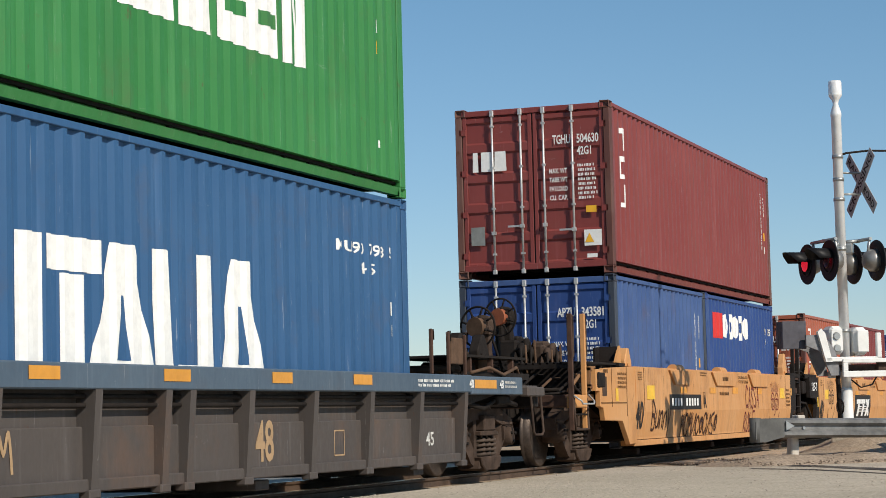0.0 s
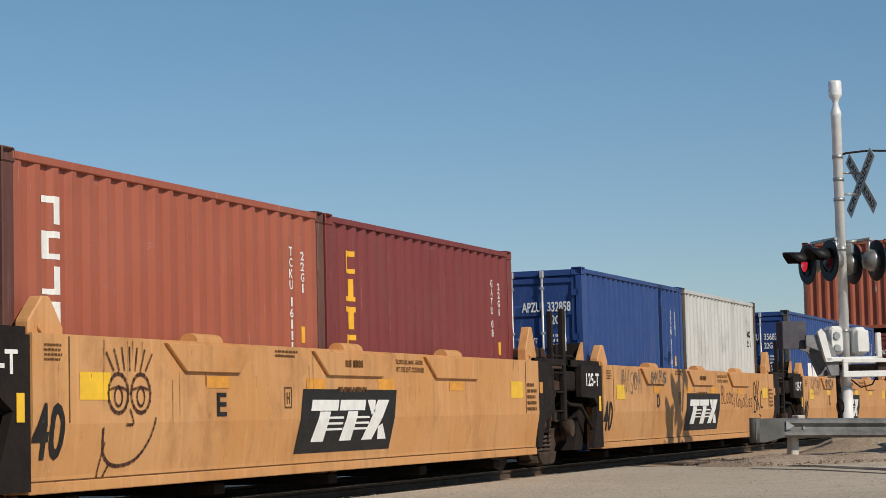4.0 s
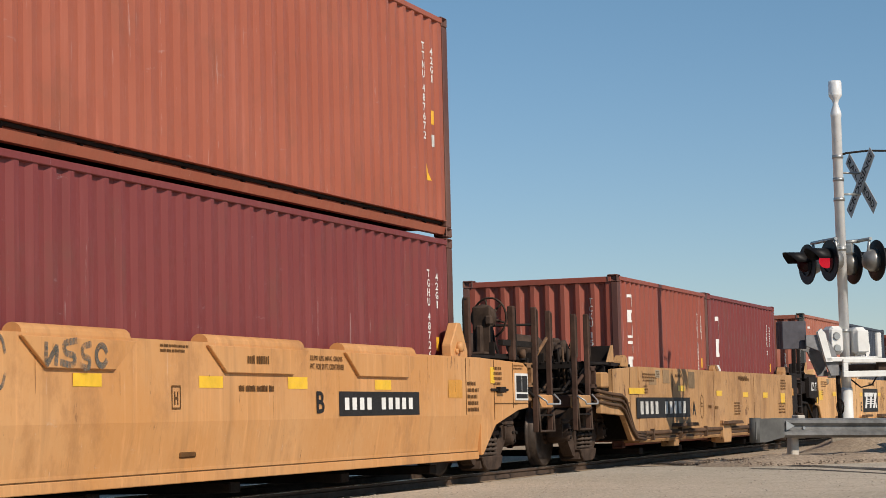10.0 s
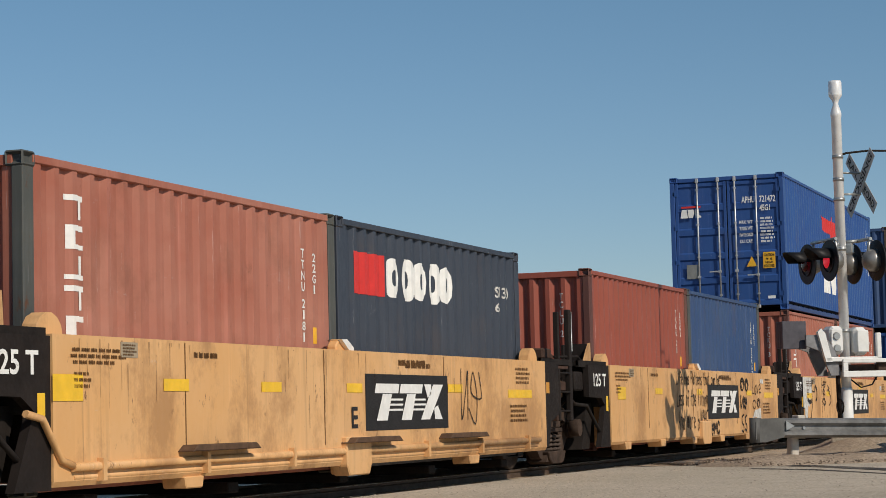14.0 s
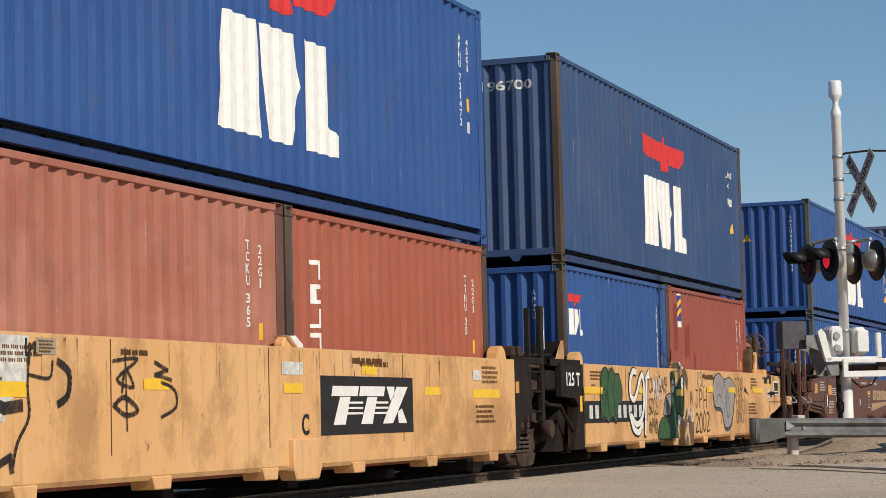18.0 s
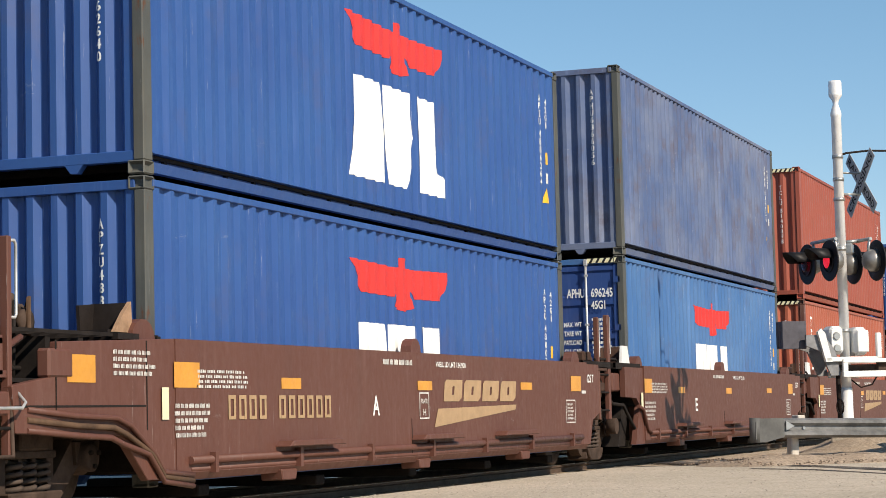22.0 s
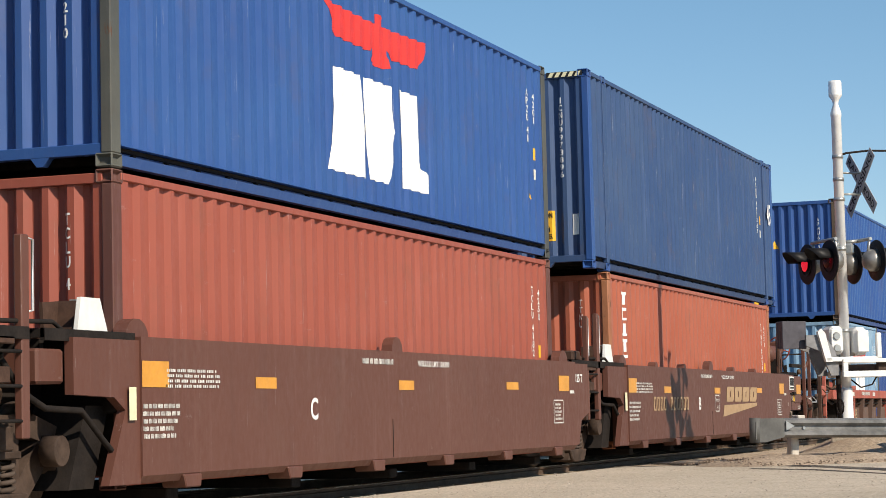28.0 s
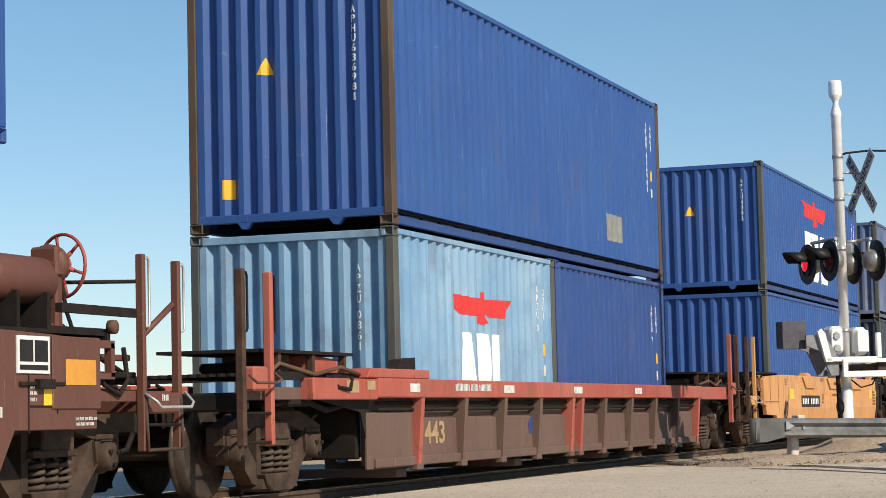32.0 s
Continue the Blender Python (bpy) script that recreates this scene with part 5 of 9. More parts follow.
def unit(u, kind, letter, ends=("in", "in")):
    body = {"old": YTTX, "pale": YTTX3 if letter == "A" else YTTX2, "brown": BROWN}[kind]
    black = {"old": BLACKSTEEL, "pale": BLACKSTEEL, "brown": BROWN}[kind]
    words = {"old": "faded orange-yellow steel well car unit with black ends on dusty trucks",
             "pale": "pale yellow streaked well car unit with black ends and train pipe",
             "brown": "oxide-brown steel well car unit with tan emblem and amber reflectors"}[kind]
    car = thing("well_car_unit", words, "rail car", "well cars of the train")
    SLOPES[car.name] = LEAN[kind]
    well_sides(car, kind, body, -0.10 if ends[0] == "in" else -0.06, WELL + (0.06 if ends[1] == "in" else 0.06))
    for side, e in ((-1, ends[0]), (1, ends[1])):
        if e == "in":
            inner_end(car, side, WELL, body, black, kind)
        else:
            outer_end(car, side, WELL, body, kind)
    if kind == "old":
        for a, b in ((1.97, 3.72), (5.0, 7.15), (8.05, 10.15)):
            pocket(car, a, b, body, letter == "B")
        part("weld_seam", boxes((0.42, 0.435, -HALF - 0.004, -HALF + 0.002, 0.73, 1.37), (11.70, 11.715, -HALF - 0.004, -HALF + 0.002, 0.73, 1.37)), STENCIL, car)["kind"] = "stuff"
        reflectors(car, [(0.58, 0.90, 1.06, 1.11), (11.10, 0.92, 11.57, 1.12)], YELLOWTAPE if letter in "ADEC" else AMBER)
        reflectors(car, [(2.74, 1.0, 3.18, 1.10), (4.86, 1.0, 5.32, 1.10), (6.70, 1.0, 7.15, 1.11), (8.88, 1.0, 9.33, 1.10)], YELLOWTAPE if letter in "BC" else DULLAMBER)
        part("flange_lip", B(-0.08, WELL + 0.04, -1.476, -1.452, 0.215, 0.300, bev=0.006), body, car)
        part("flange_seam", B(-0.08, WELL + 0.04, -1.464, -1.452, 0.302, 0.312), STENCIL, car)
        runoff(car, 0.2, 11.9, 34, ord(letter) + 7)
        mark(car, FLAT, letters("52,900 LBS. MAX. GROSS", 7.22, 1.262, 8.02, 1.318) + letters("WT. FOR 20 FT. CONTAINER", 7.22, 1.186, 8.06, 1.242), STENCIL, "lettering", "small stencilled load limit", 0.005)
        if letter == "B":
            part("drain_slot", B(4.56, 4.86, -1.486, -1.455, 0.42, 0.47, bev=0.012), STENCIL, car)
        mark(car, FLAT, letters("40", -0.10, 0.46, 0.36, 0.88), BLACKPAINT, "lettering", "black painted numerals", 0.006)
        mark(car, FLAT, bars(0.05, 1.18, 0.36, 1.32, 4, 2, 1), STENCIL, "lettering", "", 0.005)
        mark(car, FLAT, bars(11.74, 0.75, 12.16, 1.12, 5, 4, 2), STENCIL, "lettering", "", 0.005)
        mark(car, FLAT, bars(4.14, 1.28, 4.72, 1.36, 2, 6, 3), STENCIL, "lettering", "", 0.005)
        mark(car, FLAT, bars(5.75, 1.20, 6.4, 1.28, 1, 8, 5), STENCIL, "lettering", "small car-number bars", 0.039)
        mark(car, FLAT, bars(5.62, 0.96, 6.47, 1.02, 1, 9, 5), STENCIL, "lettering", "", 0.005)
        mark(car, FLAT, stroke([(4.36, 0.83), (4.36, 1.01), (4.51, 1.01), (4.51, 0.83), (4.36, 0.83)], 0.014) + letters("H", 4.40, 0.86, 4.47, 0.97), STENCIL, "lettering", "", 0.005)
    elif kind == "pale":
        part("panel_seam", boxes(*[(x, x + 0.015, -HALF - 0.003, -HALF + 0.002, 0.47, 1.37) for x in (2.05, 5.0, 8.4)]), STENCIL, car)["kind"] = "stuff"
        if letter == "A":
            part("patch", boxes((3.14, 3.58, -HALF - 0.004, -HALF + 0.002, 1.08, 1.35)), plain("brown_repair_primer", (0.20, 0.135, 0.075), 0.75, vary=0.3), car, "dull brown repair patch")
            mark(car, FLAT, stroke([(4.06 + 0.13 * math.cos(k * 0.42), 0.78 + 0.19 * math.sin(k * 0.42)) for k in range(16)], 0.014) + bars(3.97, 0.76, 4.15, 0.86, 2, 4, 2) + bars(4.5, 0.74, 4.9, 0.80, 1, 5, 2) + bars(5.05, 0.72, 5.4, 0.78, 1, 5, 3) + bars(6.6, 0.62, 7.2, 0.86, 5, 6, 2), STENCIL, "lettering", "", 0.005)
            part("patch", boxes((0.55, 1.0, -HALF - 0.004, -HALF + 0.002, 1.12, 1.22), (1.42, 1.85, -HALF - 0.004, -HALF + 0.002, 1.15, 1.36)), plain("tan_primer", (0.31, 0.20, 0.105), 0.75, vary=0.3), car, "faded tan repair patches")
        mark(car, FLAT, bars(0.15, 1.16, 1.05, 1.30, 3, 2, 2), STENCIL, "lettering", "", 0.005)
        mark(car, FLAT, bars(10.75, 0.62, 11.5, 0.85, 4, 7, 2) + bars(11.0, 1.08, 11.6, 1.30, 4, 9, 2), STENCIL, "lettering", "", 0.005)
        mark(car, FLAT, bars(7.2, 1.22, 8.1, 1.28, 1, 3, 3) + bars(0.2, 0.98, 0.5, 1.12, 3, 6, 1) + bars(2.2, 1.24, 2.8, 1.29, 1, 5, 3), STENCIL, "lettering", "", 0.005)
        plate = part("seal_plate", B(0.94, 1.22, -HALF - 0.006, -HALF + 0.002, 1.23, 1.35), DULLPLATE, car, "small dull data plate")
        mark(car, FLAT, bars(0.96, 1.24, 1.20, 1.34, 4, 2, 3), STENCIL, "lettering", "", 0.0095)
        if letter in "AE":
            lower_pipe(car, body, WELL, letter == "A")
        else:
            feet(car, body, WELL)
        part("centre_foot", P([(5.42, 0.54), (6.06, 0.54), (6.06, 0.26), (6.0, 0.16), (5.48, 0.16), (5.42, 0.26)], -1.575, -1.40, "y", bev=0.012), body, car)
        gable = part("centre_guide", P([(5.60, 1.38), (5.94, 1.38), (5.92, 1.42), (5.80, 1.50), (5.68, 1.50), (5.60, 1.43)], -1.40, -1.30, "y", bev=0.012), body, car)
        part("guide_cap", P([(5.66, 1.495), (5.80, 1.50), (5.97, 1.42), (5.97, 1.385), (5.86, 1.385)], -1.44, -1.28, "y"), WHITEPAINT, gable, "chipped white guide cap")
        runoff(car, 0.1, 11.9, 46, ord(letter) + 3)
        mark(car, FLAT, bars(7.0, 1.24, 7.9, 1.31, 1, 4, 6), STENCIL, "lettering", "small car-number bars", 0.005)
    else:
        mark(car, FLAT, bars(0.30, 0.99, 1.45, 1.16, 4, 3, 2) + bars(-0.10, 0.58, 0.60, 0.88, 5, 5, 2), OFFWHITE, "lettering", "", 0.005)
        mark(car, FLAT, letters("WELL LD LMT 124,900", 6.2, 1.245, 7.2, 1.315), WHITE, "lettering", "", 0.005)
        mark(car, FLAT, bars(4.6, 1.25, 5.5, 1.31, 1, 4, 4), OFFWHITE, "lettering", "", 0.005)
        mark(car, FLAT, stroke([(11.2, 0.60), (11.2, 0.89), (11.62, 0.89), (11.62, 0.60), (11.2, 0.60)], 0.014) + bars(11.25, 0.63, 11.58, 0.86, 5, 4, 2), OFFWHITE, "lettering", "", 0.005)
        mark(car, FLAT, rect(-0.32, 0.74, -0.20, 1.0), CREAM, "placard", "pale cream placard", 0.005)
        reflectors(car, [(-0.10, 1.0, 0.37, 1.21), (2.05, 1.0, 2.50, 1.10), (5.62, 1.0, 6.07, 1.10), (9.25, 1.02, 9.72, 1.11), (11.45, 1.01, 11.92, 1.21)], AMBER)
        mark(car, FLAT, [[(11.95, 0.98), (12.15, 0.98), (12.15, 1.02), (11.95, 1.02)]], OFFWHITE, "lettering", "", 0.005)
        for x in ((2.0, 3.9, 5.85, 7.7, 9.6) if letter == "B" else (5.85,)):
            pts = [(x + 0.16 * math.cos(a) * (1 if x == 5.85 else 0.6), 1.40 + 0.16 * math.sin(a) * (1 if x == 5.85 else 0.5)) for a in (math.pi * k / 6 for k in range(7))]
            part("guide_hump", P(pts, -1.42, -1.30), body, car)
        if letter in "AE":
            lower_pipe(car, body, WELL, letter == "A")
        else:
            feet(car, body, WELL)
        part("panel_seam", boxes((5.42, 5.435, -HALF - 0.003, -HALF + 0.002, 0.31, 0.70)), DARKSTEEL, car)
    if ends[0] == "in" and kind != "brown":
        mark(car, ([], lambda s: -1.497), letters("125-T" if kind == "old" else "125 T", -0.92, 1.08, -0.28, 1.26), WHITE, "lettering", "white capacity stencil", 0.004)
        mark(car, ([], lambda s: -1.497), rect(-0.30, 0.74, -0.19, 0.95), YELLOWTAPE, "placard", "yellow and white placard", 0.004)
    if ends[1] == "in":
        mark(car, ([], lambda s: -1.497), rect(12.33, 0.98, 12.47, 1.12) if kind != "brown" else letters("125 T", 12.3, 1.13, 12.62, 1.24), AMBER if kind != "brown" else WHITE, "placard", "small placard", 0.004)
    place(car, u, 0.0)
    return car


def lettermark(car, ch, x0, z0, x1, z1, mat=BLACKPAINT):
    mark(car, FLAT, letters(ch, x0, z0, x1, z1), mat, "lettering", "unit letter", 0.006)


# first car of five: units A, E, D, C, B
carA = unit(-99.60, "old", "A", ("out", "in"))
number_plate(carA, 1.92, 0.74, 4.11, 0.98)
lettermark(carA, "A", 4.30, 0.76, 4.50, 0.98)
mark(carA, FLAT, sprayed("Bunny", 0.79, 0.46, 2.02, 0.88, 0.046, 0.05, 3), SPRAYDARK, "graffiti", "dark brown sprayed word", 0.006)
mark(carA, FLAT, scribble(2.70, 0.30, 5.40, 0.68, 10, 0.046, 8), SPRAYDARK, "graffiti", "dark brown sprayed scrawl", 0.006)
mark(carA, FLAT, sprayed("CASSA", 7.70, 0.74, 8.92, 1.12, 0.040, 0.1, 2) + sprayed("ROLE", 7.62, 0.33, 8.55, 0.66, 0.040, 0.1, 3), SPRAYMAROON, "graffiti", "maroon sprayed words", 0.006)


def doodle(car, x, z, k, mat):
    """A sprayed round-eyed doodle of loops: two ringed eyes, spikes above, a long bow below."""
    ov = lambda cx, cz, rx, rz: [(cx + rx * math.cos(a), cz + rz * math.sin(a)) for a in (2 * math.pi * j / 16 for j in range(17))]
    f = lambda pts: [(x + k * a, z + k * b) for a, b in pts]
    polys = []
    for sx in (-0.21, 0.20):
        polys += stroke(ov(x + k * sx, z, k * 0.18, k * 0.17), 0.032) + stroke(ov(x + k * sx, z - k * 0.03, k * 0.07, k * 0.08), 0.022)
        polys += stroke(f([(sx - 0.17, 0.03), (sx, 0.06), (sx + 0.17, 0.03)]), 0.022)
    for j in range(7):
        a = -0.42 + 0.14 * j
        polys += stroke(f([(a * 0.7, 0.20), (a, 0.40 - 0.3 * abs(a) ** 2)]), 0.024)
    polys += stroke(curl(f([(0.0, -0.14), (0.06, -0.26), (-0.06, -0.27)])), 0.026)
    polys += stroke(curl(f([(-0.47, -0.30), (-0.42, -0.52), (-0.20, -0.62), (0.15, -0.58), (0.38, -0.42), (0.48, -0.22)])), 0.030)
    polys += stroke(curl(f([(-0.42, -0.42), (-0.50, -0.70), (-0.42, -0.72), (-0.30, -0.60)])), 0.024)
    mark(car, FLAT, polys, mat, "graffiti", "sprayed doodle of loops", 0.006)


doodle(carA, 10.48, 0.86, 0.95, SPRAYMAROON)
carE = unit(-84.0, "old", "E")
logo_plate(carE, 4.76, 0.40, 7.2, 1.0)
lettermark(carE, "E", 2.98, 0.76, 3.17, 0.96)
doodle(carE, 1.42, 0.95, 0.90, SPRAYDARK)
carD = unit(-68.45, "old", "D")
logo_plate(carD, 4.78, 0.40, 7.24, 1.0)
lettermark(carD, "D", 2.85, 0.78, 3.02, 0.98)
mark(carD, FLAT, sprayed("BLoody", 7.40, 0.84, 8.60, 1.12, 0.020, 0.1, 5) + sprayed("KnucKLes", 8.62, 0.76, 10.05, 1.00, 0.020, 0.1, 6), SPRAYDARK, "graffiti", "thin brown written words", 0.006)
mark(carD, FLAT, sprayed("BKc", 10.18, 0.70, 11.05, 1.22, 0.036, 0.04, 14) + stroke([(10.72, 0.62), (10.90, 0.60), (10.62, 0.46), (10.78, 0.44), (10.52, 0.30)], 0.020), SPRAYBLACK, "graffiti", "black sprayed scrawl", 0.006)
faint_scrawl(carD, 18)
carC = unit(-52.92, "old", "C")
logo_plate(carC, 4.8, 0.40, 7.26, 1.0)
lettermark(carC, "C", 2.94, 0.77, 3.12, 0.98)
faint_scrawl(carC, 16)
carB = unit(-37.30, "old", "B", ("in", "out"))
number_plate(carB, 8.02, 0.74, 10.26, 0.98)
lettermark(carB, "B", 7.46, 0.77, 7.65, 0.98)
faint_scrawl(carB, 24)
for u in (-101.30, -85.70, -70.15, -54.60, -39.02, -23.65):
    truck(u)

# second car of five, pale yellow
palA = unit(-17.60, "pale", "A", ("out", "in"))
number_plate(palA, -0.23, 0.62, 3.20, 0.93, OFFWHITE)
lettermark(palA, "A", 3.37, 0.65, 3.60, 0.87)
reflectors(palA, [(-0.64, 0.98, 0.26, 1.07), (2.4, 1.03, 2.85, 1.12), (5.2, 0.96, 5.65, 1.05), (7.4, 0.94, 7.86, 1.03), (9.25, 0.93, 9.68, 1.03), (11.0, 0.82, 11.45, 1.02)], YELLOWTAPE)
palE = unit(-2.10, "pale", "E")
logo_plate(palE, 6.04, 0.59, 8.5, 1.16, 0.0)
lettermark(palE, "E", 5.66, 0.62, 5.82, 0.83)
reflectors(palE, [(-0.13, 0.89, 0.32, 1.09), (1.64, 0.97, 2.1, 1.07), (3.54, 0.97, 3.98, 1.06), (5.55, 0.97, 5.96, 1.06), (8.51, 0.98, 9.0, 1.07), (10.68, 0.92, 11.63, 1.02)], YELLOWTAPE)
mark(palE, FLAT, scribble(8.9, 0.62, 9.6, 1.28, 2, 0.022, 9), SPRAYBLACK, "graffiti", "thin black scrawl", 0.006)
palD = unit(13.35, "pale", "D")
logo_plate(palD, 6.1, 0.57, 8.6, 1.15, 0.0)
reflectors(palD, [(0.3, 0.9, 0.75, 1.08), (2.5, 0.98, 2.95, 1.07), (5.3, 0.98, 5.7, 1.07), (9.3, 0.97, 9.75, 1.06), (10.9, 0.93, 11.8, 1.03)], YELLOWTAPE)
mark(palD, FLAT, sprayed("Life has Pattens that can be", 3.86, 1.14, 7.05, 1.34, 0.022, 0.05, 41) + sprayed("Less of the living", 3.88, 0.80, 6.08, 1.06, 0.024, 0.05, 43) + sprayed("And more b", 3.92, 0.44, 5.45, 0.72, 0.024, 0.05, 47), SPRAYBLACK, "graffiti", "black handwritten lines", 0.006)
mark(palD, FLAT, scribble(5.45, 0.38, 6.1, 0.78, 3, 0.026, 40) + scribble(6.25, 0.30, 6.98, 0.52, 3, 0.045, 42) + scribble(8.73, 1.02, 9.5, 1.32, 2, 0.04, 48) + scribble(8.75, 0.72, 9.3, 0.98, 2, 0.05, 50) + scribble(8.75, 0.32, 9.3, 0.68, 2, 0.04, 52) + scribble(9.78, 0.72, 10.55, 0.92, 2, 0.022, 49) + sprayed("Love", 9.80, 1.0, 10.62, 1.26, 0.024, 0.1, 5), SPRAYBLACK, "graffiti", "black sprayed scrawl", 0.006)
mark(palD, FLAT, [[(9.80, 0.56), (10.15, 0.58), (10.22, 0.52), (10.58, 0.55), (10.55, 0.74), (10.3, 0.72), (10.0, 0.70)], [(10.55, 1.20), (10.85, 1.19), (10.85, 1.27), (10.55, 1.28)]], OFFWHITE, "paint_patch", "white smear", 0.0066)
palC = unit(28.50, "pale", "C")
logo_plate(palC, 6.32, 0.56, 8.82, 1.13, 0.0)
lettermark(palC, "C", 5.86, 0.57, 6.03, 0.77)
reflectors(palC, [(0.30, 0.92, 0.95, 1.03), (2.72, 0.98, 3.17, 1.07), (5.46, 0.96, 5.89, 1.05), (7.38, 1.15, 7.79, 1.25), (9.2, 0.95, 9.69, 1.04), (10.8, 0.92, 11.77, 1.02)], YELLOWTAPE)
mark(palC, FLAT, [[(-0.10, 1.36), (0.97, 1.36), (0.92, 1.14), (0.95, 1.02), (0.72, 0.90), (0.62, 0.74), (0.46, 0.78), (0.36, 0.56), (0.20, 0.36), (0.10, 0.42), (0.06, 0.70), (-0.10, 0.74)], [(5.42, 1.13), (5.9, 1.13), (5.9, 1.25), (5.42, 1.25)], [(10.8, 1.12), (11.1, 1.12), (11.1, 1.24), (10.8, 1.24)]], OFFWHITE, "paint_patch", "whitewashed patch with runs", 0.0045)
mark(palC, FLAT, stroke(curl([(0.98, 1.30), (0.94, 1.0), (0.96, 0.78), (0.80, 0.60), (0.74, 0.44)]), 0.034) + stroke(curl([(0.97, 1.08), (1.25, 1.06), (1.30, 1.18)]), 0.026) + stroke(curl([(1.38, 1.18), (1.54, 1.10), (1.52, 0.94), (1.38, 0.87)]), 0.06) + stroke([(0.40, 0.90), (0.62, 0.84), (0.85, 0.86)], 0.09) + stroke([(0.36, 0.52), (0.40, 0.40), (0.70, 0.50), (0.72, 0.40)], 0.06) + scribble(0.92, 1.22, 1.06, 1.34, 1, 0.03, 61)
     + stroke(curl([(2.22, 1.20), (2.62, 1.22), (2.28, 1.06), (2.55, 1.0), (2.42, 1.14), (2.36, 0.96)]), 0.03) + stroke([(2.42, 1.30), (2.44, 0.66)], 0.026) + stroke(curl([(2.24, 0.86), (2.40, 0.92), (2.62, 0.82), (2.42, 0.78), (2.22, 0.86)]), 0.04) + stroke([(2.92, 1.20), (3.14, 1.14), (2.92, 1.10), (3.2, 1.06)], 0.034) + stroke(curl([(3.02, 1.04), (3.26, 0.98), (3.28, 0.84), (3.02, 0.76)]), 0.03), SPRAYBLACK, "graffiti", "black sprayed scrawl", 0.006)
palB = unit(43.92, "pale", "B", ("in", "out"))
number_plate(palB, 0.03, 0.58, 3.41, 0.88, OFFWHITE)
LOBES = blob([(0.84, 0.62), (0.80, 1.0), (0.90, 1.28), (1.10, 1.35), (1.26, 1.28), (1.44, 1.35), (1.60, 1.26), (1.80, 1.26), (1.97, 1.06), (1.92, 0.86), (1.74, 0.82), (1.68, 0.66), (1.58, 0.56), (1.42, 0.66), (1.20, 0.58), (1.02, 0.66)])
mark(palB, FLAT, [LOBES], SPRAYGREEN, "graffiti", "green sprayed bubble letters", 0.0105)
mark(palB, FLAT, stroke(LOBES + LOBES[:1], 0.020) + stroke(curl([(1.26, 1.26), (1.18, 1.0), (1.24, 0.68)]), 0.018) + stroke(curl([(1.58, 1.24), (1.50, 0.96), (1.56, 0.68)]), 0.018) + stroke([(1.0 + 0.14 * (1 - k / 16) * math.cos(k * 0.8), 0.92 + 0.16 * (1 - k / 16) * math.sin(k * 0.8)) for k in range(14)], 0.016), SPRAYBLACK, "graffiti", "black outline", 0.0128)
SHAPE = blob([(4.93, 1.30), (5.04, 1.34), (5.20, 1.28), (5.22, 1.12), (5.33, 1.08), (5.64, 1.26), (5.79, 1.26), (5.84, 1.07), (5.78, 0.70), (5.62, 0.63), (5.32, 0.67), (5.33, 0.40), (5.25, 0.28), (4.14, 0.30), (4.08, 0.43), (4.31, 0.61), (4.87, 0.67), (4.95, 0.95)])
mark(palB, FLAT, [SHAPE], SPRAYGREEN, "graffiti", "green sprayed blob", 0.007)
mark(palB, FLAT, stroke(SHAPE + SHAPE[:1], 0.022), SPRAYBLACK, "graffiti", "black outline", 0.0085)
SHELL = blob([(4.42, 0.66), (4.56, 0.92), (4.78, 0.99), (4.93, 0.96), (4.88, 0.68), (4.72, 0.65)])
mark(palB, FLAT, [SHELL], SPRAYGREY, "graffiti", "grey sprayed patch", 0.0075)
mark(palB, FLAT, stroke(SHELL + SHELL[:1], 0.018) + stroke([(4.68 + 0.11 * (1 - k / 18) * math.cos(k * 0.8), 0.80 + 0.10 * (1 - k / 18) * math.sin(k * 0.8)) for k in range(17)], 0.014), SPRAYBLACK, "graffiti", "black outline", 0.0088)
mark(palB, FLAT, [[(x + a * math.cos(t), z + b * math.sin(t)) for t in (0.52 * k for k in range(12))] for x, z, a, b in ((5.07, 1.11, 0.09, 0.11), (5.71, 1.16, 0.08, 0.10), (5.44, 0.58, 0.09, 0.09))], WHITE, "graffiti", "white sprayed ovals", 0.009)
SNAKE = curl([(2.77, 1.30), (2.58, 1.30), (2.42, 1.14), (2.44, 0.96), (2.62, 0.90), (2.80, 1.00), (2.98, 1.18), (3.14, 1.26), (3.22, 1.10), (3.18, 0.78), (3.02, 0.60), (2.72, 0.54), (2.46, 0.66)], 6)
TAIL = curl([(2.40, 0.66), (2.56, 0.48), (2.84, 0.42), (3.06, 0.52)], 6)
mark(palB, FLAT, stroke(SNAKE, 0.125) + stroke(TAIL, 0.135) + stroke([(3.24, 0.37), (3.38, 1.22)], 0.115) + [[(3.24, 1.19), (3.62, 1.20), (3.58, 1.38)]], SPRAYBLACK, "graffiti", "black outline", 0.0110)
mark(palB, FLAT, stroke(SNAKE, 0.088) + stroke(TAIL, 0.095) + stroke([(3.242, 0.39), (3.375, 1.21)], 0.08) + [[(3.28, 1.205), (3.59, 1.215), (3.56, 1.36)]], WHITE, "graffiti", "white sprayed arrow loops", 0.0140)
BUBBLE = blob([(7.94, 1.09), (8.12, 1.29), (8.50, 1.34), (8.86, 1.25), (9.31, 1.28), (9.69, 1.14), (9.59, 0.81), (9.30, 0.46), (8.82, 0.43), (8.58, 0.73), (8.07, 0.79)])
mark(palB, FLAT, [[(x + 0.03, z - 0.06) for x, z in BUBBLE]], plain("slate_spray", (0.09, 0.10, 0.11), 0.6), "graffiti", "dark sprayed shadow", 0.0062)
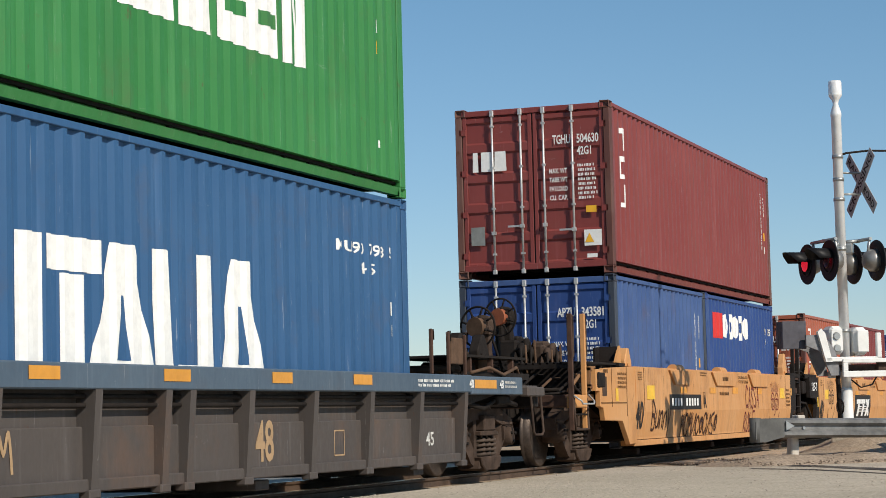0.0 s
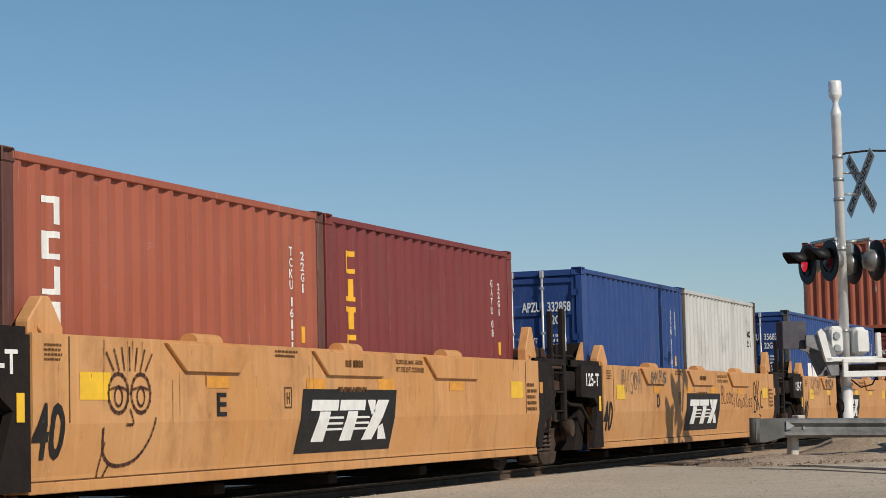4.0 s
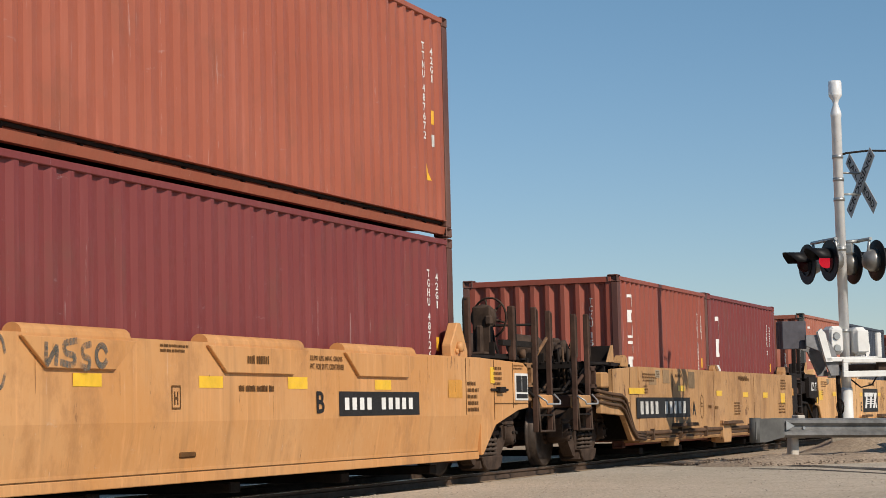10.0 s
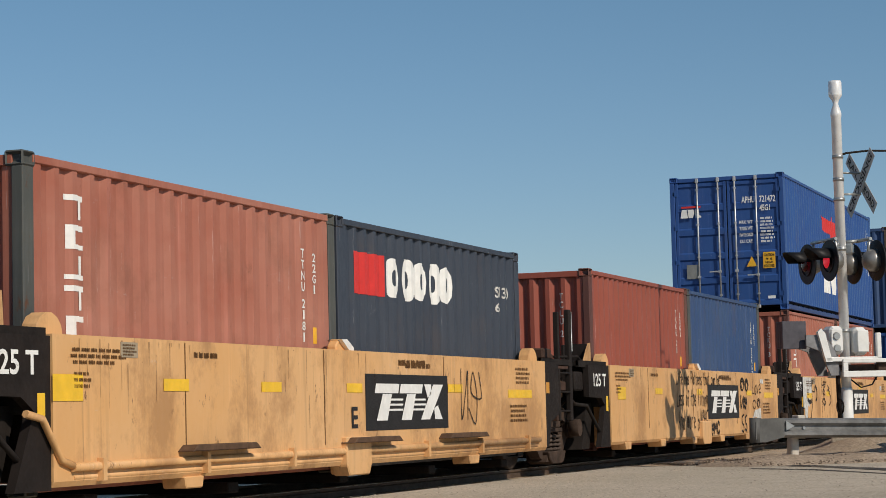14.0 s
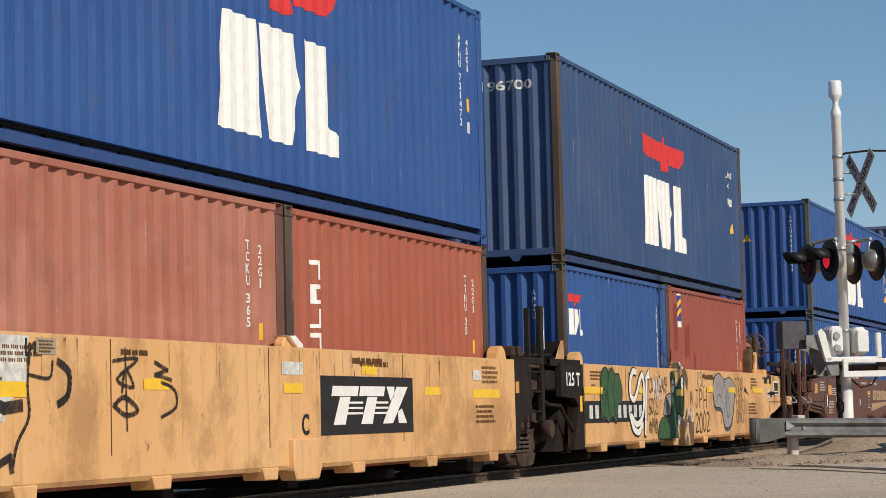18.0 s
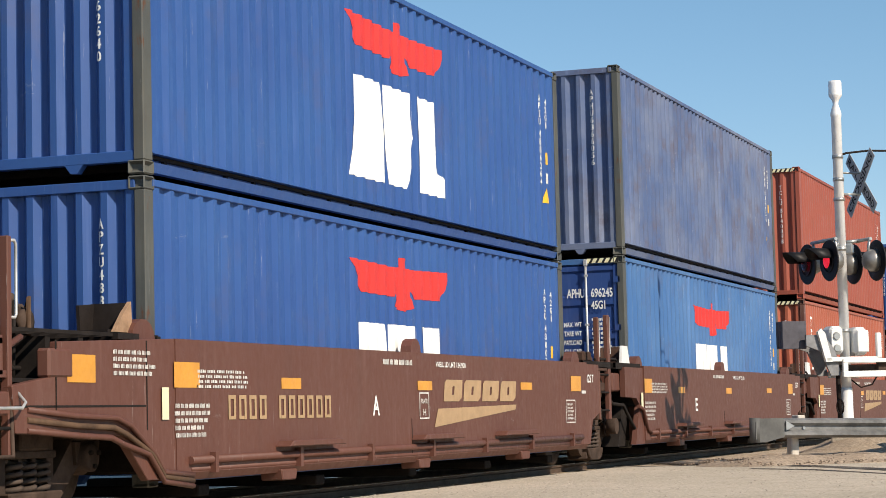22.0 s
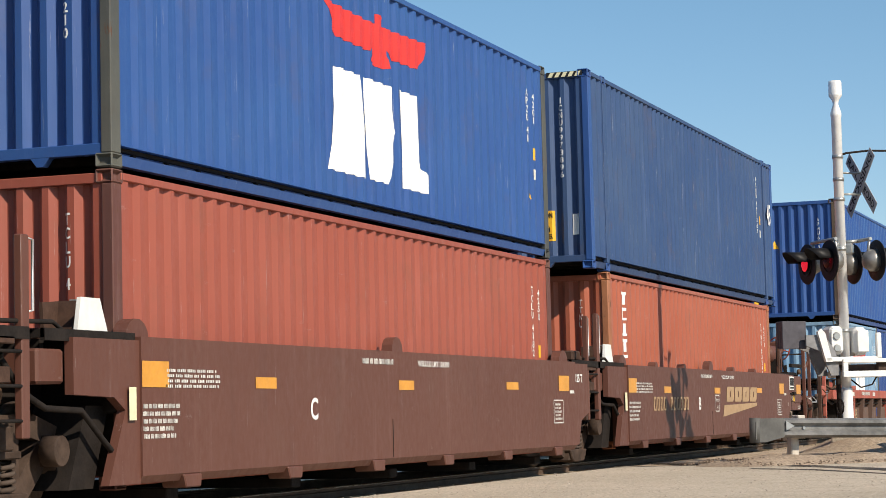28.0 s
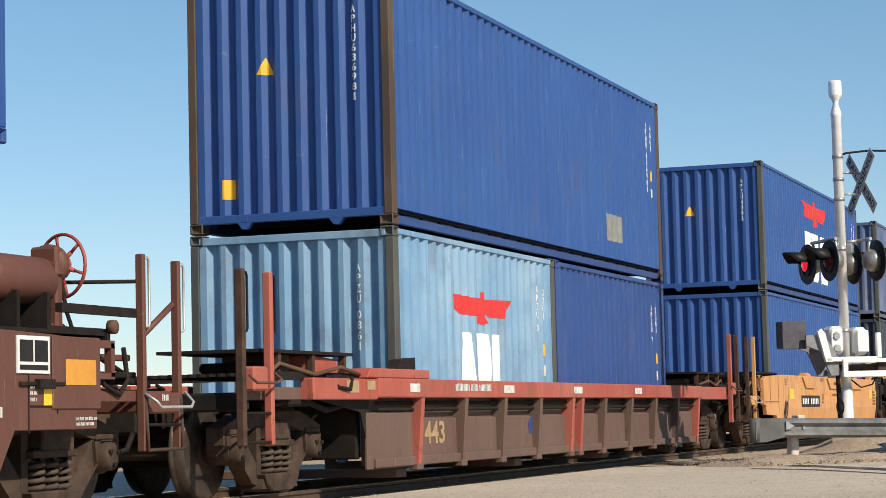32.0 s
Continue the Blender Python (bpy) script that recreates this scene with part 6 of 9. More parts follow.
mark(palB, FLAT, [BUBBLE], SPRAYGREY, "graffiti", "grey sprayed bubble letters", 0.0075)
mark(palB, FLAT, stroke(BUBBLE + BUBBLE[:1], 0.02) + stroke(curl([(8.62, 0.95), (8.86, 1.25), (8.9, 0.9), (8.75, 0.6)]), 0.016) + stroke(curl([(9.1, 1.05), (9.25, 0.7), (9.05, 0.6), (8.98, 0.9), (9.1, 1.05)]), 0.016) + stroke(curl([(8.2, 0.85), (8.4, 0.98), (8.55, 0.92)]), 0.016), SPRAYBLACK, "graffiti", "black outline", 0.0088)
mark(palB, FLAT, sprayed("JPH", 6.60, 0.76, 7.48, 1.06, 0.024, 0.05, 6) + sprayed("2002", 6.58, 0.38, 7.66, 0.69, 0.03, 0.05, 4), SPRAYBLACK, "graffiti", "black sprayed year", 0.0068)
mark(palB, FLAT, scribble(5.96, 0.40, 6.45, 0.80, 3, 0.016, 81) + scribble(3.79, 0.88, 4.39, 1.27, 4, 0.02, 82), WHITE, "graffiti", "white scrawl", 0.0092)
mark(palB, FLAT, scribble(3.53, 0.98, 4.7, 1.28, 6, 0.019, 91) + scribble(3.5, 0.66, 4.1, 0.96, 4, 0.019, 96) + scribble(3.5, 0.36, 4.05, 0.62, 3, 0.019, 95), SPRAYBLACK, "graffiti", "black sprayed scrawl", 0.0065)
mark(palB, FLAT, sprayed("SCRAP", 9.74, 0.95, 10.46, 1.28, 0.016, 0.06, 94) + sprayed("GANS!", 9.78, 0.50, 10.62, 0.92, 0.017, 0.06, 97) + sprayed("M", 6.22, 0.84, 6.44, 1.04, 0.018, 0.05, 3) + sprayed("RSC", 6.78, 1.10, 7.36, 1.34, 0.012, 0.2, 98), SPRAYBLACK, "graffiti", "thin black sprayed words", 0.0066)
mark(palB, FLAT, [[(10.48, 1.02), (10.62, 1.13), (10.72, 1.09), (10.78, 1.04), (11.0, 0.98), (10.72, 1.01), (10.62, 1.05)]], SPRAYBLACK, "graffiti", "black sprayed dart", 0.0066)
mark(palB, FLAT, sprayed("377", 5.16, 1.20, 5.46, 1.36, 0.014, 0.1, 8), SPRAYBLACK, "graffiti", "thin black sprayed number", 0.0100)
mark(palB, FLAT, stroke(curl([(5.00, 1.10), (5.07, 1.14), (5.14, 1.13)]), 0.016) + stroke(curl([(5.66, 1.20), (5.72, 1.16), (5.78, 1.14)]), 0.016), SPRAYBLACK, "graffiti", "black pupils in the ovals", 0.0115)
reflectors(palB, [(0.0, 0.98, 0.95, 1.07), (2.92, 0.99, 3.4, 1.09), (5.28, 0.96, 5.78, 1.06), (7.48, 1.02, 7.96, 1.12), (9.2, 1.02, 9.7, 1.11), (11.27, 1.02, 12.22, 1.12)], YELLOWTAPE, ([], lambda s: -HALF - 0.006))
for u in (-19.25, -3.82, 11.72, 26.90, 42.22, 57.60):
    truck(u)

# third car of five, oxide brown
brA = unit(63.75, "brown", "A", ("out", "in"))
mark(brA, FLAT, number_bars(0.8, 0.73, 3.15, 0.94), TAN, "lettering", "tan car-number bars", 0.006)
lettermark(brA, "A", 4.18, 0.74, 4.37, 0.94, WHITE)
slant_word(brA, 6.30, 0.88, 8.95, 1.12, 0.60)
brE = unit(79.05, "brown", "E")
lettermark(brE, "E", 3.27, 0.71, 3.43, 0.92, WHITE)
brD = unit(94.40, "brown", "D")
lettermark(brD, "D", 3.6, 0.71, 3.78, 0.92, WHITE)
slant_word(brD, 6.32, 0.88, 8.95, 1.12, 0.60)
brC = unit(109.75, "brown", "C")
lettermark(brC, "C", 3.3, 0.71, 3.48, 0.92, WHITE)
brB = unit(125.0, "brown", "B", ("in", "out"))
mark(brB, FLAT, number_bars(1.24, 0.73, 3.6, 0.94), TAN, "lettering", "tan car-number bars", 0.006)
lettermark(brB, "B", 4.29, 0.73, 4.43, 0.94, WHITE)
slant_word(brB, 6.42, 0.86, 9.10, 1.12, 0.60)
for c in (brA, brD, brB):
    mark(c, FLAT, stroke([(5.55, 0.70), (5.55, 0.97), (5.83, 0.97), (5.83, 0.70), (5.55, 0.70)], 0.016) + letters("H", 5.64, 0.73, 5.74, 0.80) + letters("PLATE", 5.59, 0.86, 5.79, 0.91), OFFWHITE, "lettering", "", 0.005)
for u in (62.05, 77.40, 92.75, 108.1, 123.4, 138.75):
    truck(u)


# ------------------------------------------------------------------ single cars with ribbed sides
def ribbed_car(u, sill, web, label, well=14.63, top=1.18, ribs=None, posts=(True, True)):
    """A single well car: deep top sill, hanging ribs before a recessed web, bottom chord."""
    car = thing("well_car", label, "rail car", "well cars of the train")
    first = 1.27 if ribs else 0.12
    xs = [first + k * 1.45 for k in range(4 if ribs else 5)] + [well / 2 - 0.22, well / 2 + 0.22] + [well - 0.12 - k * 1.45 for k in range(5)]
    for sy in (-1, 1):
        f = lambda a, b: (min(sy * a, sy * b), max(sy * a, sy * b))
        part("top_sill", B(-0.05, well + 0.05, *f(1.30, HALF), top - 0.20, top, bev=0.012), sill, car)
        part("web", B(0.0, well, *f(1.28, 1.33), 0.22, top - 0.18), web, car)
        part("chord", B(0.05, well - 0.05, *f(1.29, 1.43), 0.20, 0.30, bev=0.01), web, car)
        part("lower_panel", B(0.2, well - 0.2, *f(1.325, 1.38), 0.28, 0.70, bev=0.01), web, car)
        part("end_panel", B(-0.11, first - 0.06 if ribs else 0.35, *f(1.36, 1.395), 0.19, 0.77, bev=0.008), web, car)
        for x in xs:
            part("rib", P([(sy * 1.33, 0.22), (sy * 1.45, 0.22), (sy * 1.505, top - 0.18), (sy * 1.33, top - 0.18)][::sy], x - 0.055, x + 0.055, "x"), ribs if ribs and (x in xs[4:6] or x == xs[0] or x == xs[-5]) else web, car)
            part("rib_foot", B(x - 0.09, x + 0.09, *f(1.36, 1.46), 0.15, 0.22, bev=0.01), web, car)
        for z in (top - 0.32, top - 0.25):
            part("rod", T([(0.15, sy * 1.40, z), (well - 0.15, sy * 1.40, z)], 0.02, 6), DARKSTEEL, car)
    for k in range(4):
        part("floor_beam", B(1.0 + k * (well - 2.3) / 3, 1.3 + k * (well - 2.3) / 3, -1.28, 1.28, 0.08, 0.175, bev=0.01), web, car)
    for side in (-1, 1):
        q = (lambda x: -x) if side < 0 else (lambda x: well + x)
        sp = lambda a, b: sorted((q(a), q(b)))
        for sy in (-1, 1):
            f = lambda a, b: (min(sy * a, sy * b), max(sy * a, sy * b))
            part("end_sill", B(*sp(0.05, 1.72 if side < 0 else 2.0), *f(1.36, 1.50), top - 0.22, top - 0.01, bev=0.01), sill, car)
            part("sill_gusset", P([(q(0.0), top - 0.22), (q(1.3), top - 0.22), (q(0.25), top - 0.34), (q(0.0), 0.30)], *f(1.36, 1.38)), BLACKSTEEL, car)
            part("outrigger", B(*sp(1.6, 3.05), *f(1.30, 1.37), top - 0.22, top - 0.10, bev=0.01), web, car)
        part("draft_sill", boxes((*sp(-0.1, 3.1), -0.35, 0.35, 0.62, 0.98), (*sp(0.0, 0.12), -1.28, 1.28, 0.3, 1.0), (*sp(2.85, 3.1), -1.36, 1.36, 0.80, 0.97), bev=0.02), DARKSTEEL, car)
        part("body_bolster", B(*sp(1.45, 1.95), -1.36, 1.36, 0.84, 0.96, bev=0.02), DARKSTEEL, car)
        walkway(car, boxes(*[(*sp(0.1, 2.6), y, y + 0.03, top + 0.005, top + 0.035) for y in np.arange(-1.35, 1.35, 0.10)], (*sp(0.1, 2.6), -1.40, -1.36, top - 0.035, top + 0.045)))
        part("coupler", boxes((*sp(3.1, 3.35), -0.10, 0.10, 0.74, 0.92), (*sp(3.3, 3.55), -0.17, 0.15, 0.68, 0.98), bev=0.03), TRUCKSTEEL, car)
        part("air_hose", T([(q(3.0), -0.3, 0.72), (q(3.2), -0.3, 0.48), (q(3.4), -0.22, 0.44), (q(3.55), -0.15, 0.60)], 0.028, 6), BLACKSTEEL, car)
        if posts[0 if side < 0 else 1]:
            for x, m in ((2.60, sill), (3.20, POSTSTEEL)):
                p = part("ladder_post", B(q(x) - 0.035, q(x) + 0.035, -1.48, -1.40, 0.49, 2.06, bev=0.01), m, car)
                grab(p, q(x) + 0.03, 2.03, -1.45, 0.52, 0.10, DARKSTEEL)
            rungs(car, q(2.6), q(3.2), (0.52, 0.78), -1.46)
            part("step_box", B(*sp(2.68, 2.98), -1.47, -1.34, 0.98, 1.20, bev=0.02), sill, car)
            part("grab_iron", T([(q(3.16), -1.50, 1.12), (q(3.1), -1.55, 1.05), (q(2.68), -1.55, 1.05), (q(2.56), -1.55, 1.08), (q(2.56), -1.48, 1.14)], 0.013, 6), PIPERUST, car)
        else:
            part("stirrup", T([(q(2.45), -1.46, 0.96), (q(2.45), -1.49, 0.50), (q(2.50), -1.49, 0.46), (q(2.80), -1.49, 0.46), (q(2.86), -1.49, 0.50), (q(2.86), -1.46, 0.96)], 0.017, 6), TRUCKSTEEL, car, "bent-bar stirrup step")
            part("stirrup_plate", B(*sp(2.30, 3.0), -1.48, -1.36, 0.94, 1.06, bev=0.015), web, car)
            for k, x in enumerate((-1.1, -0.54, 0.02)):
                p = part("frame_post", B(q(x) - 0.02, q(x) + 0.02, -1.46, -1.42, top, 1.68 - 0.02 * k, bev=0.008), POSTSTEEL, car)
                part("grab_iron", T([(q(x), -1.44, 1.66), (q(x) + 0.07, -1.44, 1.67), (q(x) + 0.08, -1.44, 1.56)], 0.012, 6), BLACKSTEEL, p)
            part("frame_panel", B(*sp(-0.46, -0.06), -1.45, -1.42, 1.30, 1.60, bev=0.01), PIPERUST, car)
        part("pipe", T([(q(0.2), -1.30, 0.88), (q(1.0), -1.32, 0.80), (q(1.6), -1.30, 0.92), (q(2.4), -1.28, 0.84)], 0.03, 6), DARKSTEEL, car)
        part("pipe", T([(q(0.3), -1.40, top + 0.03), (q(0.9), -1.44, top + 0.10), (q(1.5), -1.42, top + 0.02), (q(2.2), -1.36, top + 0.12), (q(2.6), -1.3, top - 0.1)], 0.022, 6), PIPERUST, car)
        for k in range(4):
            part("brake_gear", B(*sp(0.45 + 0.5 * k, 0.75 + 0.5 * k), -1.15, -0.55, top + 0.04, top + 0.14 + 0.05 * (k % 3), bev=0.03), DARKSTEEL if k % 2 else PIPERUST, car)
        part("gear_shelf", B(*sp(0.35, 2.6), -1.36, -0.3, top + 0.22, top + 0.25), DARKSTEEL, car)
        for x in (0.5, 1.3, 2.1):
            part("shelf_leg", B(*sp(x, x + 0.06), -1.34, -1.28, top, top + 0.22), POSTSTEEL, car)
        truck(u + q(1.72))
    place(car, u, 0.0)
    return car


SILLFACE = ([], lambda s: -HALF)
WEBFACE = ([], lambda s: -1.38)
grey = ribbed_car(-122.0, BLUESILL, GREYCAR, "grey ribbed single well car with blue-grey top sill", posts=(True, False))
reflectors(grey, [(5.0, 1.05, 5.45, 1.15), (7.12, 1.05, 7.6, 1.15), (9.25, 1.05, 9.7, 1.15), (11.2, 1.05, 11.7, 1.15)], AMBER, SILLFACE)
mark(grey, ([], lambda s: -1.50), rect(14.95, 1.03, 15.75, 1.13), AMBER, "reflector", "amber reflective panel", 0.004)
mark(grey, ([], lambda s: -1.50), letters("40", 14.72, 1.03, 14.88, 1.13) + letters("48", 15.83, 1.03, 15.98, 1.13) + bars(13.0, 1.03, 14.3, 1.13, 2, 5, 3), WHITE, "lettering", "", 0.017)
mark(grey, ([], lambda s: -1.50), bars(16.05, 1.03, 16.55, 1.13, 2, 7, 2), OFFWHITE, "lettering", "", 0.006)
mark(grey, WEBFACE, letters("48", 9.15, 0.34, 9.55, 0.72), TAN, "lettering", "tan numerals", 0.004)
mark(grey, WEBFACE, scribble(3.95, 0.34, 5.05, 0.74, 3, 0.035, 5), TAN, "graffiti", "tan sprayed scrawl", 0.005)
mark(grey, WEBFACE, stroke([(11.0, 0.36), (11.0, 0.60), (11.25, 0.60), (11.25, 0.36), (11.0, 0.36)], 0.014), TAN, "lettering", "", 0.004)
mark(grey, WEBFACE, letters("45", 13.6, 0.40, 13.85, 0.55), OFFWHITE, "lettering", "", 0.004)
hand_wheel(grey, 16.62, DARKSTEEL, 8, 0.25, -1.0, 1.80, False, 0.12, TRUCKSTEEL, PIPERUST)
for x in (14.9, 15.7):
    lug(grey, x, DARKSTEEL, 0.30, 0.42, -1.25)
red = ribbed_car(144.40, REDCAR, RIBBROWN, "faded red ribbed single well car with rusty brown sides", top=1.12, ribs=REDCAR)
reflectors(red, [(1.0, 0.98, 1.3, 1.07), (4.2, 0.98, 4.6, 1.07), (7.2, 0.98, 7.6, 1.07), (10.4, 0.98, 10.8, 1.07)], OFFWHITE, SILLFACE)
mark(red, WEBFACE, letters("443", 1.76, 0.42, 2.42, 0.67), TAN, "lettering", "tan numerals", 0.004)
mark(red, WEBFACE, [[(5.6, 0.48), (5.95, 0.48), (5.95, 0.70), (5.75, 0.73), (5.55, 0.62)]], plain("blue_spray_paint", (0.03, 0.06, 0.22), 0.6), "graffiti", "blue sprayed blot", 0.005)
mark(red, SILLFACE, bars(2.4, 0.98, 4.0, 1.07, 1, 5, 8), OFFWHITE, "lettering", "", 0.004)
part("box_lid", P([(-0.34, 1.12), (1.50, 1.12), (1.50, 1.22), (-0.22, 1.22)], -1.50, -1.1, "y", bev=0.012), REDCAR, red)
part("box_lid", P([(-1.35, 1.12), (-0.62, 1.12), (-0.62, 1.30), (-1.35, 1.34)], -1.30, -0.8, "y", bev=0.012), REDCAR, red)
part("corner_guide", P([(0.92, 1.22), (1.46, 1.22), (1.46, 1.36), (1.0, 1.33)], -1.35, -1.22), BLACKSTEEL, red)
part("hanging_hose", T([(-1.2, -1.40, 1.14), (-1.1, -1.50, 1.02), (-0.85, -1.52, 1.0), (-0.75, -1.50, 1.12)], 0.022, 6), BLACKSTEEL, red)
mark(red, ([], lambda s: -1.503), rect(-0.75, 0.97, -0.42, 1.09) + rect(-0.20, 1.0, 0.02, 1.09), TAN, "paint_patch", "faded tan patch", 0.004)

# details at the coupler ends
OCHRE = plain("chipped_tan_guide", (0.36, 0.22, 0.13), 0.65, vary=0.35, scale=9)
ORANGEGEAR = plain("orange_brown_brake_gear", (0.30, 0.085, 0.035), 0.7)
FACE = ([], lambda s: -1.507)


def data_board(car, x0, z0, x1, z1):
    b = part("data_board", B(x0, x1, -1.518, -1.504, z0, z1), WHITEPAINT, car, "white framed data board")
    m, f = (x0 + x1) / 2, z0 + (z1 - z0) * 0.27
    part("board_face", boxes((x0 + 0.03, m - 0.012, -1.522, -1.516, f + 0.012, z1 - 0.03), (m + 0.012, x1 - 0.03, -1.522, -1.516, f + 0.012, z1 - 0.03), (x0 + 0.03, x1 - 0.03, -1.522, -1.516, z0 + 0.025, f - 0.012)), BLACKPAINT, b)


hand_wheel(carA, -2.05, DARKSTEEL, 8, 0.26, -0.15, 2.08, False, 0.12, DARKSTEEL, ORANGEGEAR)
brake_valve(carA, -1.9, -0.25, 1.66, DARKSTEEL)
brake_valve(carA, -1.3, -0.45, 1.60, TRUCKSTEEL)
part("dark_hatch", B(-1.88, -1.66, -1.512, -1.503, 0.95, 1.22), TRUCKSTEEL, carA)
part("hatch_frame", boxes((-2.20, -2.12, -1.50, -1.42, 1.02, 1.32), (-2.12, -1.98, -1.50, -1.42, 1.27, 1.32), (-2.12, -1.98, -1.50, -1.42, 1.02, 1.07)), YTTX, carA)
mark(carA, FACE, bars(-1.15, 1.05, -0.55, 1.30, 4, 3, 2) + bars(-1.9, 1.26, -1.6, 1.32, 1, 5, 2), STENCIL, "lettering", "", 0.003)
mark(carA, FACE, rect(-1.26, 0.88, -1.12, 1.06), YELLOWTAPE, "placard", "worn yellow placard", 0.003)
hand_wheel(carB, WELL + 1.72, TRUCKSTEEL, 6, 0.25, -1.0, 1.93)
p = part("ladder_post", B(WELL + 1.52, WELL + 1.60, -1.46, -1.38, 1.38, 2.05, bev=0.01), POSTSTEEL, carB)
grab(p, WELL + 1.59, 2.02, -1.43, 0.6, 0.11, DARKSTEEL)
lug(carB, WELL - 0.37, YTTX, 0.40, 0.56)
part("pin_boss", lathe(bmesh.new(), [(0.02, -1.47), (0.06, -1.46), (0.06, -1.40)], 12, "y", (WELL - 0.42, 0, 1.50)), YTTX, carB)
data_board(carB, WELL + 1.36, 0.89, WELL + 1.86, 1.22)
mark(carB, FACE, bars(WELL + 0.62, 1.06, WELL + 0.98, 1.30, 4, 5, 2) + bars(WELL + 1.38, 1.26, WELL + 1.85, 1.33, 2, 6, 2) + bars(WELL + 1.36, 0.83, WELL + 1.6, 0.86, 1, 2, 2), STENCIL, "lettering", "", 0.003)
air_tank(palA, -3.0 + 0.45, TRUCKSTEEL, -0.55, 1.66, 0.16, 0.8)
brake_valve(palA, -1.95, -0.75, 1.62, TRUCKSTEEL)
air_tank(carB, WELL + 0.72, OLDFRAME, -0.75, 1.66, 0.20, 0.7)
air_tank(carB, WELL + 2.55, TRUCKSTEEL, -0.35, 1.62, 0.19, 0.9)
hand_wheel(palB, WELL + 1.54, plain("rusty_brake_gear", (0.22, 0.10, 0.055), 0.75), 8, 0.25, -1.0, 1.95, True, 0.06, PIPERUST)
part("guide_tower", P([(WELL - 0.31, 1.38), (WELL + 0.03, 1.38), (WELL + 0.03, 1.80), (WELL - 0.03, 1.85), (WELL - 0.17, 1.86), (WELL - 0.27, 1.80), (WELL - 0.31, 1.66)], -1.36, -1.12, "y", bev=0.02), PIPERUST, palB, "rusty rounded guide tower")
part("guide_arm", P([(WELL - 0.30, 1.37), (WELL - 0.06, 1.37), (WELL - 0.02, 1.44), (WELL - 0.04, 1.76), (WELL - 0.12, 1.80), (WELL - 0.18, 1.74), (WELL - 0.14, 1.60), (WELL - 0.20, 1.48), (WELL - 0.32, 1.44)], -1.42, -1.365, "y", bev=0.012), YTTX2, palB, "pale yellow guide arm")
part("latch_block", B(WELL - 0.09, WELL + 0.14, -1.56, -1.40, 1.31, 1.46, bev=0.015), YTTX2, palB)
part("valve_box", B(WELL - 0.07, WELL + 0.15, -1.38, -1.20, 1.45, 1.66, bev=0.015), YTTX3, palB)
part("gear_housing", P([(WELL + 0.38, 1.45), (WELL + 0.52, 1.45), (WELL + 0.58, 1.55), (WELL + 0.78, 1.55), (WELL + 0.84, 1.45), (WELL + 0.90, 1.45), (WELL + 0.90, 1.90), (WELL + 0.38, 1.92)], -1.20, -0.95, "y", bev=0.015), TRUCKSTEEL, palB)
part("brake_drum", lathe(bmesh.new(), [(0.05, WELL + 1.20), (0.15, WELL + 1.21), (0.18, WELL + 1.25), (0.18, WELL + 1.48), (0.15, WELL + 1.53), (0.05, WELL + 1.54)], 22, "x", (0, -0.86, 1.86)), plain("pink_rust_casting", (0.30, 0.135, 0.085), 0.8, vary=0.35), palB, "pinkish rust brake drum")
data_board(palB, WELL + 1.02, 0.98, WELL + 1.44, 1.25)
mark(palB, FACE, rect(WELL + 0.28, 1.20, WELL + 0.96, 1.36), BLACKPAINT, "paint_patch", "black stencil patch", 0.003)
mark(palB, FACE, rect(WELL + 0.55, 0.93, WELL + 0.78, 1.16), OFFWHITE, "decal", "pale notice", 0.003)
brake_valve(brA, -1.95, -0.9, 1.58, TRUCKSTEEL)
air_tank(brB, WELL + 1.25, BROWN, -0.95, 1.83, 0.19, 0.85)
hand_wheel(brB, WELL + 1.72, plain("red_brake_wheel", (0.34, 0.07, 0.05), 0.55), 6, 0.25, -1.0, 1.96, True, 0.09, BROWN)
data_board(brB, WELL + 0.39, 1.09, WELL + 0.84, 1.36)
part("cover_plate", B(WELL + 0.88, WELL + 1.60, -1.52, -1.504, 0.83, 1.37, bev=0.008), BROWN, brB)
mark(brB, ([], lambda s: -1.52), rect(WELL + 0.94, 1.01, WELL + 1.40, 1.20), AMBER, "reflector", "amber reflective panel", 0.004)
mark(brB, FACE, rect(WELL + 0.64, 0.86, WELL + 0.82, 1.05), YELLOWTAPE, "placard", "worn yellow placard", 0.004)
mark(brB, FACE, bars(WELL + 0.45, 0.88, WELL + 0.58, 1.02, 3, 6, 1) + bars(WELL + 1.1, 0.70, WELL + 1.45, 0.78, 2, 6, 2) + bars(WELL + 0.04, 0.76, WELL + 0.14, 0.84, 1, 6, 2), OFFWHITE, "lettering", "", 0.004)
mark(brB, ([], lambda s: -1.502), bars(WELL + 2.52, 0.88, WELL + 2.68, 0.94, 1, 4, 2), OFFWHITE, "lettering", "", 0.004)
mark(brA, FACE, rect(-1.95, 1.03, -1.52, 1.24), AMBER, "reflector", "amber reflective panel", 0.004)
mark(brA, FACE, bars(-1.25, 1.08, -0.5, 1.30, 4, 9, 2), OFFWHITE, "lettering", "", 0.004)
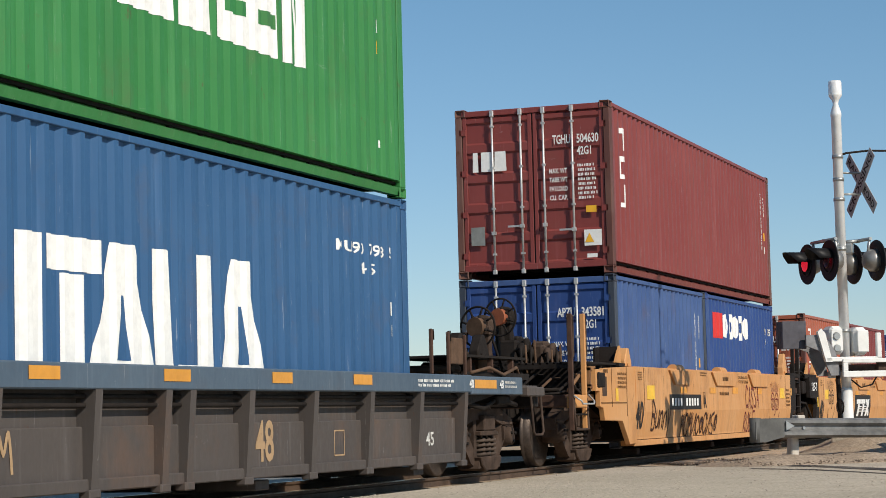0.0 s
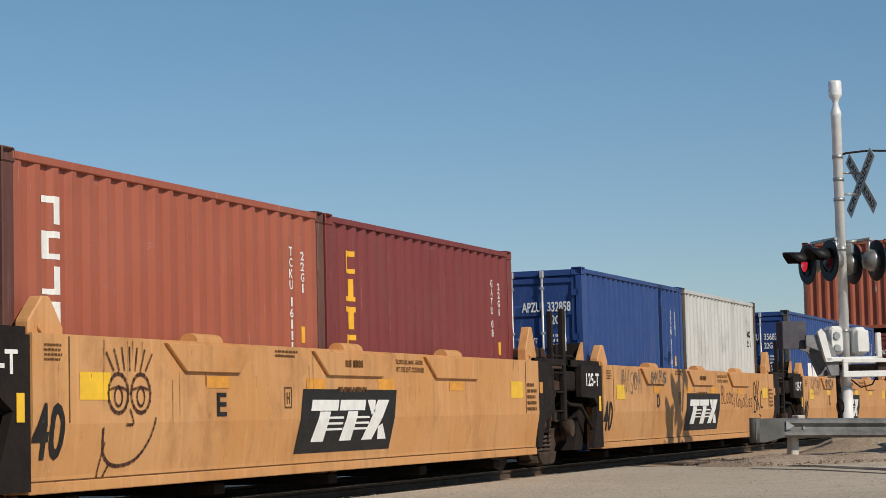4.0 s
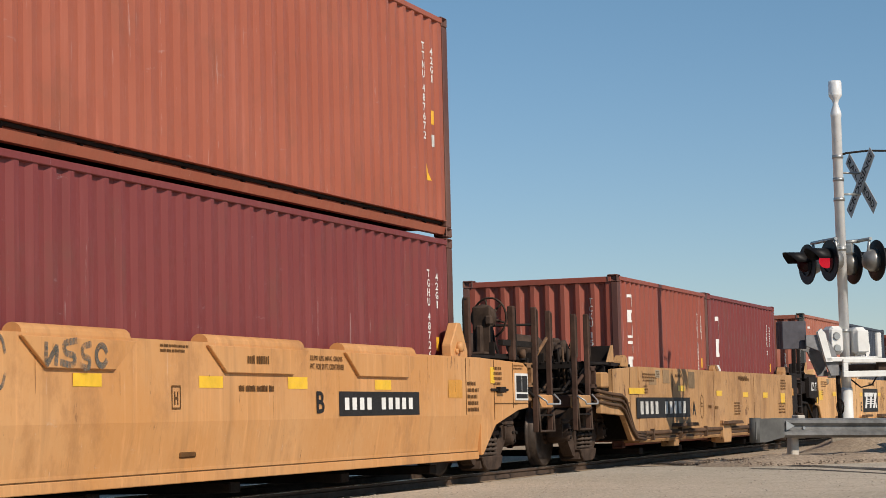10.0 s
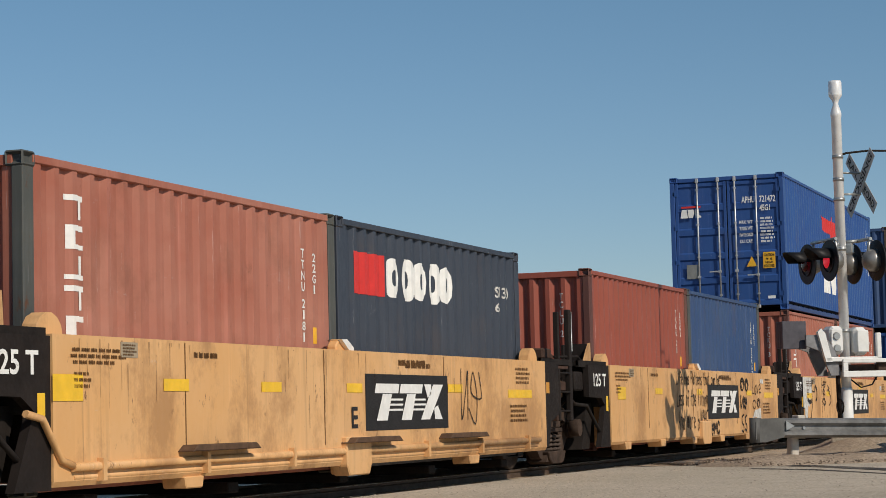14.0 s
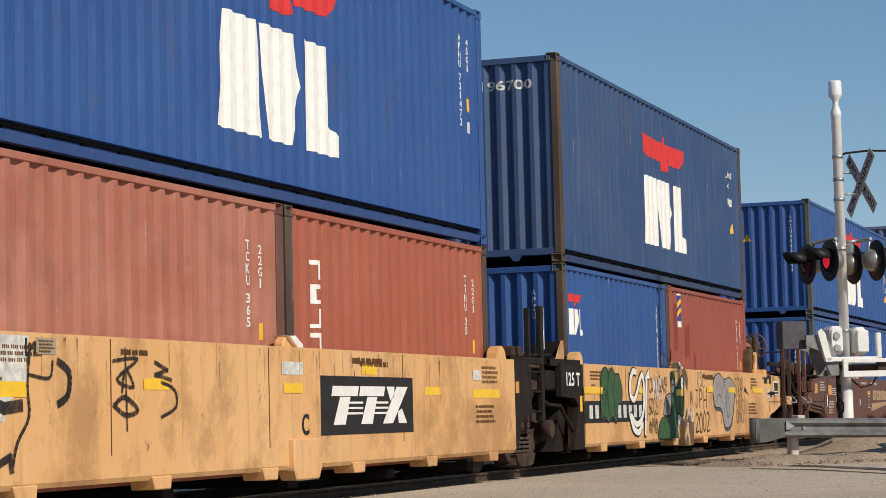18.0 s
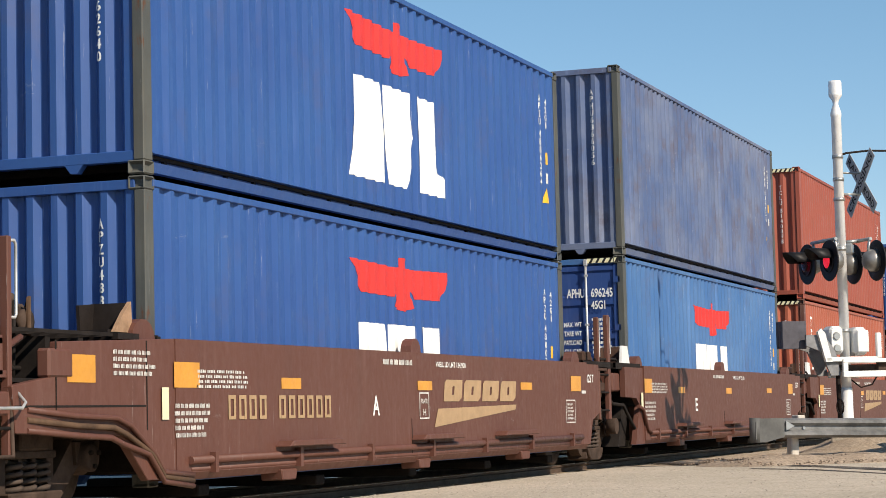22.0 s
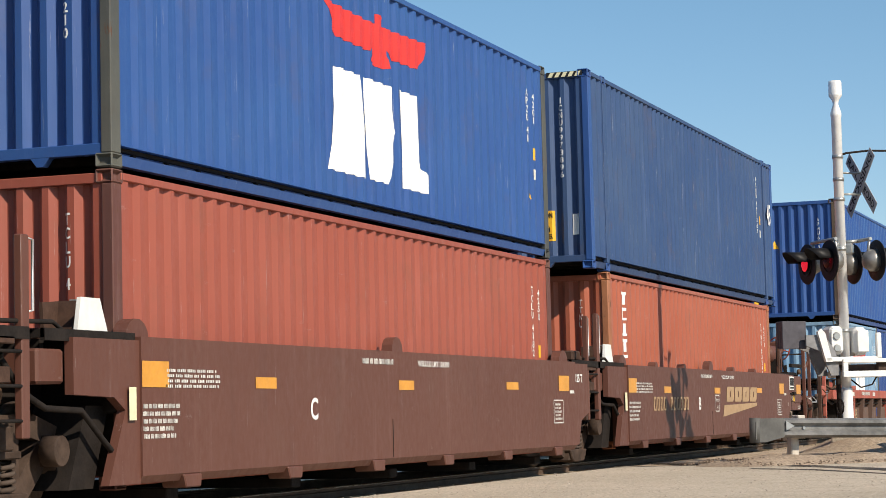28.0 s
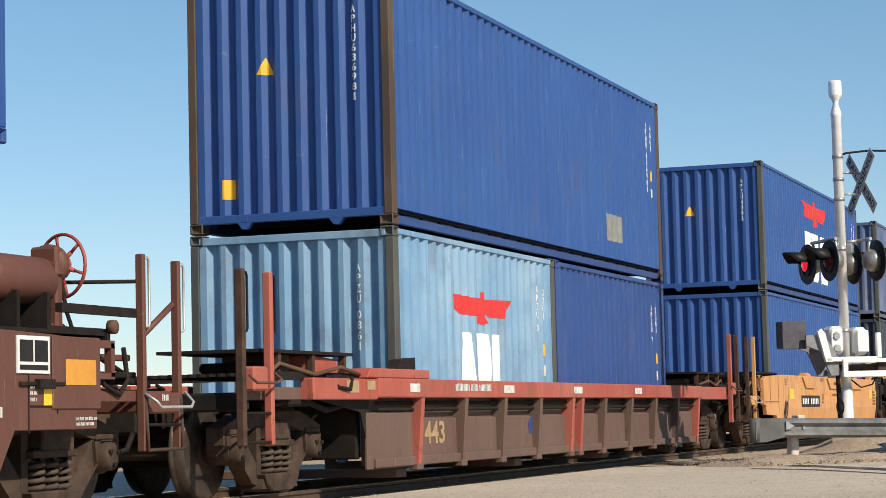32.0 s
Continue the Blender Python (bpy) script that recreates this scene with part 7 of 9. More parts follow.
for c, m, x in ((carA, YTTX, -0.62), (palA, YTTX3, -1.2), (brA, BROWN, -0.85)):
    chute(c, x, OCHRE if m is BROWN else m)
    lug(c, -0.05, m, 0.28, 0.36) if m is YTTX else hump(c, -0.4, m)
    part("valve_box", B(-2.1, -1.75, -1.52, -1.40, 1.06, 1.28, bev=0.02), m if m is not YTTX else DARKSTEEL, c)
    for k in range(3 if m is not YTTX else 0):
        d, e = 0.075 * k + (0.20 if m is BROWN else 0.0), 0.05 * k
        part("pipe_drop", T([(-2.4, -1.50, 1.03 - d), (-1.75 + e, -1.53, 0.98 - d), (-1.1 - e, -1.53, 0.96 - d), (-0.88 - e, -1.53, 0.90 - d), (-0.48 - e, -1.53, 0.47), (-0.32, -1.53, 0.42 - d * 0.5), (0.2, -1.53, 0.40 - d * 0.6)], 0.024, 6), PIPERUST if m is YTTX3 or k == 1 else m, c)

# tail of the visible train
tailA = unit(166.45, "old", "A", ("out", "in"))
number_plate(tailA, 1.92, 0.74, 4.11, 0.98)
tailE = unit(182.0, "old", "E")
for u in (164.75, 180.35, 195.9):
    truck(u)

# ------------------------------------------------------------------ the boxes on the train
FLOOR = 0.185
GREEN = paint("green_box_paint", (0.030, 0.185, 0.045), (0.05, 0.25, 0.08), 0.4, 0.4, 0.14, 0.5, seed=11, stain=0.30)
SEABLUE = paint("sea_blue_box_paint", (0.026, 0.090, 0.205), (0.042, 0.12, 0.25), 0.4, 0.4, 0.06, 0.5, seed=12, stain=0.25)
MAROON = paint("maroon_box_paint", (0.205, 0.041, 0.036), (0.25, 0.068, 0.060), 0.4, 0.3, 0.05, 0.45, seed=13, stain=0.30)
MAROON2 = paint("dark_maroon_box_paint", (0.185, 0.035, 0.033), (0.22, 0.056, 0.050), 0.35, 0.3, 0.07, 0.5, seed=14, stain=0.30)
TERRA = paint("terracotta_box_paint", (0.335, 0.088, 0.047), (0.40, 0.130, 0.080), 0.4, 0.25, 0.05, 0.45, seed=15, stain=0.30)
TERRA2 = paint("faded_terracotta_box_paint", (0.335, 0.105, 0.066), (0.45, 0.22, 0.16), 0.7, 0.35, 0.12, 0.6, seed=16, stain=0.40)
RUSTPATCH = plain("deep_rust_red_touch_up", (0.225, 0.040, 0.030), 0.6, vary=0.2)
RUSTRED = paint("rust_red_box_paint", (0.285, 0.070, 0.044), (0.33, 0.10, 0.07), 0.35, 0.3, 0.06, 0.5, seed=17, stain=0.30)
NAVY = paint("navy_box_paint", (0.021, 0.056, 0.20), (0.034, 0.085, 0.255), 0.4, 0.35, 0.05, 0.45, seed=18, stain=0.20)
FADEDNAVY = paint("faded_navy_box_paint", (0.040, 0.085, 0.225), (0.075, 0.13, 0.28), 0.6, 0.45, 0.08, 0.55, seed=33, stain=0.35)
BLUE = paint("blue_box_paint", (0.022, 0.073, 0.248), (0.032, 0.108, 0.30), 0.4, 0.3, 0.04, 0.45, seed=19, stain=0.20)
DULLBLUE = paint("weathered_blue_box_paint", (0.026, 0.064, 0.165), (0.055, 0.095, 0.18), 0.5, 0.4, 0.12, 0.55, seed=20, stain=0.30)
CHALKBLUE = paint("chalky_blue_box_paint", (0.066, 0.108, 0.225), (0.165, 0.195, 0.275), 0.85, 0.6, 0.10, 0.7, seed=21, stain=0.7)
SKYBLUE = paint("bright_blue_box_paint", (0.042, 0.130, 0.315), (0.085, 0.185, 0.36), 0.8, 0.4, 0.07, 0.6, seed=22, stain=0.35)
PALEBLUE = paint("pale_blue_box_paint", (0.140, 0.285, 0.440), (0.30, 0.42, 0.52), 0.7, 0.4, 0.12, 0.6, seed=23, stain=0.50)
BONE = paint("off_white_box_paint", (0.50, 0.51, 0.49), (0.60, 0.60, 0.58), 0.4, 0.55, 0.12, 0.6, seed=24, stain=0.45)
SLATE = paint("slate_box_paint", (0.036, 0.046, 0.066), (0.06, 0.07, 0.09), 0.4, 0.3, 0.05, 0.5, seed=25)
RUSTPOST = paint("rusty_box_frame", (0.062, 0.043, 0.032), (0.12, 0.09, 0.065), 0.6, 0.5, 0.45, 0.7, seed=26)
GREENPOST = paint("green_grey_box_frame", (0.055, 0.062, 0.062), (0.12, 0.12, 0.10), 0.6, 0.4, 0.25, 0.65, seed=27)
OCHREPOST = paint("rust_streaked_orange_frame", (0.30, 0.105, 0.048), (0.42, 0.20, 0.10), 0.7, 0.4, 0.35, 0.6, seed=34, stain=0.5)
MAROONPOST = paint("worn_maroon_frame", (0.105, 0.040, 0.032), (0.20, 0.115, 0.085), 0.7, 0.4, 0.3, 0.6, seed=28)

# grey single car: green over blue
g1, s, e = container(FOOT40, HC, SEABLUE, label="blue corrugated steel box with big white word in the well")
Z0, Z1 = 0.72, 1.97
q4 = lambda a, b, c, d, lo=Z0, hi=Z1: [[(a, lo), (b, lo), (d, hi), (c, hi)]]
mark(g1, s, [q4(3.99, 4.36, 3.99, 4.36), q4(4.40, 5.26, 4.40, 5.26, 1.70), q4(4.63, 4.97, 4.63, 4.97, Z0, 1.68), q4(5.02, 6.22, 5.45, 5.83), q4(6.26, 6.58, 6.16, 6.49), q4(6.60, 6.98, 6.60, 6.96, Z0, 1.0), q4(7.01, 7.36, 6.98, 7.32), q4(7.38, 8.42, 7.70, 8.07)], WHITE, "emblem", "large white slab emblem")
mark(g1, s, [[(5.50, 1.02), (5.76, 1.02), (5.68, 1.55), (5.60, 1.55)], [(7.78, 1.02), (8.02, 1.02), (7.94, 1.55), (7.86, 1.55)]], SEABLUE, "emblem_slit", "blue slits in the emblem", 0.007)
mark(g1, s, letters("M U 9 0 7 9 8 5", 10.2, 2.22, 11.75, 2.34) + letters("4 5", 10.85, 2.02, 11.3, 2.14), WHITE, "lettering")
mark(g1, s, rect(11.66, 1.60, 11.76, 1.75) + rect(11.68, 1.38, 11.76, 1.50), WHITE, "decal", "white decal")
place(g1, -120.75, FLOOR + 0.02)
g2, s, e = container(FOOT40, HC, GREEN, MATS["green_box_paint"], label="green corrugated steel box with white word, stacked on blue one")
mark(g2, s, [q4(4.50, 5.50, 4.50, 5.50, 1.06, 2.25), q4(5.59, 6.61, 5.62, 6.55, 1.06, 2.25), q4(6.70, 7.39, 6.70, 7.30, 1.06, 2.25), q4(7.46, 8.08, 7.46, 8.06, 1.06, 2.25), q4(8.13, 8.82, 8.13, 8.80, 1.06, 2.25), q4(8.91, 9.54, 8.91, 9.54, 1.06, 2.25)], WHITE, "emblem", "large white slab emblem")
mark(g2, s, [[(x, z), (x + 0.42, z), (x + 0.42, z + 0.14), (x, z + 0.14)] for x in (7.68, 8.38) for z in (1.34, 1.72)] + [[(9.14, 1.06), (9.24, 1.06), (9.14, 1.75)], [(9.32, 1.45), (9.32, 2.25), (9.22, 2.25)]], GREEN, "emblem_slit", "green slits in the emblem", 0.007)
mark(g2, s, rect(11.42, 1.75, 11.52, 1.9) + rect(11.45, 0.5, 11.55, 0.58), WHITE, "decal", "white decal")
mark(g2, s, rect(11.42, 1.52, 11.52, 1.66), YELLOWDECAL, "decal", "yellow decal")
place(g2, -120.75, FLOOR + 0.02 + HC + 0.012)

# unit A: two blue twenties under a maroon forty
def twenty(u, mat, post=None, doors=False, label="", z=FLOOR, code="APZU 343581", size="22G1", **kw):
    c, s, e = container(FOOT20, STD, mat, post, doors, label, **kw)
    if code:
        code_side(c, s, FOOT20, STD, code, size)
    place(c, u, z)
    return c, s, e


def forty(u, mat, post=None, doors=False, label="", z=FLOOR, H=STD, code="APHU 636981", size="42G1", **kw):
    c, s, e = container(FOOT40, H, mat, post, doors, label, **kw)
    if code:
        code_side(c, s, FOOT40, H, code, size)
    place(c, u, z)
    return c, s, e


UP = FLOOR + STD + 0.012
UPHC = FLOOR + HC + 0.012
TW = 6.12
c, s, e = twenty(-99.60, FADEDNAVY, SLATE, True, door_mat=NAVY, label="blue twenty-foot steel box with doors, under maroon box")
door_marks(c, e, STD, "APZU", "343581", "22G1")
c, s, e = twenty(-99.60 + TW, NAVY, None, False, "dark blue twenty-foot steel box with red and white emblem", code="")
mark(c, s, rect(0.46, 1.82, 1.28, 2.28), REDLOGO, "emblem", "red block emblem")
mark(c, s, round_blocks(1.36, 1.82, 3.55, 2.29), WHITE, "emblem", "white rounded emblem blocks")
mark(c, s, letters("SU 389", 5.15, 1.98, 5.72, 2.12) + letters("61", 5.15, 1.80, 5.32, 1.92), OFFWHITE)
c, s, e = forty(-99.60, MAROON, MAROONPOST, True, "maroon forty-foot steel box with white-lettered doors, stacked on top", UP, code="TGHU 504630")
door_marks(c, e, STD, "TGHU", "504630", "42G1")
mark(c, on_end(e), slab_blocks(-0.98, 1.62, -0.40, 1.92, [(0.7, 0.5, 0.6), (1, 0.85, 0.85), (1, 0.8, 0.9)]), WHITE, "emblem", "white emblem blocks", 0.02)
mark(c, on_end(e), rect(-1.0, 0.50, -0.78, 0.78), GREYPATCH, "decal", "grey patch", 0.02)
mark(c, on_end(e), rect(0.78, 0.42, 1.05, 0.66), WHITE, "decal", "white notice", 0.02)
mark(c, on_end(e), tri_sign(0.86, 0.47, 0.14), YELLOWDECAL, "decal", "yellow warning triangle", 0.024)
mark(c, on_end(e), rect(0.82, 0.92, 0.98, 1.02), YELLOWDECAL, "decal", "yellow decal", 0.02)
mark(c, s, stack_blocks(0.50, 0.86, 0.95, 2.25, 3), WHITE, "emblem", "white upright emblem blocks")

# unit E: terracotta and maroon twenties
c, s, e = twenty(-84.0, TERRA, MAROONPOST, True, "terracotta twenty-foot steel box with ribbed doors", code="TCKU 161112")
door_marks(c, e, STD, "TCKU", "161112", "22G1")
mark(c, s, stack_blocks(0.64, 0.95, 1.20, 2.28, 4), WHITE, "emblem", "white upright emblem blocks")
c, s, e = twenty(-84.0 + TW, MAROON2, None, False, "dark maroon twenty-foot steel box beside terracotta one", code="GATU 08")
mark(c, s, stack_blocks(0.55, 0.84, 1.10, 2.25, 4, 1), YELLOWDECAL, "emblem", "yellow upright emblem blocks")

# unit D: navy and off-white twenties
c, s, e = twenty(-68.45, NAVY, NAVY, True, "navy twenty-foot steel box with doors", code="APZU 33285")
door_marks(c, e, STD, "APZU", "332858", "22G1")
c, s, e = twenty(-68.45 + TW, BONE, RUSTPOST, False, "stained off-white twenty-foot steel box", code="")
mark(c, s, letters("130", 5.16, 1.90, 5.46, 2.02) + letters("221", 5.16, 1.72, 5.46, 1.84), BLACKPAINT)
mark(c, s, rect(5.0, 2.14, 5.04, 2.24) + rect(5.2, 2.16, 5.26, 2.26) + rect(5.26, 1.46, 5.32, 1.60), BLACKPAINT, "decal", "black decal")
mark(c, s, [[(2.95, 0.75), (3.7, 0.75), (3.6, 1.28), (3.05, 1.22)]], WHITE, "emblem", "white emblem block")

# unit C: navy twenties with a red bird
c, s, e = twenty(-52.92, NAVY, GREENPOST, True, "navy twenty-foot steel box with red winged emblem", code="APZU 356838")
door_marks(c, e, STD, "APZU", "356838", "22G1")
mark(c, s, bird(2.06, 1.61, 4.10, 2.0), REDLOGO, "emblem", "red winged emblem")
mark(c, s, three_blocks(2.12, 0.60, 3.95, 1.52), WHITE, "emblem", "white emblem blocks")
twenty(-52.92 + TW, NAVY, DULLBLUE, False, "navy twenty-foot steel box with worn edges", code="APZU 33237")

# unit B: terracotta forty over maroon forty
c, s, e = forty(-37.30, MAROON2, MAROONPOST, True, "dark maroon forty-foot steel box under terracotta one", code="TGHU 487262")
door_marks(c, e, STD, "TGHU", "487262", "42G1")
mark(c, s, stack_blocks(0.64, 0.92, 1.0, 2.26, 3), WHITE, "emblem", "white upright emblem blocks")
mark(c, s, tri_sign(11.1, 0.9, 0.22), YELLOWDECAL, "decal", "yellow warning triangle")
c, s, e = forty(-37.30, TERRA, MAROONPOST, False, "terracotta forty-foot steel box stacked on maroon one", UP, code="TTNU 487672")
mark(c, s, stack_blocks(0.68, 0.98, 0.62, 2.34, 6), WHITE, "emblem", "white upright emblem blocks")
mark(c, s, tri_sign(11.6, 0.62, 0.2), YELLOWDECAL, "decal", "yellow warning triangle")
mark(c, on_end(e), end_column("TTNU4876725", 2.30), WHITE)
mark(c, on_end(e), tri_sign(-0.72, 1.75, 0.2), YELLOWDECAL, "decal", "yellow warning triangle")

# pale car A
c, s, e = twenty(-17.60, RUSTRED, MAROONPOST, False, "rust-red twenty-foot steel box with white upright emblem", code="TCKU 15128")
mark(c, s, stack_blocks(0.64, 0.98, 0.90, 2.32, 6), WHITE, "emblem", "white upright emblem blocks")
mark(c, on_end(e), end_column("TCKU 15128", 2.25), OFFWHITE)
c, s, e = twenty(-17.60 + TW, MAROON2, None, False, "maroon twenty-foot steel box with white upright emblem", code="TGHU 3")
mark(c, s, stack_blocks(0.68, 0.96, 1.0, 2.2, 3), WHITE, "emblem", "white upright emblem blocks")
# pale car E
c, s, e = twenty(-2.10, TERRA2, GREENPOST, False, "sun-faded terracotta twenty-foot steel box", code="TTNU 2181")
mark(c, s, stack_blocks(0.64, 0.97, 0.90, 2.32, 6), WHITE, "emblem", "white upright emblem blocks")
mark(c, on_end(e), end_column("TTNU 2181", 2.25), OFFWHITE)
c, s, e = twenty(-2.10 + TW, SLATE, None, False, "slate-grey twenty-foot steel box with red and white emblem", code="")
mark(c, s, rect(0.46, 1.82, 1.32, 2.26), REDLOGO, "emblem", "red block emblem")
mark(c, s, round_blocks(1.40, 1.80, 3.54, 2.27), WHITE, "emblem", "white rounded emblem blocks")
mark(c, s, letters("SU 350", 5.15, 1.98, 5.70, 2.12) + letters("61", 5.15, 1.80, 5.32, 1.92), OFFWHITE)
# pale car D
c, s, e = twenty(13.35, RUSTRED, MAROONPOST, False, "plain rust-red twenty-foot steel box", code="TCKU 21")
mark(c, on_end(e), end_column("TCLU 2", 2.25), OFFWHITE)
twenty(13.35 + TW, DULLBLUE, GREENPOST, False, "weathered blue twenty-foot steel box", code="APZU 33053")
# pale car C: blue high cube over terracotta twenties
c, s, e = twenty(28.50, TERRA2, MAROONPOST, False, "terracotta twenty-foot steel box under blue one", code="TCKU 365")
mark(c, s, stack_blocks(0.74, 1.06, 0.90, 2.30, 6), WHITE, "emblem", "white upright emblem blocks")
mark(c, on_end(e), end_column("TCKU 3", 2.25), OFFWHITE)
c, s, e = twenty(28.50 + TW, TERRA, RUSTPOST, False, "rust-spotted terracotta twenty-foot steel box", code="TTNU 25")
mark(c, s, stack_blocks(0.76, 1.06, 0.90, 2.10, 5), WHITE, "emblem", "white upright emblem blocks")


def apl_side(c, s, H, low=None):
    """A spread red emblem over three white blocks in the middle of a side."""
    back = SET_BACK.get(c.name, 0.0)
    x0, x1 = (4.60 + back, 7.60 + back) if H < 2.7 else (4.65 + back, 7.62 + back)
    t = H - (0.32 if H < 2.7 else 0.476)
    mark(c, s, bird(x0, t - 0.59, x1, t), REDLOGO, "emblem", "red winged emblem")
    mark(c, s, three_blocks(x0 + 0.02, low or 0.58, x1 - 0.08, t - 0.74), WHITE, "emblem", "white emblem blocks")


c, s, e = forty(28.50, BLUE, None, True, "blue forty-foot high box with doors, red bird emblem, stacked", UP, HC, "APHU 721472", "45G1")
door_marks(c, e, HC, "APHU", "721472", "45G1")
apl_side(c, s, HC)
mark(c, on_end(e), three_blocks(-1.0, 2.02, -0.55, 2.20), WHITE, "emblem", "white emblem blocks", 0.02)
mark(c, on_end(e), rect(-0.98, 2.23, -0.56, 2.27), REDLOGO, "emblem", "red emblem bar", 0.02)
mark(c, on_end(e), rect(-0.9, 0.72, -0.64, 1.02), GREYPATCH, "decal", "grey patch", 0.02)
mark(c, on_end(e), tri_sign(0.50, 0.93, 0.22), YELLOWDECAL, "decal", "yellow warning triangle", 0.02)
mark(c, on_end(e), rect(0.74, 0.88, 1.0, 1.22), YELLOWDECAL, "decal", "yellow height notice", 0.02)
mark(c, on_end(e), letters("CAUTION", 0.76, 1.13, 0.98, 1.19) + letters("9 6", 0.80, 1.05, 0.94, 1.10) + letters("HIGH", 0.79, 0.98, 0.95, 1.03) + letters("CONTAINER", 0.76, 0.90, 0.98, 0.96), BLACKPAINT, "lettering", "", 0.024)
# pale car B
c, s, e = twenty(43.92, BLUE, RUSTPOST, False, "blue twenty-foot steel box with small red and white emblem", code="APZU 35015")
mark(c, s, bird(0.46, 2.02, 1.18, 2.22), REDLOGO, "emblem", "small red winged emblem")
mark(c, s, three_blocks(0.46, 1.62, 1.17, 1.98), WHITE, "emblem", "small white emblem blocks")
mark(c, on_end(e), end_column("APZU", 2.25), OFFWHITE)
c, s, e = twenty(43.92 + TW, RUSTRED, None, False, "rust-red twenty-foot steel box with small dark emblem", code="FSCU 7725")
mark(c, s, rect(0.79, 1.92, 1.13, 2.48), WHITE, "emblem", "small emblem panel")
mark(c, s, rect(0.82, 2.02, 1.10, 2.45), NAVY, "emblem", "small navy emblem panel", proud=0.006)
mark(c, s, [[(0.85, 2.22), (0.93, 2.31), (1.06, 2.35), (1.07, 2.42), (0.92, 2.38), (0.85, 2.30)], [(0.85, 2.07), (0.92, 2.16), (1.04, 2.20), (1.05, 2.27), (0.91, 2.23), (0.85, 2.15)]], YELLOWDECAL, "emblem", "", 0.008)
mark(c, s, rect(1.24, 1.42, 1.62, 1.96) + rect(0.56, 1.52, 0.78, 2.30) + rect(1.92, 1.20, 2.02, 1.52), RUSTPATCH, "paint_patch", "darker repainted patches", 0.005)
c, s, e = forty(43.92, DULLBLUE, RUSTPOST, False, "weathered blue forty-foot box with red bird emblem, stacked", UP, HC, "", "")
apl_side(c, s, HC)
mark(c, s, letters("AU 198", 11.0, 2.22, 11.55, 2.34) + letters("G1", 11.2, 2.02, 11.4, 2.12) + rect(11.2, 1.72, 11.28, 1.84) + rect(11.42, 1.70, 11.5, 1.84), OFFWHITE)
mark(c, on_end(e), letters("196700", 0.10, 2.42, 0.85, 2.56), OFFWHITE)
mark(c, s, tri_sign(11.5, 1.2, 0.2), YELLOWDECAL, "decal", "yellow warning triangle")

# brown car A: two blue boxes
for z, H, col, low, num in ((FLOOR, STD, BLUE, 0.50, "APZU 488036"), (UP, STD, BLUE, 0.45, "APZU 4886264")):
    c, s, e = forty(63.75, col, GREENPOST, False, "blue forty-foot steel box with red bird emblem" + (", stacked on top" if z > 1 else " in the well"), z, H, num)
    apl_side(c, s, H, low)
    mark(c, on_end(e), end_column(num.replace(" ", "") + "0", 2.25), WHITE)
    mark(c, on_end(e), tri_sign(-0.20, 1.70, 0.18), YELLOWDECAL, "decal", "yellow warning triangle")
    mark(c, s, tri_sign(11.5, 0.75, 0.2), YELLOWDECAL, "decal", "yellow warning triangle")


def hazard(c, e, s, H):
    """Black and yellow stripes at the top corner of a high box."""
    polys = [[(0.62 + 0.1 * k, H - 0.10), (0.68 + 0.1 * k, H - 0.10), (0.72 + 0.1 * k, H - 0.03), (0.66 + 0.1 * k, H - 0.03)] for k in range(5)]
    mark(c, ([], lambda q: 0.008, "x"), rect(0.60, H - 0.105, 1.14, H - 0.025), STRIPEBLACK, "hazard_band", "black and cream striped band", 0.003)
    mark(c, ([], lambda q: 0.008, "x"), polys, CREAM, "hazard_stripe", "pale stripes", 0.005)


# brown car E
c, s, e = forty(79.05, SKYBLUE, GREENPOST, True, door_mat=NAVY, label="bright blue streaked forty-foot high box with doors in the well", z=FLOOR, H=HC, code="APHU 696245", size="45G1")
door_marks(c, e, HC, "APHU", "696245", "45G1")
apl_side(c, s, HC, 0.45)
hazard(c, e, s, HC)
c, s, e = forty(79.05, CHALKBLUE, GREENPOST, False, "chalky faded blue forty-foot box stacked on bright blue one", UPHC, HC, "APHU 636056", "45G1")
mark(c, on_end(e), end_column("APHU6366056", 2.55), WHITE)
mark(c, s, tri_sign(11.5, 1.0, 0.2), YELLOWDECAL, "decal", "yellow warning triangle")
# brown car D
c, s, e = forty(94.40, TERRA, MAROONPOST, False, "terracotta forty-foot high box in the well", FLOOR, HC, "TCNU 6178", "45G1")
mark(c, s, stack_blocks(0.72, 1.02, 0.88, 2.55, 6), WHITE, "emblem", "white upright emblem blocks")
mark(c, on_end(e), end_column("TCNU", 2.45), WHITE)
hazard(c, e, s, HC)
c, s, e = forty(94.40, RUSTRED, None, False, "rust-red forty-foot high box stacked on terracotta one", UPHC, HC, "TCLU 95", "45G1")
mark(c, on_end(e), end_column("TCLU 8140898", 2.5), WHITE)
mark(c, on_end(e), rect(-1.0, 0.55, -0.85, 0.72), YELLOWDECAL, "decal", "yellow decal")
mark(c, s, rect(0.55, 0.55, 0.75, 0.80), YELLOWDECAL, "decal", "yellow decal")
hazard(c, e, s, HC)
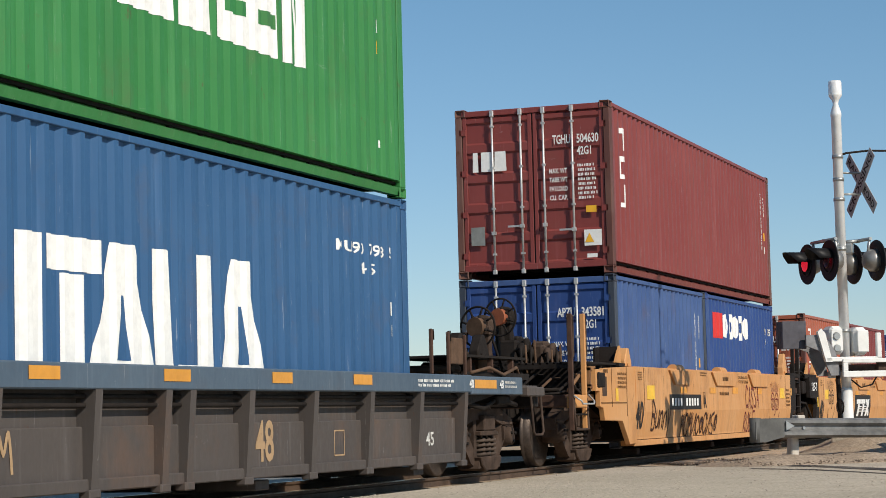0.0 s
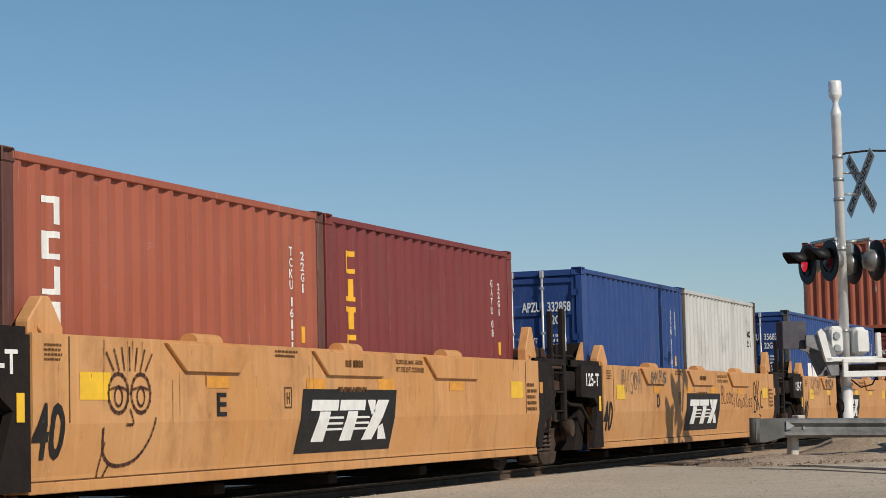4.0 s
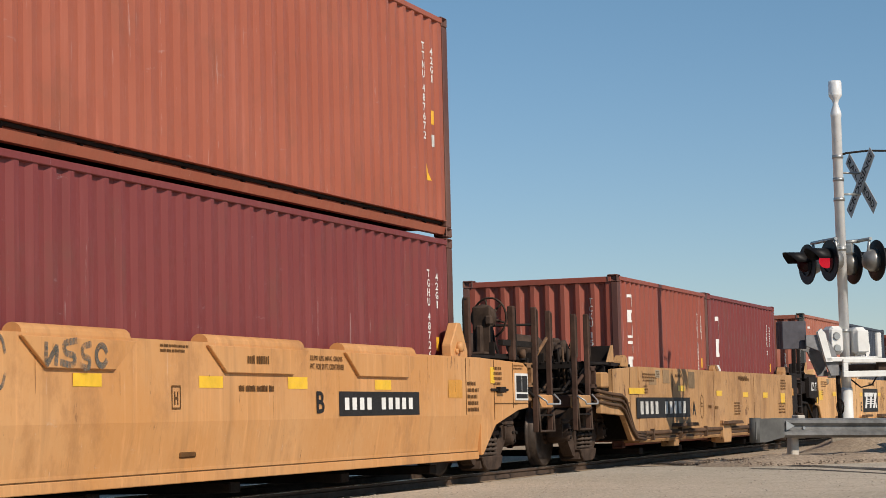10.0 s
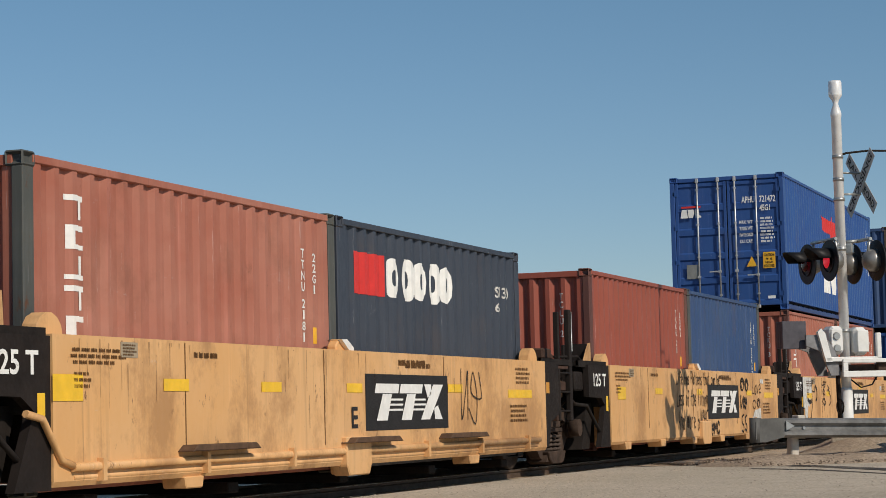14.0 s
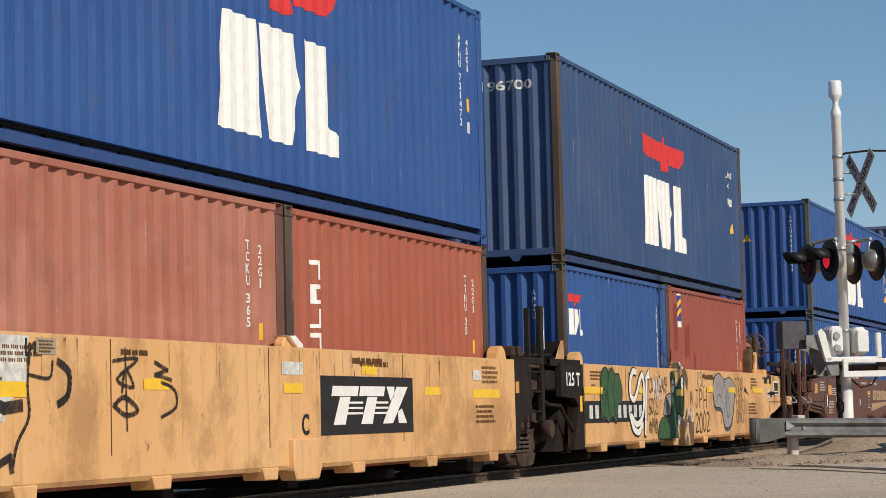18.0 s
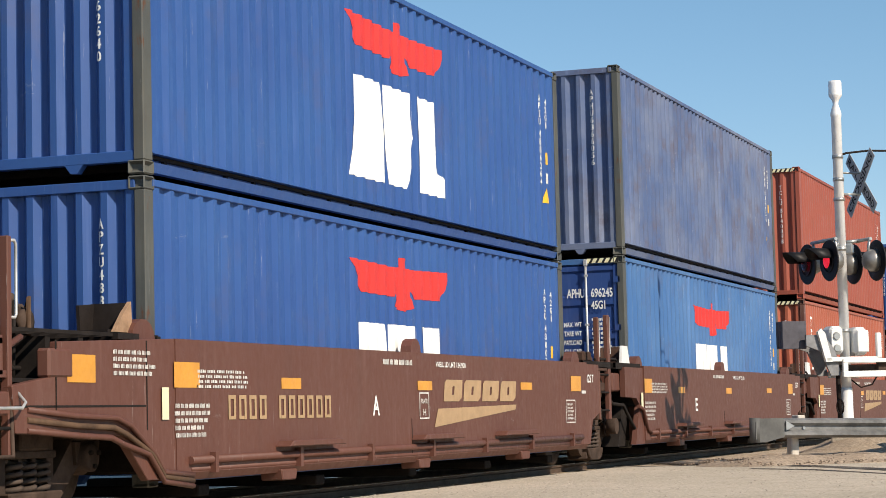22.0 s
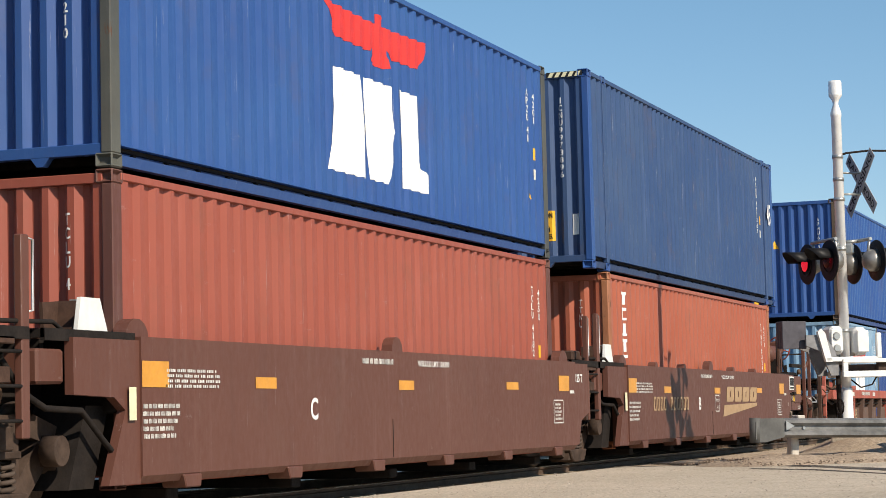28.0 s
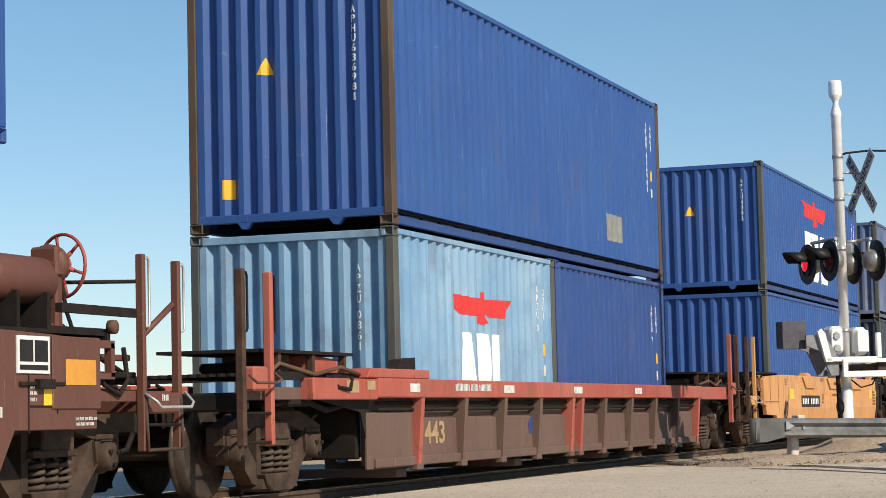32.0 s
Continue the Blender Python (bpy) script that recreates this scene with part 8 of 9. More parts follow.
# brown car C
c, s, e = forty(109.75, RUSTRED, MAROONPOST, False, "rust-red forty-foot steel box in the well", FLOOR, STD, "TCLU 4182", "4251")
mark(c, on_end(e), end_column("TCLU 4", 2.25), WHITE)
c, s, e = forty(109.75, BLUE, GREENPOST, False, "blue forty-foot steel box with red bird emblem on top", UP, STD, "APZU 41", "42G1")
apl_side(c, s, STD, 0.45)
mark(c, on_end(e), end_column("APZU4892210", 2.25), WHITE)
mark(c, s, tri_sign(11.5, 0.75, 0.2), YELLOWDECAL, "decal", "yellow warning triangle")
# brown car B: a forty-five over a terracotta forty
c, s, e = forty(125.0, TERRA, OCHREPOST, False, "terracotta forty-foot steel box under longer blue one", FLOOR, STD, "TTNU 532410", "4251")
mark(c, s, stack_blocks(0.66, 0.96, 0.92, 2.34, 6), WHITE, "emblem", "white upright emblem blocks")
mark(c, on_end(e), end_column("TTNU", 2.2), WHITE)
L45 = 13.716
OV = (L45 - FOOT40) / 2
c, s, e = container(L45, HC, DULLBLUE, BLUE, False, "dark blue forty-five-foot box overhanging the terracotta one below", over=OV)
code_side(c, s, L45, HC, "ICNU 997389", "", x=L45 - 1.3)
mark(c, ([], lambda q: -1.219), letters("45", L45 - 0.62, 1.62, L45 - 0.28, 2.05), WHITE, "lettering", "large white numerals", 0.008)
mark(c, on_end(e), end_column("ICNU9973896", 2.5), WHITE)
mark(c, on_end(e), rect(0.30, 0.42, 0.66, 0.86), YELLOWDECAL, "decal", "yellow height notice", 0.006)
mark(c, on_end(e), letters("CAUTION", 0.33, 0.75, 0.63, 0.83) + letters("9 6", 0.39, 0.65, 0.57, 0.72) + letters("HIGH", 0.37, 0.55, 0.59, 0.62) + letters("CONTAINER", 0.33, 0.45, 0.63, 0.52), BLACKPAINT, "lettering", "", 0.010)
mark(c, on_end(e), rect(0.92, 0.50, 1.02, 0.80), WHITE, "decal", "white notice", 0.006)
hazard(c, e, s, HC)
place(c, 125.0 - OV, UP)
# red single car
c, s, e = twenty(145.62, PALEBLUE, GREENPOST, False, "pale blue dented twenty-foot steel box with red emblem", z=FLOOR + 0.02, code="APZU 3")
mark(c, s, bird(2.09, 1.60, 4.30, 2.0), REDLOGO, "emblem", "red winged emblem")
mark(c, s, three_blocks(2.28, 0.55, 4.06, 1.50), WHITE, "emblem", "white emblem blocks")
mark(c, on_end(e), end_column("APZU 0861", 2.2), WHITE)
twenty(145.62 + TW, NAVY, None, False, "dark blue twenty-foot steel box beside pale blue one", z=FLOOR + 0.02, code="APZU 7")
c, s, e = forty(145.62, BLUE, RUSTPOST, False, "plain blue forty-foot high box stacked over two twenties", UP + 0.02, HC, "APHU 636981", "45G1")
mark(c, on_end(e), end_column("APHU636981", 2.45), WHITE)
mark(c, on_end(e), tri_sign(-0.28, 1.75, 0.2), YELLOWDECAL, "decal", "yellow warning triangle")
mark(c, on_end(e), rect(-0.82, 0.38, -0.68, 0.60), YELLOWDECAL, "decal", "yellow decal")
mark(c, s, rect(9.0, 0.45, 10.0, 0.85), GREYPATCH, "paint_patch", "grey scraped patch")
# tail
c, s, e = forty(166.45, BLUE, GREENPOST, False, "blue forty-foot high box in the well", FLOOR, HC, "APHU 6", "45G1")
c, s, e = forty(166.45, BLUE, GREENPOST, False, "blue forty-foot steel box with red bird emblem on top", UPHC, STD, "APZU 48", "42G1")
apl_side(c, s, STD, 0.45)
mark(c, on_end(e), end_column("APZU4882", 2.25), WHITE)
mark(c, on_end(e), tri_sign(-0.28, 1.55, 0.2), YELLOWDECAL, "decal", "yellow warning triangle")
forty(182.0, SLATE, GREENPOST, False, "dark grey forty-foot steel box in the well", FLOOR, HC, "APHU 7", "45G1")
forty(182.0, CHALKBLUE, GREENPOST, False, "faded grey-blue forty-foot steel box on top", UPHC, STD, "APHU 8", "42G1")
# ------------------------------------------------------------------ the ground
def ground_mat(name, a, b, c, grain, coarse, relief, rough=0.9):
    """Loose or paved ground: two broad tones, fine grain, pebbles of a third."""
    m = bpy.data.materials.new(name)
    nt, p = nodes(m)
    big = noise_tex(nt, coarse, (1, 1, 1), (3, 1, 0), 6, 0.6)
    mid = noise_tex(nt, coarse * 7, (1, 1, 1), (1, 7, 0), 6, 0.7)
    fin = noise_tex(nt, grain, (1, 1, 1), (5, 2, 0), 5, 0.75)
    col = mix(nt, ramp(nt, big, 0.35, 0.65), a, b)
    col = mix(nt, ramp(nt, mid, 0.48, 0.68, 0, 0.6), col, c)
    col = mix(nt, ramp(nt, fin, 0.50, 0.66, 0, 0.75), col, tuple(x * 0.48 for x in a))
    col = mix(nt, ramp(nt, fin, 0.46, 0.34, 0, 0.6), col, tuple(min(1, x * 1.5) for x in b))
    link(nt, col, p.inputs["Base Color"])
    p.inputs["Roughness"].default_value = rough
    p.inputs["Specular IOR Level"].default_value = 0.2
    bump(nt, p, fin, relief, 0.02)
    return m


DIRT = ground_mat("dry_dirt", (0.36, 0.27, 0.18), (0.42, 0.33, 0.23), (0.28, 0.21, 0.14), 30, 0.15, 0.5)
PAVING = ground_mat("worn_grey_paving", (0.45, 0.388, 0.298), (0.535, 0.462, 0.362), (0.365, 0.312, 0.238), 26, 0.35, 0.6)
BALLAST = ground_mat("dark_ballast", (0.055, 0.048, 0.044), (0.085, 0.078, 0.07), (0.03, 0.028, 0.026), 14, 0.8, 1.0)
GRAVEL = ground_mat("pale_gravel", (0.38, 0.29, 0.20), (0.46, 0.37, 0.27), (0.25, 0.19, 0.135), 24, 0.9, 1.0)
# paler copy of PAVING: sunlight on the far road, put into its colour
PALELIT = ground_mat("sunlit_toned_paving", (0.56, 0.50, 0.41), (0.62, 0.56, 0.47), (0.46, 0.41, 0.33), 26, 0.35, 0.6)
STONE = plain("gravel_stone", (0.34, 0.29, 0.235), 0.9, vary=0.5, scale=2.0)
RUBBLESTONE = plain("brown_stone", (0.20, 0.15, 0.11), 0.9, vary=0.6, scale=2.0)
DARKSTONE = plain("dark_ballast_stone", (0.075, 0.062, 0.052), 0.9, vary=0.6, scale=2.0)
TIMBER = plain("creosoted_timber", (0.055, 0.042, 0.032), 0.85, vary=0.4)
RAILSTEEL = plain("rail_steel", (0.11, 0.075, 0.055), 0.6, 0.3, 0.4, 4)
RAILTOP = plain("polished_rail_head", (0.45, 0.43, 0.41), 0.25, 1.0, 0.15)


def slab(name, pts, z0, z1, mat, label, category):
    bm = bmesh.new()
    prism(bm, pts, z0, z1, "z")
    ob = part(name, bm, mat, None)
    return tagged(ob, label, category, "", "structure")


slab("ground", [(-900, -1200), (2600, -1200), (2600, 1800), (-900, 1800)], -0.6, -0.11, DIRT, "flat dry dirt plain reaching the horizon", "ground")
slab("pavement", [(-80, -60), (46, -60), (34.0, 1.4), (30.3, 5.2), (29.2, 7.0), (29.6, 7.86), (-80, 7.86)], -0.4, -0.045, PAVING, "worn grey paved crossing approach beside the track", "pavement")
slab("pavement_far", [(-40, 10.95), (33, 10.95), (22, 60), (-60, 60)], -0.4, -0.05, PALELIT, "paved road beyond the track, coloured paler as if sunlit", "pavement")
bed = slab("track_bed", [(-80, 7.86), (600, 7.86), (600, 10.95), (-80, 10.95)], -0.5, -0.14, BALLAST, "dark stone track bed under the rails", "track bed")
slab("gravel_shoulder", [(29.6, 7.85), (29.2, 7.0), (30.3, 5.2), (34.0, 1.4), (46, -60), (90, -60), (600, 7.85)], -0.4, -0.06, GRAVEL, "pale loose gravel shoulder by the guard rail", "gravel")
# berm of rubble along the track past the paving
bm = bmesh.new()
rnd = random.Random(5)
nx, ny = 60, 8
grid = [[bm.verts.new((30.0 + 90 * (i / nx) ** 1.5, 5.1 + 1.7 * j / ny, -0.055 + (0.0 if j in (0, ny) or i in (0, nx) else 0.10 * math.sin(math.pi * j / ny) * min(1, i / 4) * (0.7 + 0.6 * noise.noise((i * 0.7, j * 0.9, 0)))))) for j in range(ny + 1)] for i in range(nx + 1)]
for i in range(nx):
    for j in range(ny):
        bm.faces.new((grid[i][j], grid[i + 1][j], grid[i + 1][j + 1], grid[i][j + 1]))
tagged(part("gravel_berm", bm, GRAVEL, None), "low uneven bank of pale gravel along the track", "gravel", "", "structure")


def stones(name, count, spread, size, mat, label, seed):
    """Loose stones as one mesh."""
    rnd = random.Random(seed)
    v, f = [], []
    for _ in range(count):
        x, y, z = spread(rnd)
        r = size * rnd.uniform(0.4, 1.5)
        base = len(v)
        for dx, dy, dz in ((1, 0, 0), (-1, 0, 0), (0, 1, 0), (0, -1, 0), (0, 0, 1), (0, 0, -0.5)):
            k = rnd.uniform(0.6, 1.2) * r
            v.append((x + dx * k + rnd.uniform(-0.2, 0.2) * r, y + dy * k + rnd.uniform(-0.2, 0.2) * r, z + dz * k * 0.8))
        for a, b, c in ((0, 2, 4), (2, 1, 4), (1, 3, 4), (3, 0, 4), (2, 0, 5), (1, 2, 5), (3, 1, 5), (0, 3, 5)):
            f.append((base + a, base + b, base + c))
    me = bpy.data.meshes.new(name)
    me.from_pydata(v, [], f)
    me.materials.append(mat)
    return tagged(part(name, me, None, None), label, "gravel", "", "stuff")


def near_track(r):
    x = 29.4 + 30 * r.random() ** 1.6
    return (x, r.uniform(4.6, 6.9), 0.0)


def berm(r):
    x, y, _ = near_track(r)
    return (x, y, -0.05 + 0.07 * max(0, math.sin(math.pi * min(1, max(0, (y - 5.1) / 1.7)))) * min(1, max(0, x - 30) / 3))


stones("loose_gravel", 4200, berm, 0.016, STONE, "loose pale gravel stones beside the track", 3)
stones("paving_grit", 1500, lambda r: (10 + 20 * r.random(), r.uniform(1.5, 8.0), -0.045), 0.010, STONE, "scattered grit on the paving", 4)
stones("bed_stones", 2200, lambda r: (12 + 50 * r.random(), r.uniform(7.8, 8.6), -0.12), 0.02, DARKSTONE, "loose stones at the edge of the track bed", 6)

track = thing("railway_track", "steel rails on dark timber sleepers", "track")
track["kind"] = "structure"
for y in (YC - 0.7525, YC + 0.7525):
    part("rail", P([(y - 0.075, -0.17), (y + 0.075, -0.17), (y + 0.075, -0.155), (y + 0.012, -0.13), (y + 0.012, -0.045), (y + 0.036, -0.03), (y + 0.036, -0.004), (y - 0.036, -0.004), (y - 0.036, -0.03), (y - 0.012, -0.045), (y - 0.012, -0.13), (y - 0.075, -0.155)], -80, 600, "x"), RAILSTEEL, track)
    part("rail_head", B(-80, 600, y - 0.03, y + 0.03, -0.006, 0.0), RAILTOP, track, "polished rail head")
slp = B(-0.11, 0.11, -1.3, 1.3, -0.32, -0.12, bev=0.01)
me = bpy.data.meshes.new("sleeper")
slp.to_mesh(me)
slp.free()
me.materials.append(TIMBER)
for k in range(150):
    o = part("sleeper", me, None, track)
    o.location = (6 + 0.56 * k, YC, 0)
# thin dark bands across the paving, patchy and uneven in width
cr = tagged(new("paving_band"), "thin dark bands across the paving", "joint", "", "structure")
BANDDARK = thin_paint("worn_tar_sealer", (0.055, 0.048, 0.045), 0.35, 0.9, 3.0)
for wide, pts in ((0.75, ((31.0, 7.84), (30.1, 6.95), (29.0, 6.0), (27.8, 4.95), (25.7, 3.70), (22.5, 1.9), (18.0, -0.6))), (0.22, ((29.0, 7.84), (29.55, 6.4), (29.7, 5.2), (29.9, 4.3), (30.4, 2.0))), (0.30, ((27.2, 5.6), (26.2, 4.6), (24.4, 3.5), (21.8, 2.2)))):
    bm = bmesh.new()
    for k, ((x0, y0), (x1, y1)) in enumerate(zip(pts, pts[1:])):
        w0, w1 = wide * (0.8 + 0.25 * math.sin(2.1 * k)), wide * (0.8 + 0.25 * math.sin(2.1 * k + 2.1))
        prism(bm, [(x0, y0), (x1, y1), (x1 + w1, y1), (x0 + w0, y0)], -0.06, -0.040, "z")
    part("joint", bm, BANDDARK, cr)

# ------------------------------------------------------------------ crossing signal
SX, SY = 32.07, 5.10
NV, EV = Vector((-0.57, 0.82, 0)), Vector((0.82, 0.57, 0))
TURN = math.degrees(math.atan2(-0.57, -0.82)) + 0.0
sig = thing("crossing_signal", "silver railway crossing mast with red flashing lamps and crossbuck", "crossing signal")
sig.matrix_basis = pose(SX, SY, -0.06)
bm = bmesh.new()
lathe(bm, [(0.075, 0.3), (0.075, 5.10), (0.082, 5.11), (0.082, 5.16), (0.04, 5.30), (0.055, 5.36), (0.098, 5.42), (0.100, 5.44), (0.100, 5.62), (0.090, 5.645)], 20)
part("mast", bm, ALU, sig)
for z in (1.9, 3.12, 3.86, 4.16, 4.50):
    part("band", lathe(bmesh.new(), [(0.084, z - 0.025), (0.084, z + 0.025)], 18), GALV, sig)
bm = bmesh.new()
lathe(bm, [(0.16, 0.52), (0.16, 0.57), (0.088, 0.60), (0.088, 1.02), (0.085, 1.06)], 18)
box(bm, -0.2, 0.2, -0.2, 0.2, 0.46, 0.52)
part("base", bm, WHITEPAINT, sig, "white cast base of the mast")
part("foundation", B(-0.22, 0.22, -0.22, 0.22, -0.3, 0.46, bev=0.02), PAVING, sig, "grey concrete foundation")
part("conduit", T([NV * 0.12 + Vector((0, 0, 0.5)), NV * 0.13 + Vector((0, 0, 1.2)), NV * 0.10 + Vector((0, 0, 1.5))], 0.035), BLACKSTEEL, sig, "black cable conduit")


def axes_at(ob, at, turn):
    ob.matrix_basis = Matrix.Translation(at) @ pose(0, 0, 0, 0, 0, turn)
    return ob


LENSLIT = plain("lit_red_lens", (0.5, 0.01, 0.02), 0.3, 0.0, 0.1, 30, 0.1, (1.0, 0.02, 0.05, 0.5))
LENSDARK = plain("unlit_red_lens", (0.035, 0.004, 0.005), 0.25, 0.0, 0.2, 20)
BACKPLATE = plain("black_lamp_backing", (0.012, 0.012, 0.013), 0.5, vary=0.3)
DOME = plain("weathered_lamp_housing", (0.30, 0.29, 0.27), 0.4, 0.6, 0.35, 5)


def lamp(at, turn, flash):
    """A flashing lamp: round black backing, hood, domed housing, lens that shows its lit or its dark face."""
    lp = part("flashing_lamp", lathe(bmesh.new(), [(0.30, 0.0), (0.305, 0.012), (0.30, 0.022), (0.05, 0.022)], 32, "y"), BACKPLATE, sig, "round black lamp backing")
    axes_at(lp, at, turn)
    bm = lathe(bmesh.new(), [(0.17, 0.02), (0.165, 0.10), (0.12, 0.19), (0.05, 0.225), (0.02, 0.23)], 24, "y")
    part("housing", bm, DOME, lp, "weathered silver lamp housing")
    bm = bmesh.new()
    n = 14
    rings = []
    for k in range(n + 1):
        a = math.radians(8 + 164 * k / n)
        ln = 0.20 + 0.17 * math.sin(a)
        rings.append([bm.verts.new((r * math.cos(a) + 0.0, y, r * math.sin(a))) for r, y in ((0.185, 0.0), (0.185, -ln), (0.178, -ln), (0.178, 0.0))])
    for a, b in zip(rings, rings[1:]):
        for k in range(4):
            f = bm.faces.new((a[k], a[(k + 1) % 4], b[(k + 1) % 4], b[k]))
            f.smooth = True
    bm.faces.new(rings[0])
    bm.faces.new(rings[-1][::-1])
    bmesh.ops.recalc_face_normals(bm, faces=bm.faces[:])
    part("hood", bm, BACKPLATE, lp, "black lamp hood")
    part("lens_rim", T([(0.172 * math.cos(a), -0.008, 0.172 * math.sin(a)) for a in (2 * math.pi * k / 24 for k in range(25))], 0.010, 6), BACKPLATE, lp)
    bm = bmesh.new()
    lathe(bm, [(0.010, -0.022), (0.06, -0.019), (0.095, -0.012), (0.112, -0.002), (0.112, 0.002), (0.095, 0.012), (0.06, 0.019), (0.010, 0.022)], 24, "y")
    me = bpy.data.meshes.new("lens")
    bm.to_mesh(me)
    bm.free()
    me.materials.append(LENSLIT)
    me.materials.append(LENSDARK)
    for f in me.polygons:
        f.material_index = 0 if f.center.y < 0 else 1
    ln = part("lens", me, None, lp, "red lens, lit on one face")
    ln.location = (0, -0.035, 0)
    if flash is not None:
        LAMPS.append((ln, flash))
    else:
        ln.rotation_euler = (0, 0, math.pi)
    return lp


ZL = 2.92
lamp(NV * 0.39 + EV * 0.38 + Vector((0, 0, ZL)), TURN, 0)
lamp(NV * 0.39 - EV * 0.38 + Vector((0, 0, ZL)), TURN, 1)
lamp(-NV * 0.39 + EV * 0.38 + Vector((0, 0, ZL)), TURN + 180, None)
lamp(-NV * 0.39 - EV * 0.38 + Vector((0, 0, ZL)), TURN + 180, None)
up = Vector((0, 0, 1))
for s in (-1, 1):
    part("lamp_arm", T([NV * 0.08 * s + up * 3.22, NV * 0.30 * s + up * 3.24], 0.03), GALV, sig)
    part("lamp_bar", T([NV * 0.28 * s - EV * 0.42 + up * 3.24, NV * 0.28 * s + EV * 0.42 + up * 3.24], 0.026), GALV, sig)
    for k in (-1, 1):
        part("lamp_hanger", T([NV * 0.28 * s + EV * 0.38 * k + up * 3.24, NV * 0.24 * s + EV * 0.38 * k + up * 3.0], 0.022, 6), GALV, sig)
    part("junction_box", B(-0.09, 0.09, -0.07, 0.07, 3.04, 3.2, bev=0.02), GALV, sig).location = NV * 0.12 * s

# crossbuck
CBACK = plain("crossbuck_sheet", (0.36, 0.37, 0.37), 0.5, 0.1, 0.15, 6)
cb_at = -NV * 0.36 + up * 4.11
for name, ang, text in (("crossbuck_blade", 45, "CROSSING"), ("crossbuck_blade", -45, "RAILROAD")):
    off = 0.0 if ang > 0 else 0.012
    bl = part(name, B(-0.60, 0.60, -0.004 + off, 0.004 + off, -0.10, 0.10), CBACK, sig, "grey-white blade with dark letters")
    bl.matrix_basis = Matrix.Translation(cb_at) @ pose(0, 0, 0, 0, 0, TURN) @ pose(0, 0, 0, 0, -ang, 0)
    halves = ((text, -0.55, 0.55),) if ang > 0 else ((text[:4], -0.55, -0.13), (text[4:], 0.13, 0.55))
    for word, a, b in halves:
        me = drape(letters(word, a, -0.055, b, 0.055), [], lambda q: off - 0.004, 0.003, "y")
        me.materials.append(BLACKPAINT)
        part("lettering", me, None, bl, "dark block letters")
for z in (3.94, 4.26):
    part("sign_bracket", T([up * z, -NV * 0.36 + up * z], 0.016, 6), GALV, sig)
part("bracket_arm", T([up * 4.52, -NV * 0.15 + up * 4.56, -NV * 0.5 + up * 4.60, -NV * 0.95 + up * 4.60], 0.016, 6), DARKSTEEL, sig, "thin dark bracket arm")

ARMGREY = plain("dull_grey_arm", (0.21, 0.21, 0.215), 0.6, 0.1, 0.3)
WEIGHT = plain("grey_counterweight", (0.085, 0.082, 0.095), 0.6, vary=0.25)
# gate machine: cases beside the mast, forked arm with counterweight, bracket of the lowered gate
gm = part("gate_machine", boxes((-0.16, 0.16, -0.30, -0.085, 1.53, 1.95), (-0.16, 0.16, 0.085, 0.30, 1.55, 1.97), bev=0.05), WHITEPAINT, sig, "white gate machine cases")
gm.matrix_basis = pose(0, 0, 0, 0, 0, math.degrees(math.atan2(0.57, 0.82)))
part("case_lid", boxes((-0.19, -0.17, 0.12, 0.30, 1.60, 1.92), (-0.19, -0.17, -0.30, -0.12, 1.58, 1.90), bev=0.008), WHITEPAINT, gm)
for z in (1.64, 1.82):
    part("lid_knob", lathe(bmesh.new(), [(0.05, -0.22), (0.06, -0.19)], 12, "x", (0, 0.22, z)), GALV, gm)
part("fork", boxes((-0.28, -0.22, -0.46, -0.38, 1.46, 1.86), (-0.28, -0.22, -0.46, 0.44, 1.44, 1.51), bev=0.012), WHITEPAINT, gm, "white forked gate support")
part("fork", P([(0.34, 1.44), (0.44, 1.44), (0.56, 1.88), (0.50, 1.93), (0.44, 1.86)], -0.28, -0.22, "x"), WHITEPAINT, gm, "white slanted fork arm")
part("cable_loop", T([(0.1, -0.1, 1.20), (0.05, -0.26, 1.06), (0.0, -0.42, 1.10), (0.0, -0.5, 1.22)], 0.012, 6), BLACKSTEEL, gm, "black looped cable")
part("cable_loop", T([(-0.1 + 0.11 * math.cos(a), 0.16, 0.78 + 0.11 * math.sin(a)) for a in (2 * math.pi * k / 12 for k in range(13))], 0.013, 6), BLACKSTEEL, gm, "black looped cable")
for x in (-0.20, 0.24):
    part("weight_arm", P([(0.18, 1.24), (0.34, 1.24), (0.50, 1.60), (0.72, 1.68), (0.72, 1.84), (0.44, 1.84), (0.26, 1.60)], x - 0.02, x + 0.02, "x"), ARMGREY, gm, "dull grey counterweight arm")
for k in range(3):
    part("counterweight", B(-0.10 + 0.08 * k, -0.025 + 0.08 * k, 0.66, 1.04, 1.64 + 0.005 * k, 2.05, bev=0.008), WEIGHT, gm, "dark steel counterweight plate")
part("gate_bracket", boxes((-0.30, -0.24, -0.68, 0.18, 1.21, 1.30), (-0.30, -0.24, -0.68, 0.18, 1.42, 1.48), (-0.30, -0.24, 0.10, 0.18, 1.30, 1.42), (-0.30, -0.24, -0.68, -0.62, 1.30, 1.42), (0.20, 0.26, -0.68, 0.18, 1.21, 1.30), (0.20, 0.26, -0.68, 0.18, 1.42, 1.48), bev=0.006), WHITEPAINT, gm, "white bracket of the gate arm")
part("torsion_bar", boxes((-0.12, 0.12, -0.55, 0.14, 1.30, 1.40), (-0.22, -0.14, -0.66, -0.42, 1.30, 1.44), bev=0.01), TRUCKSTEEL, gm)

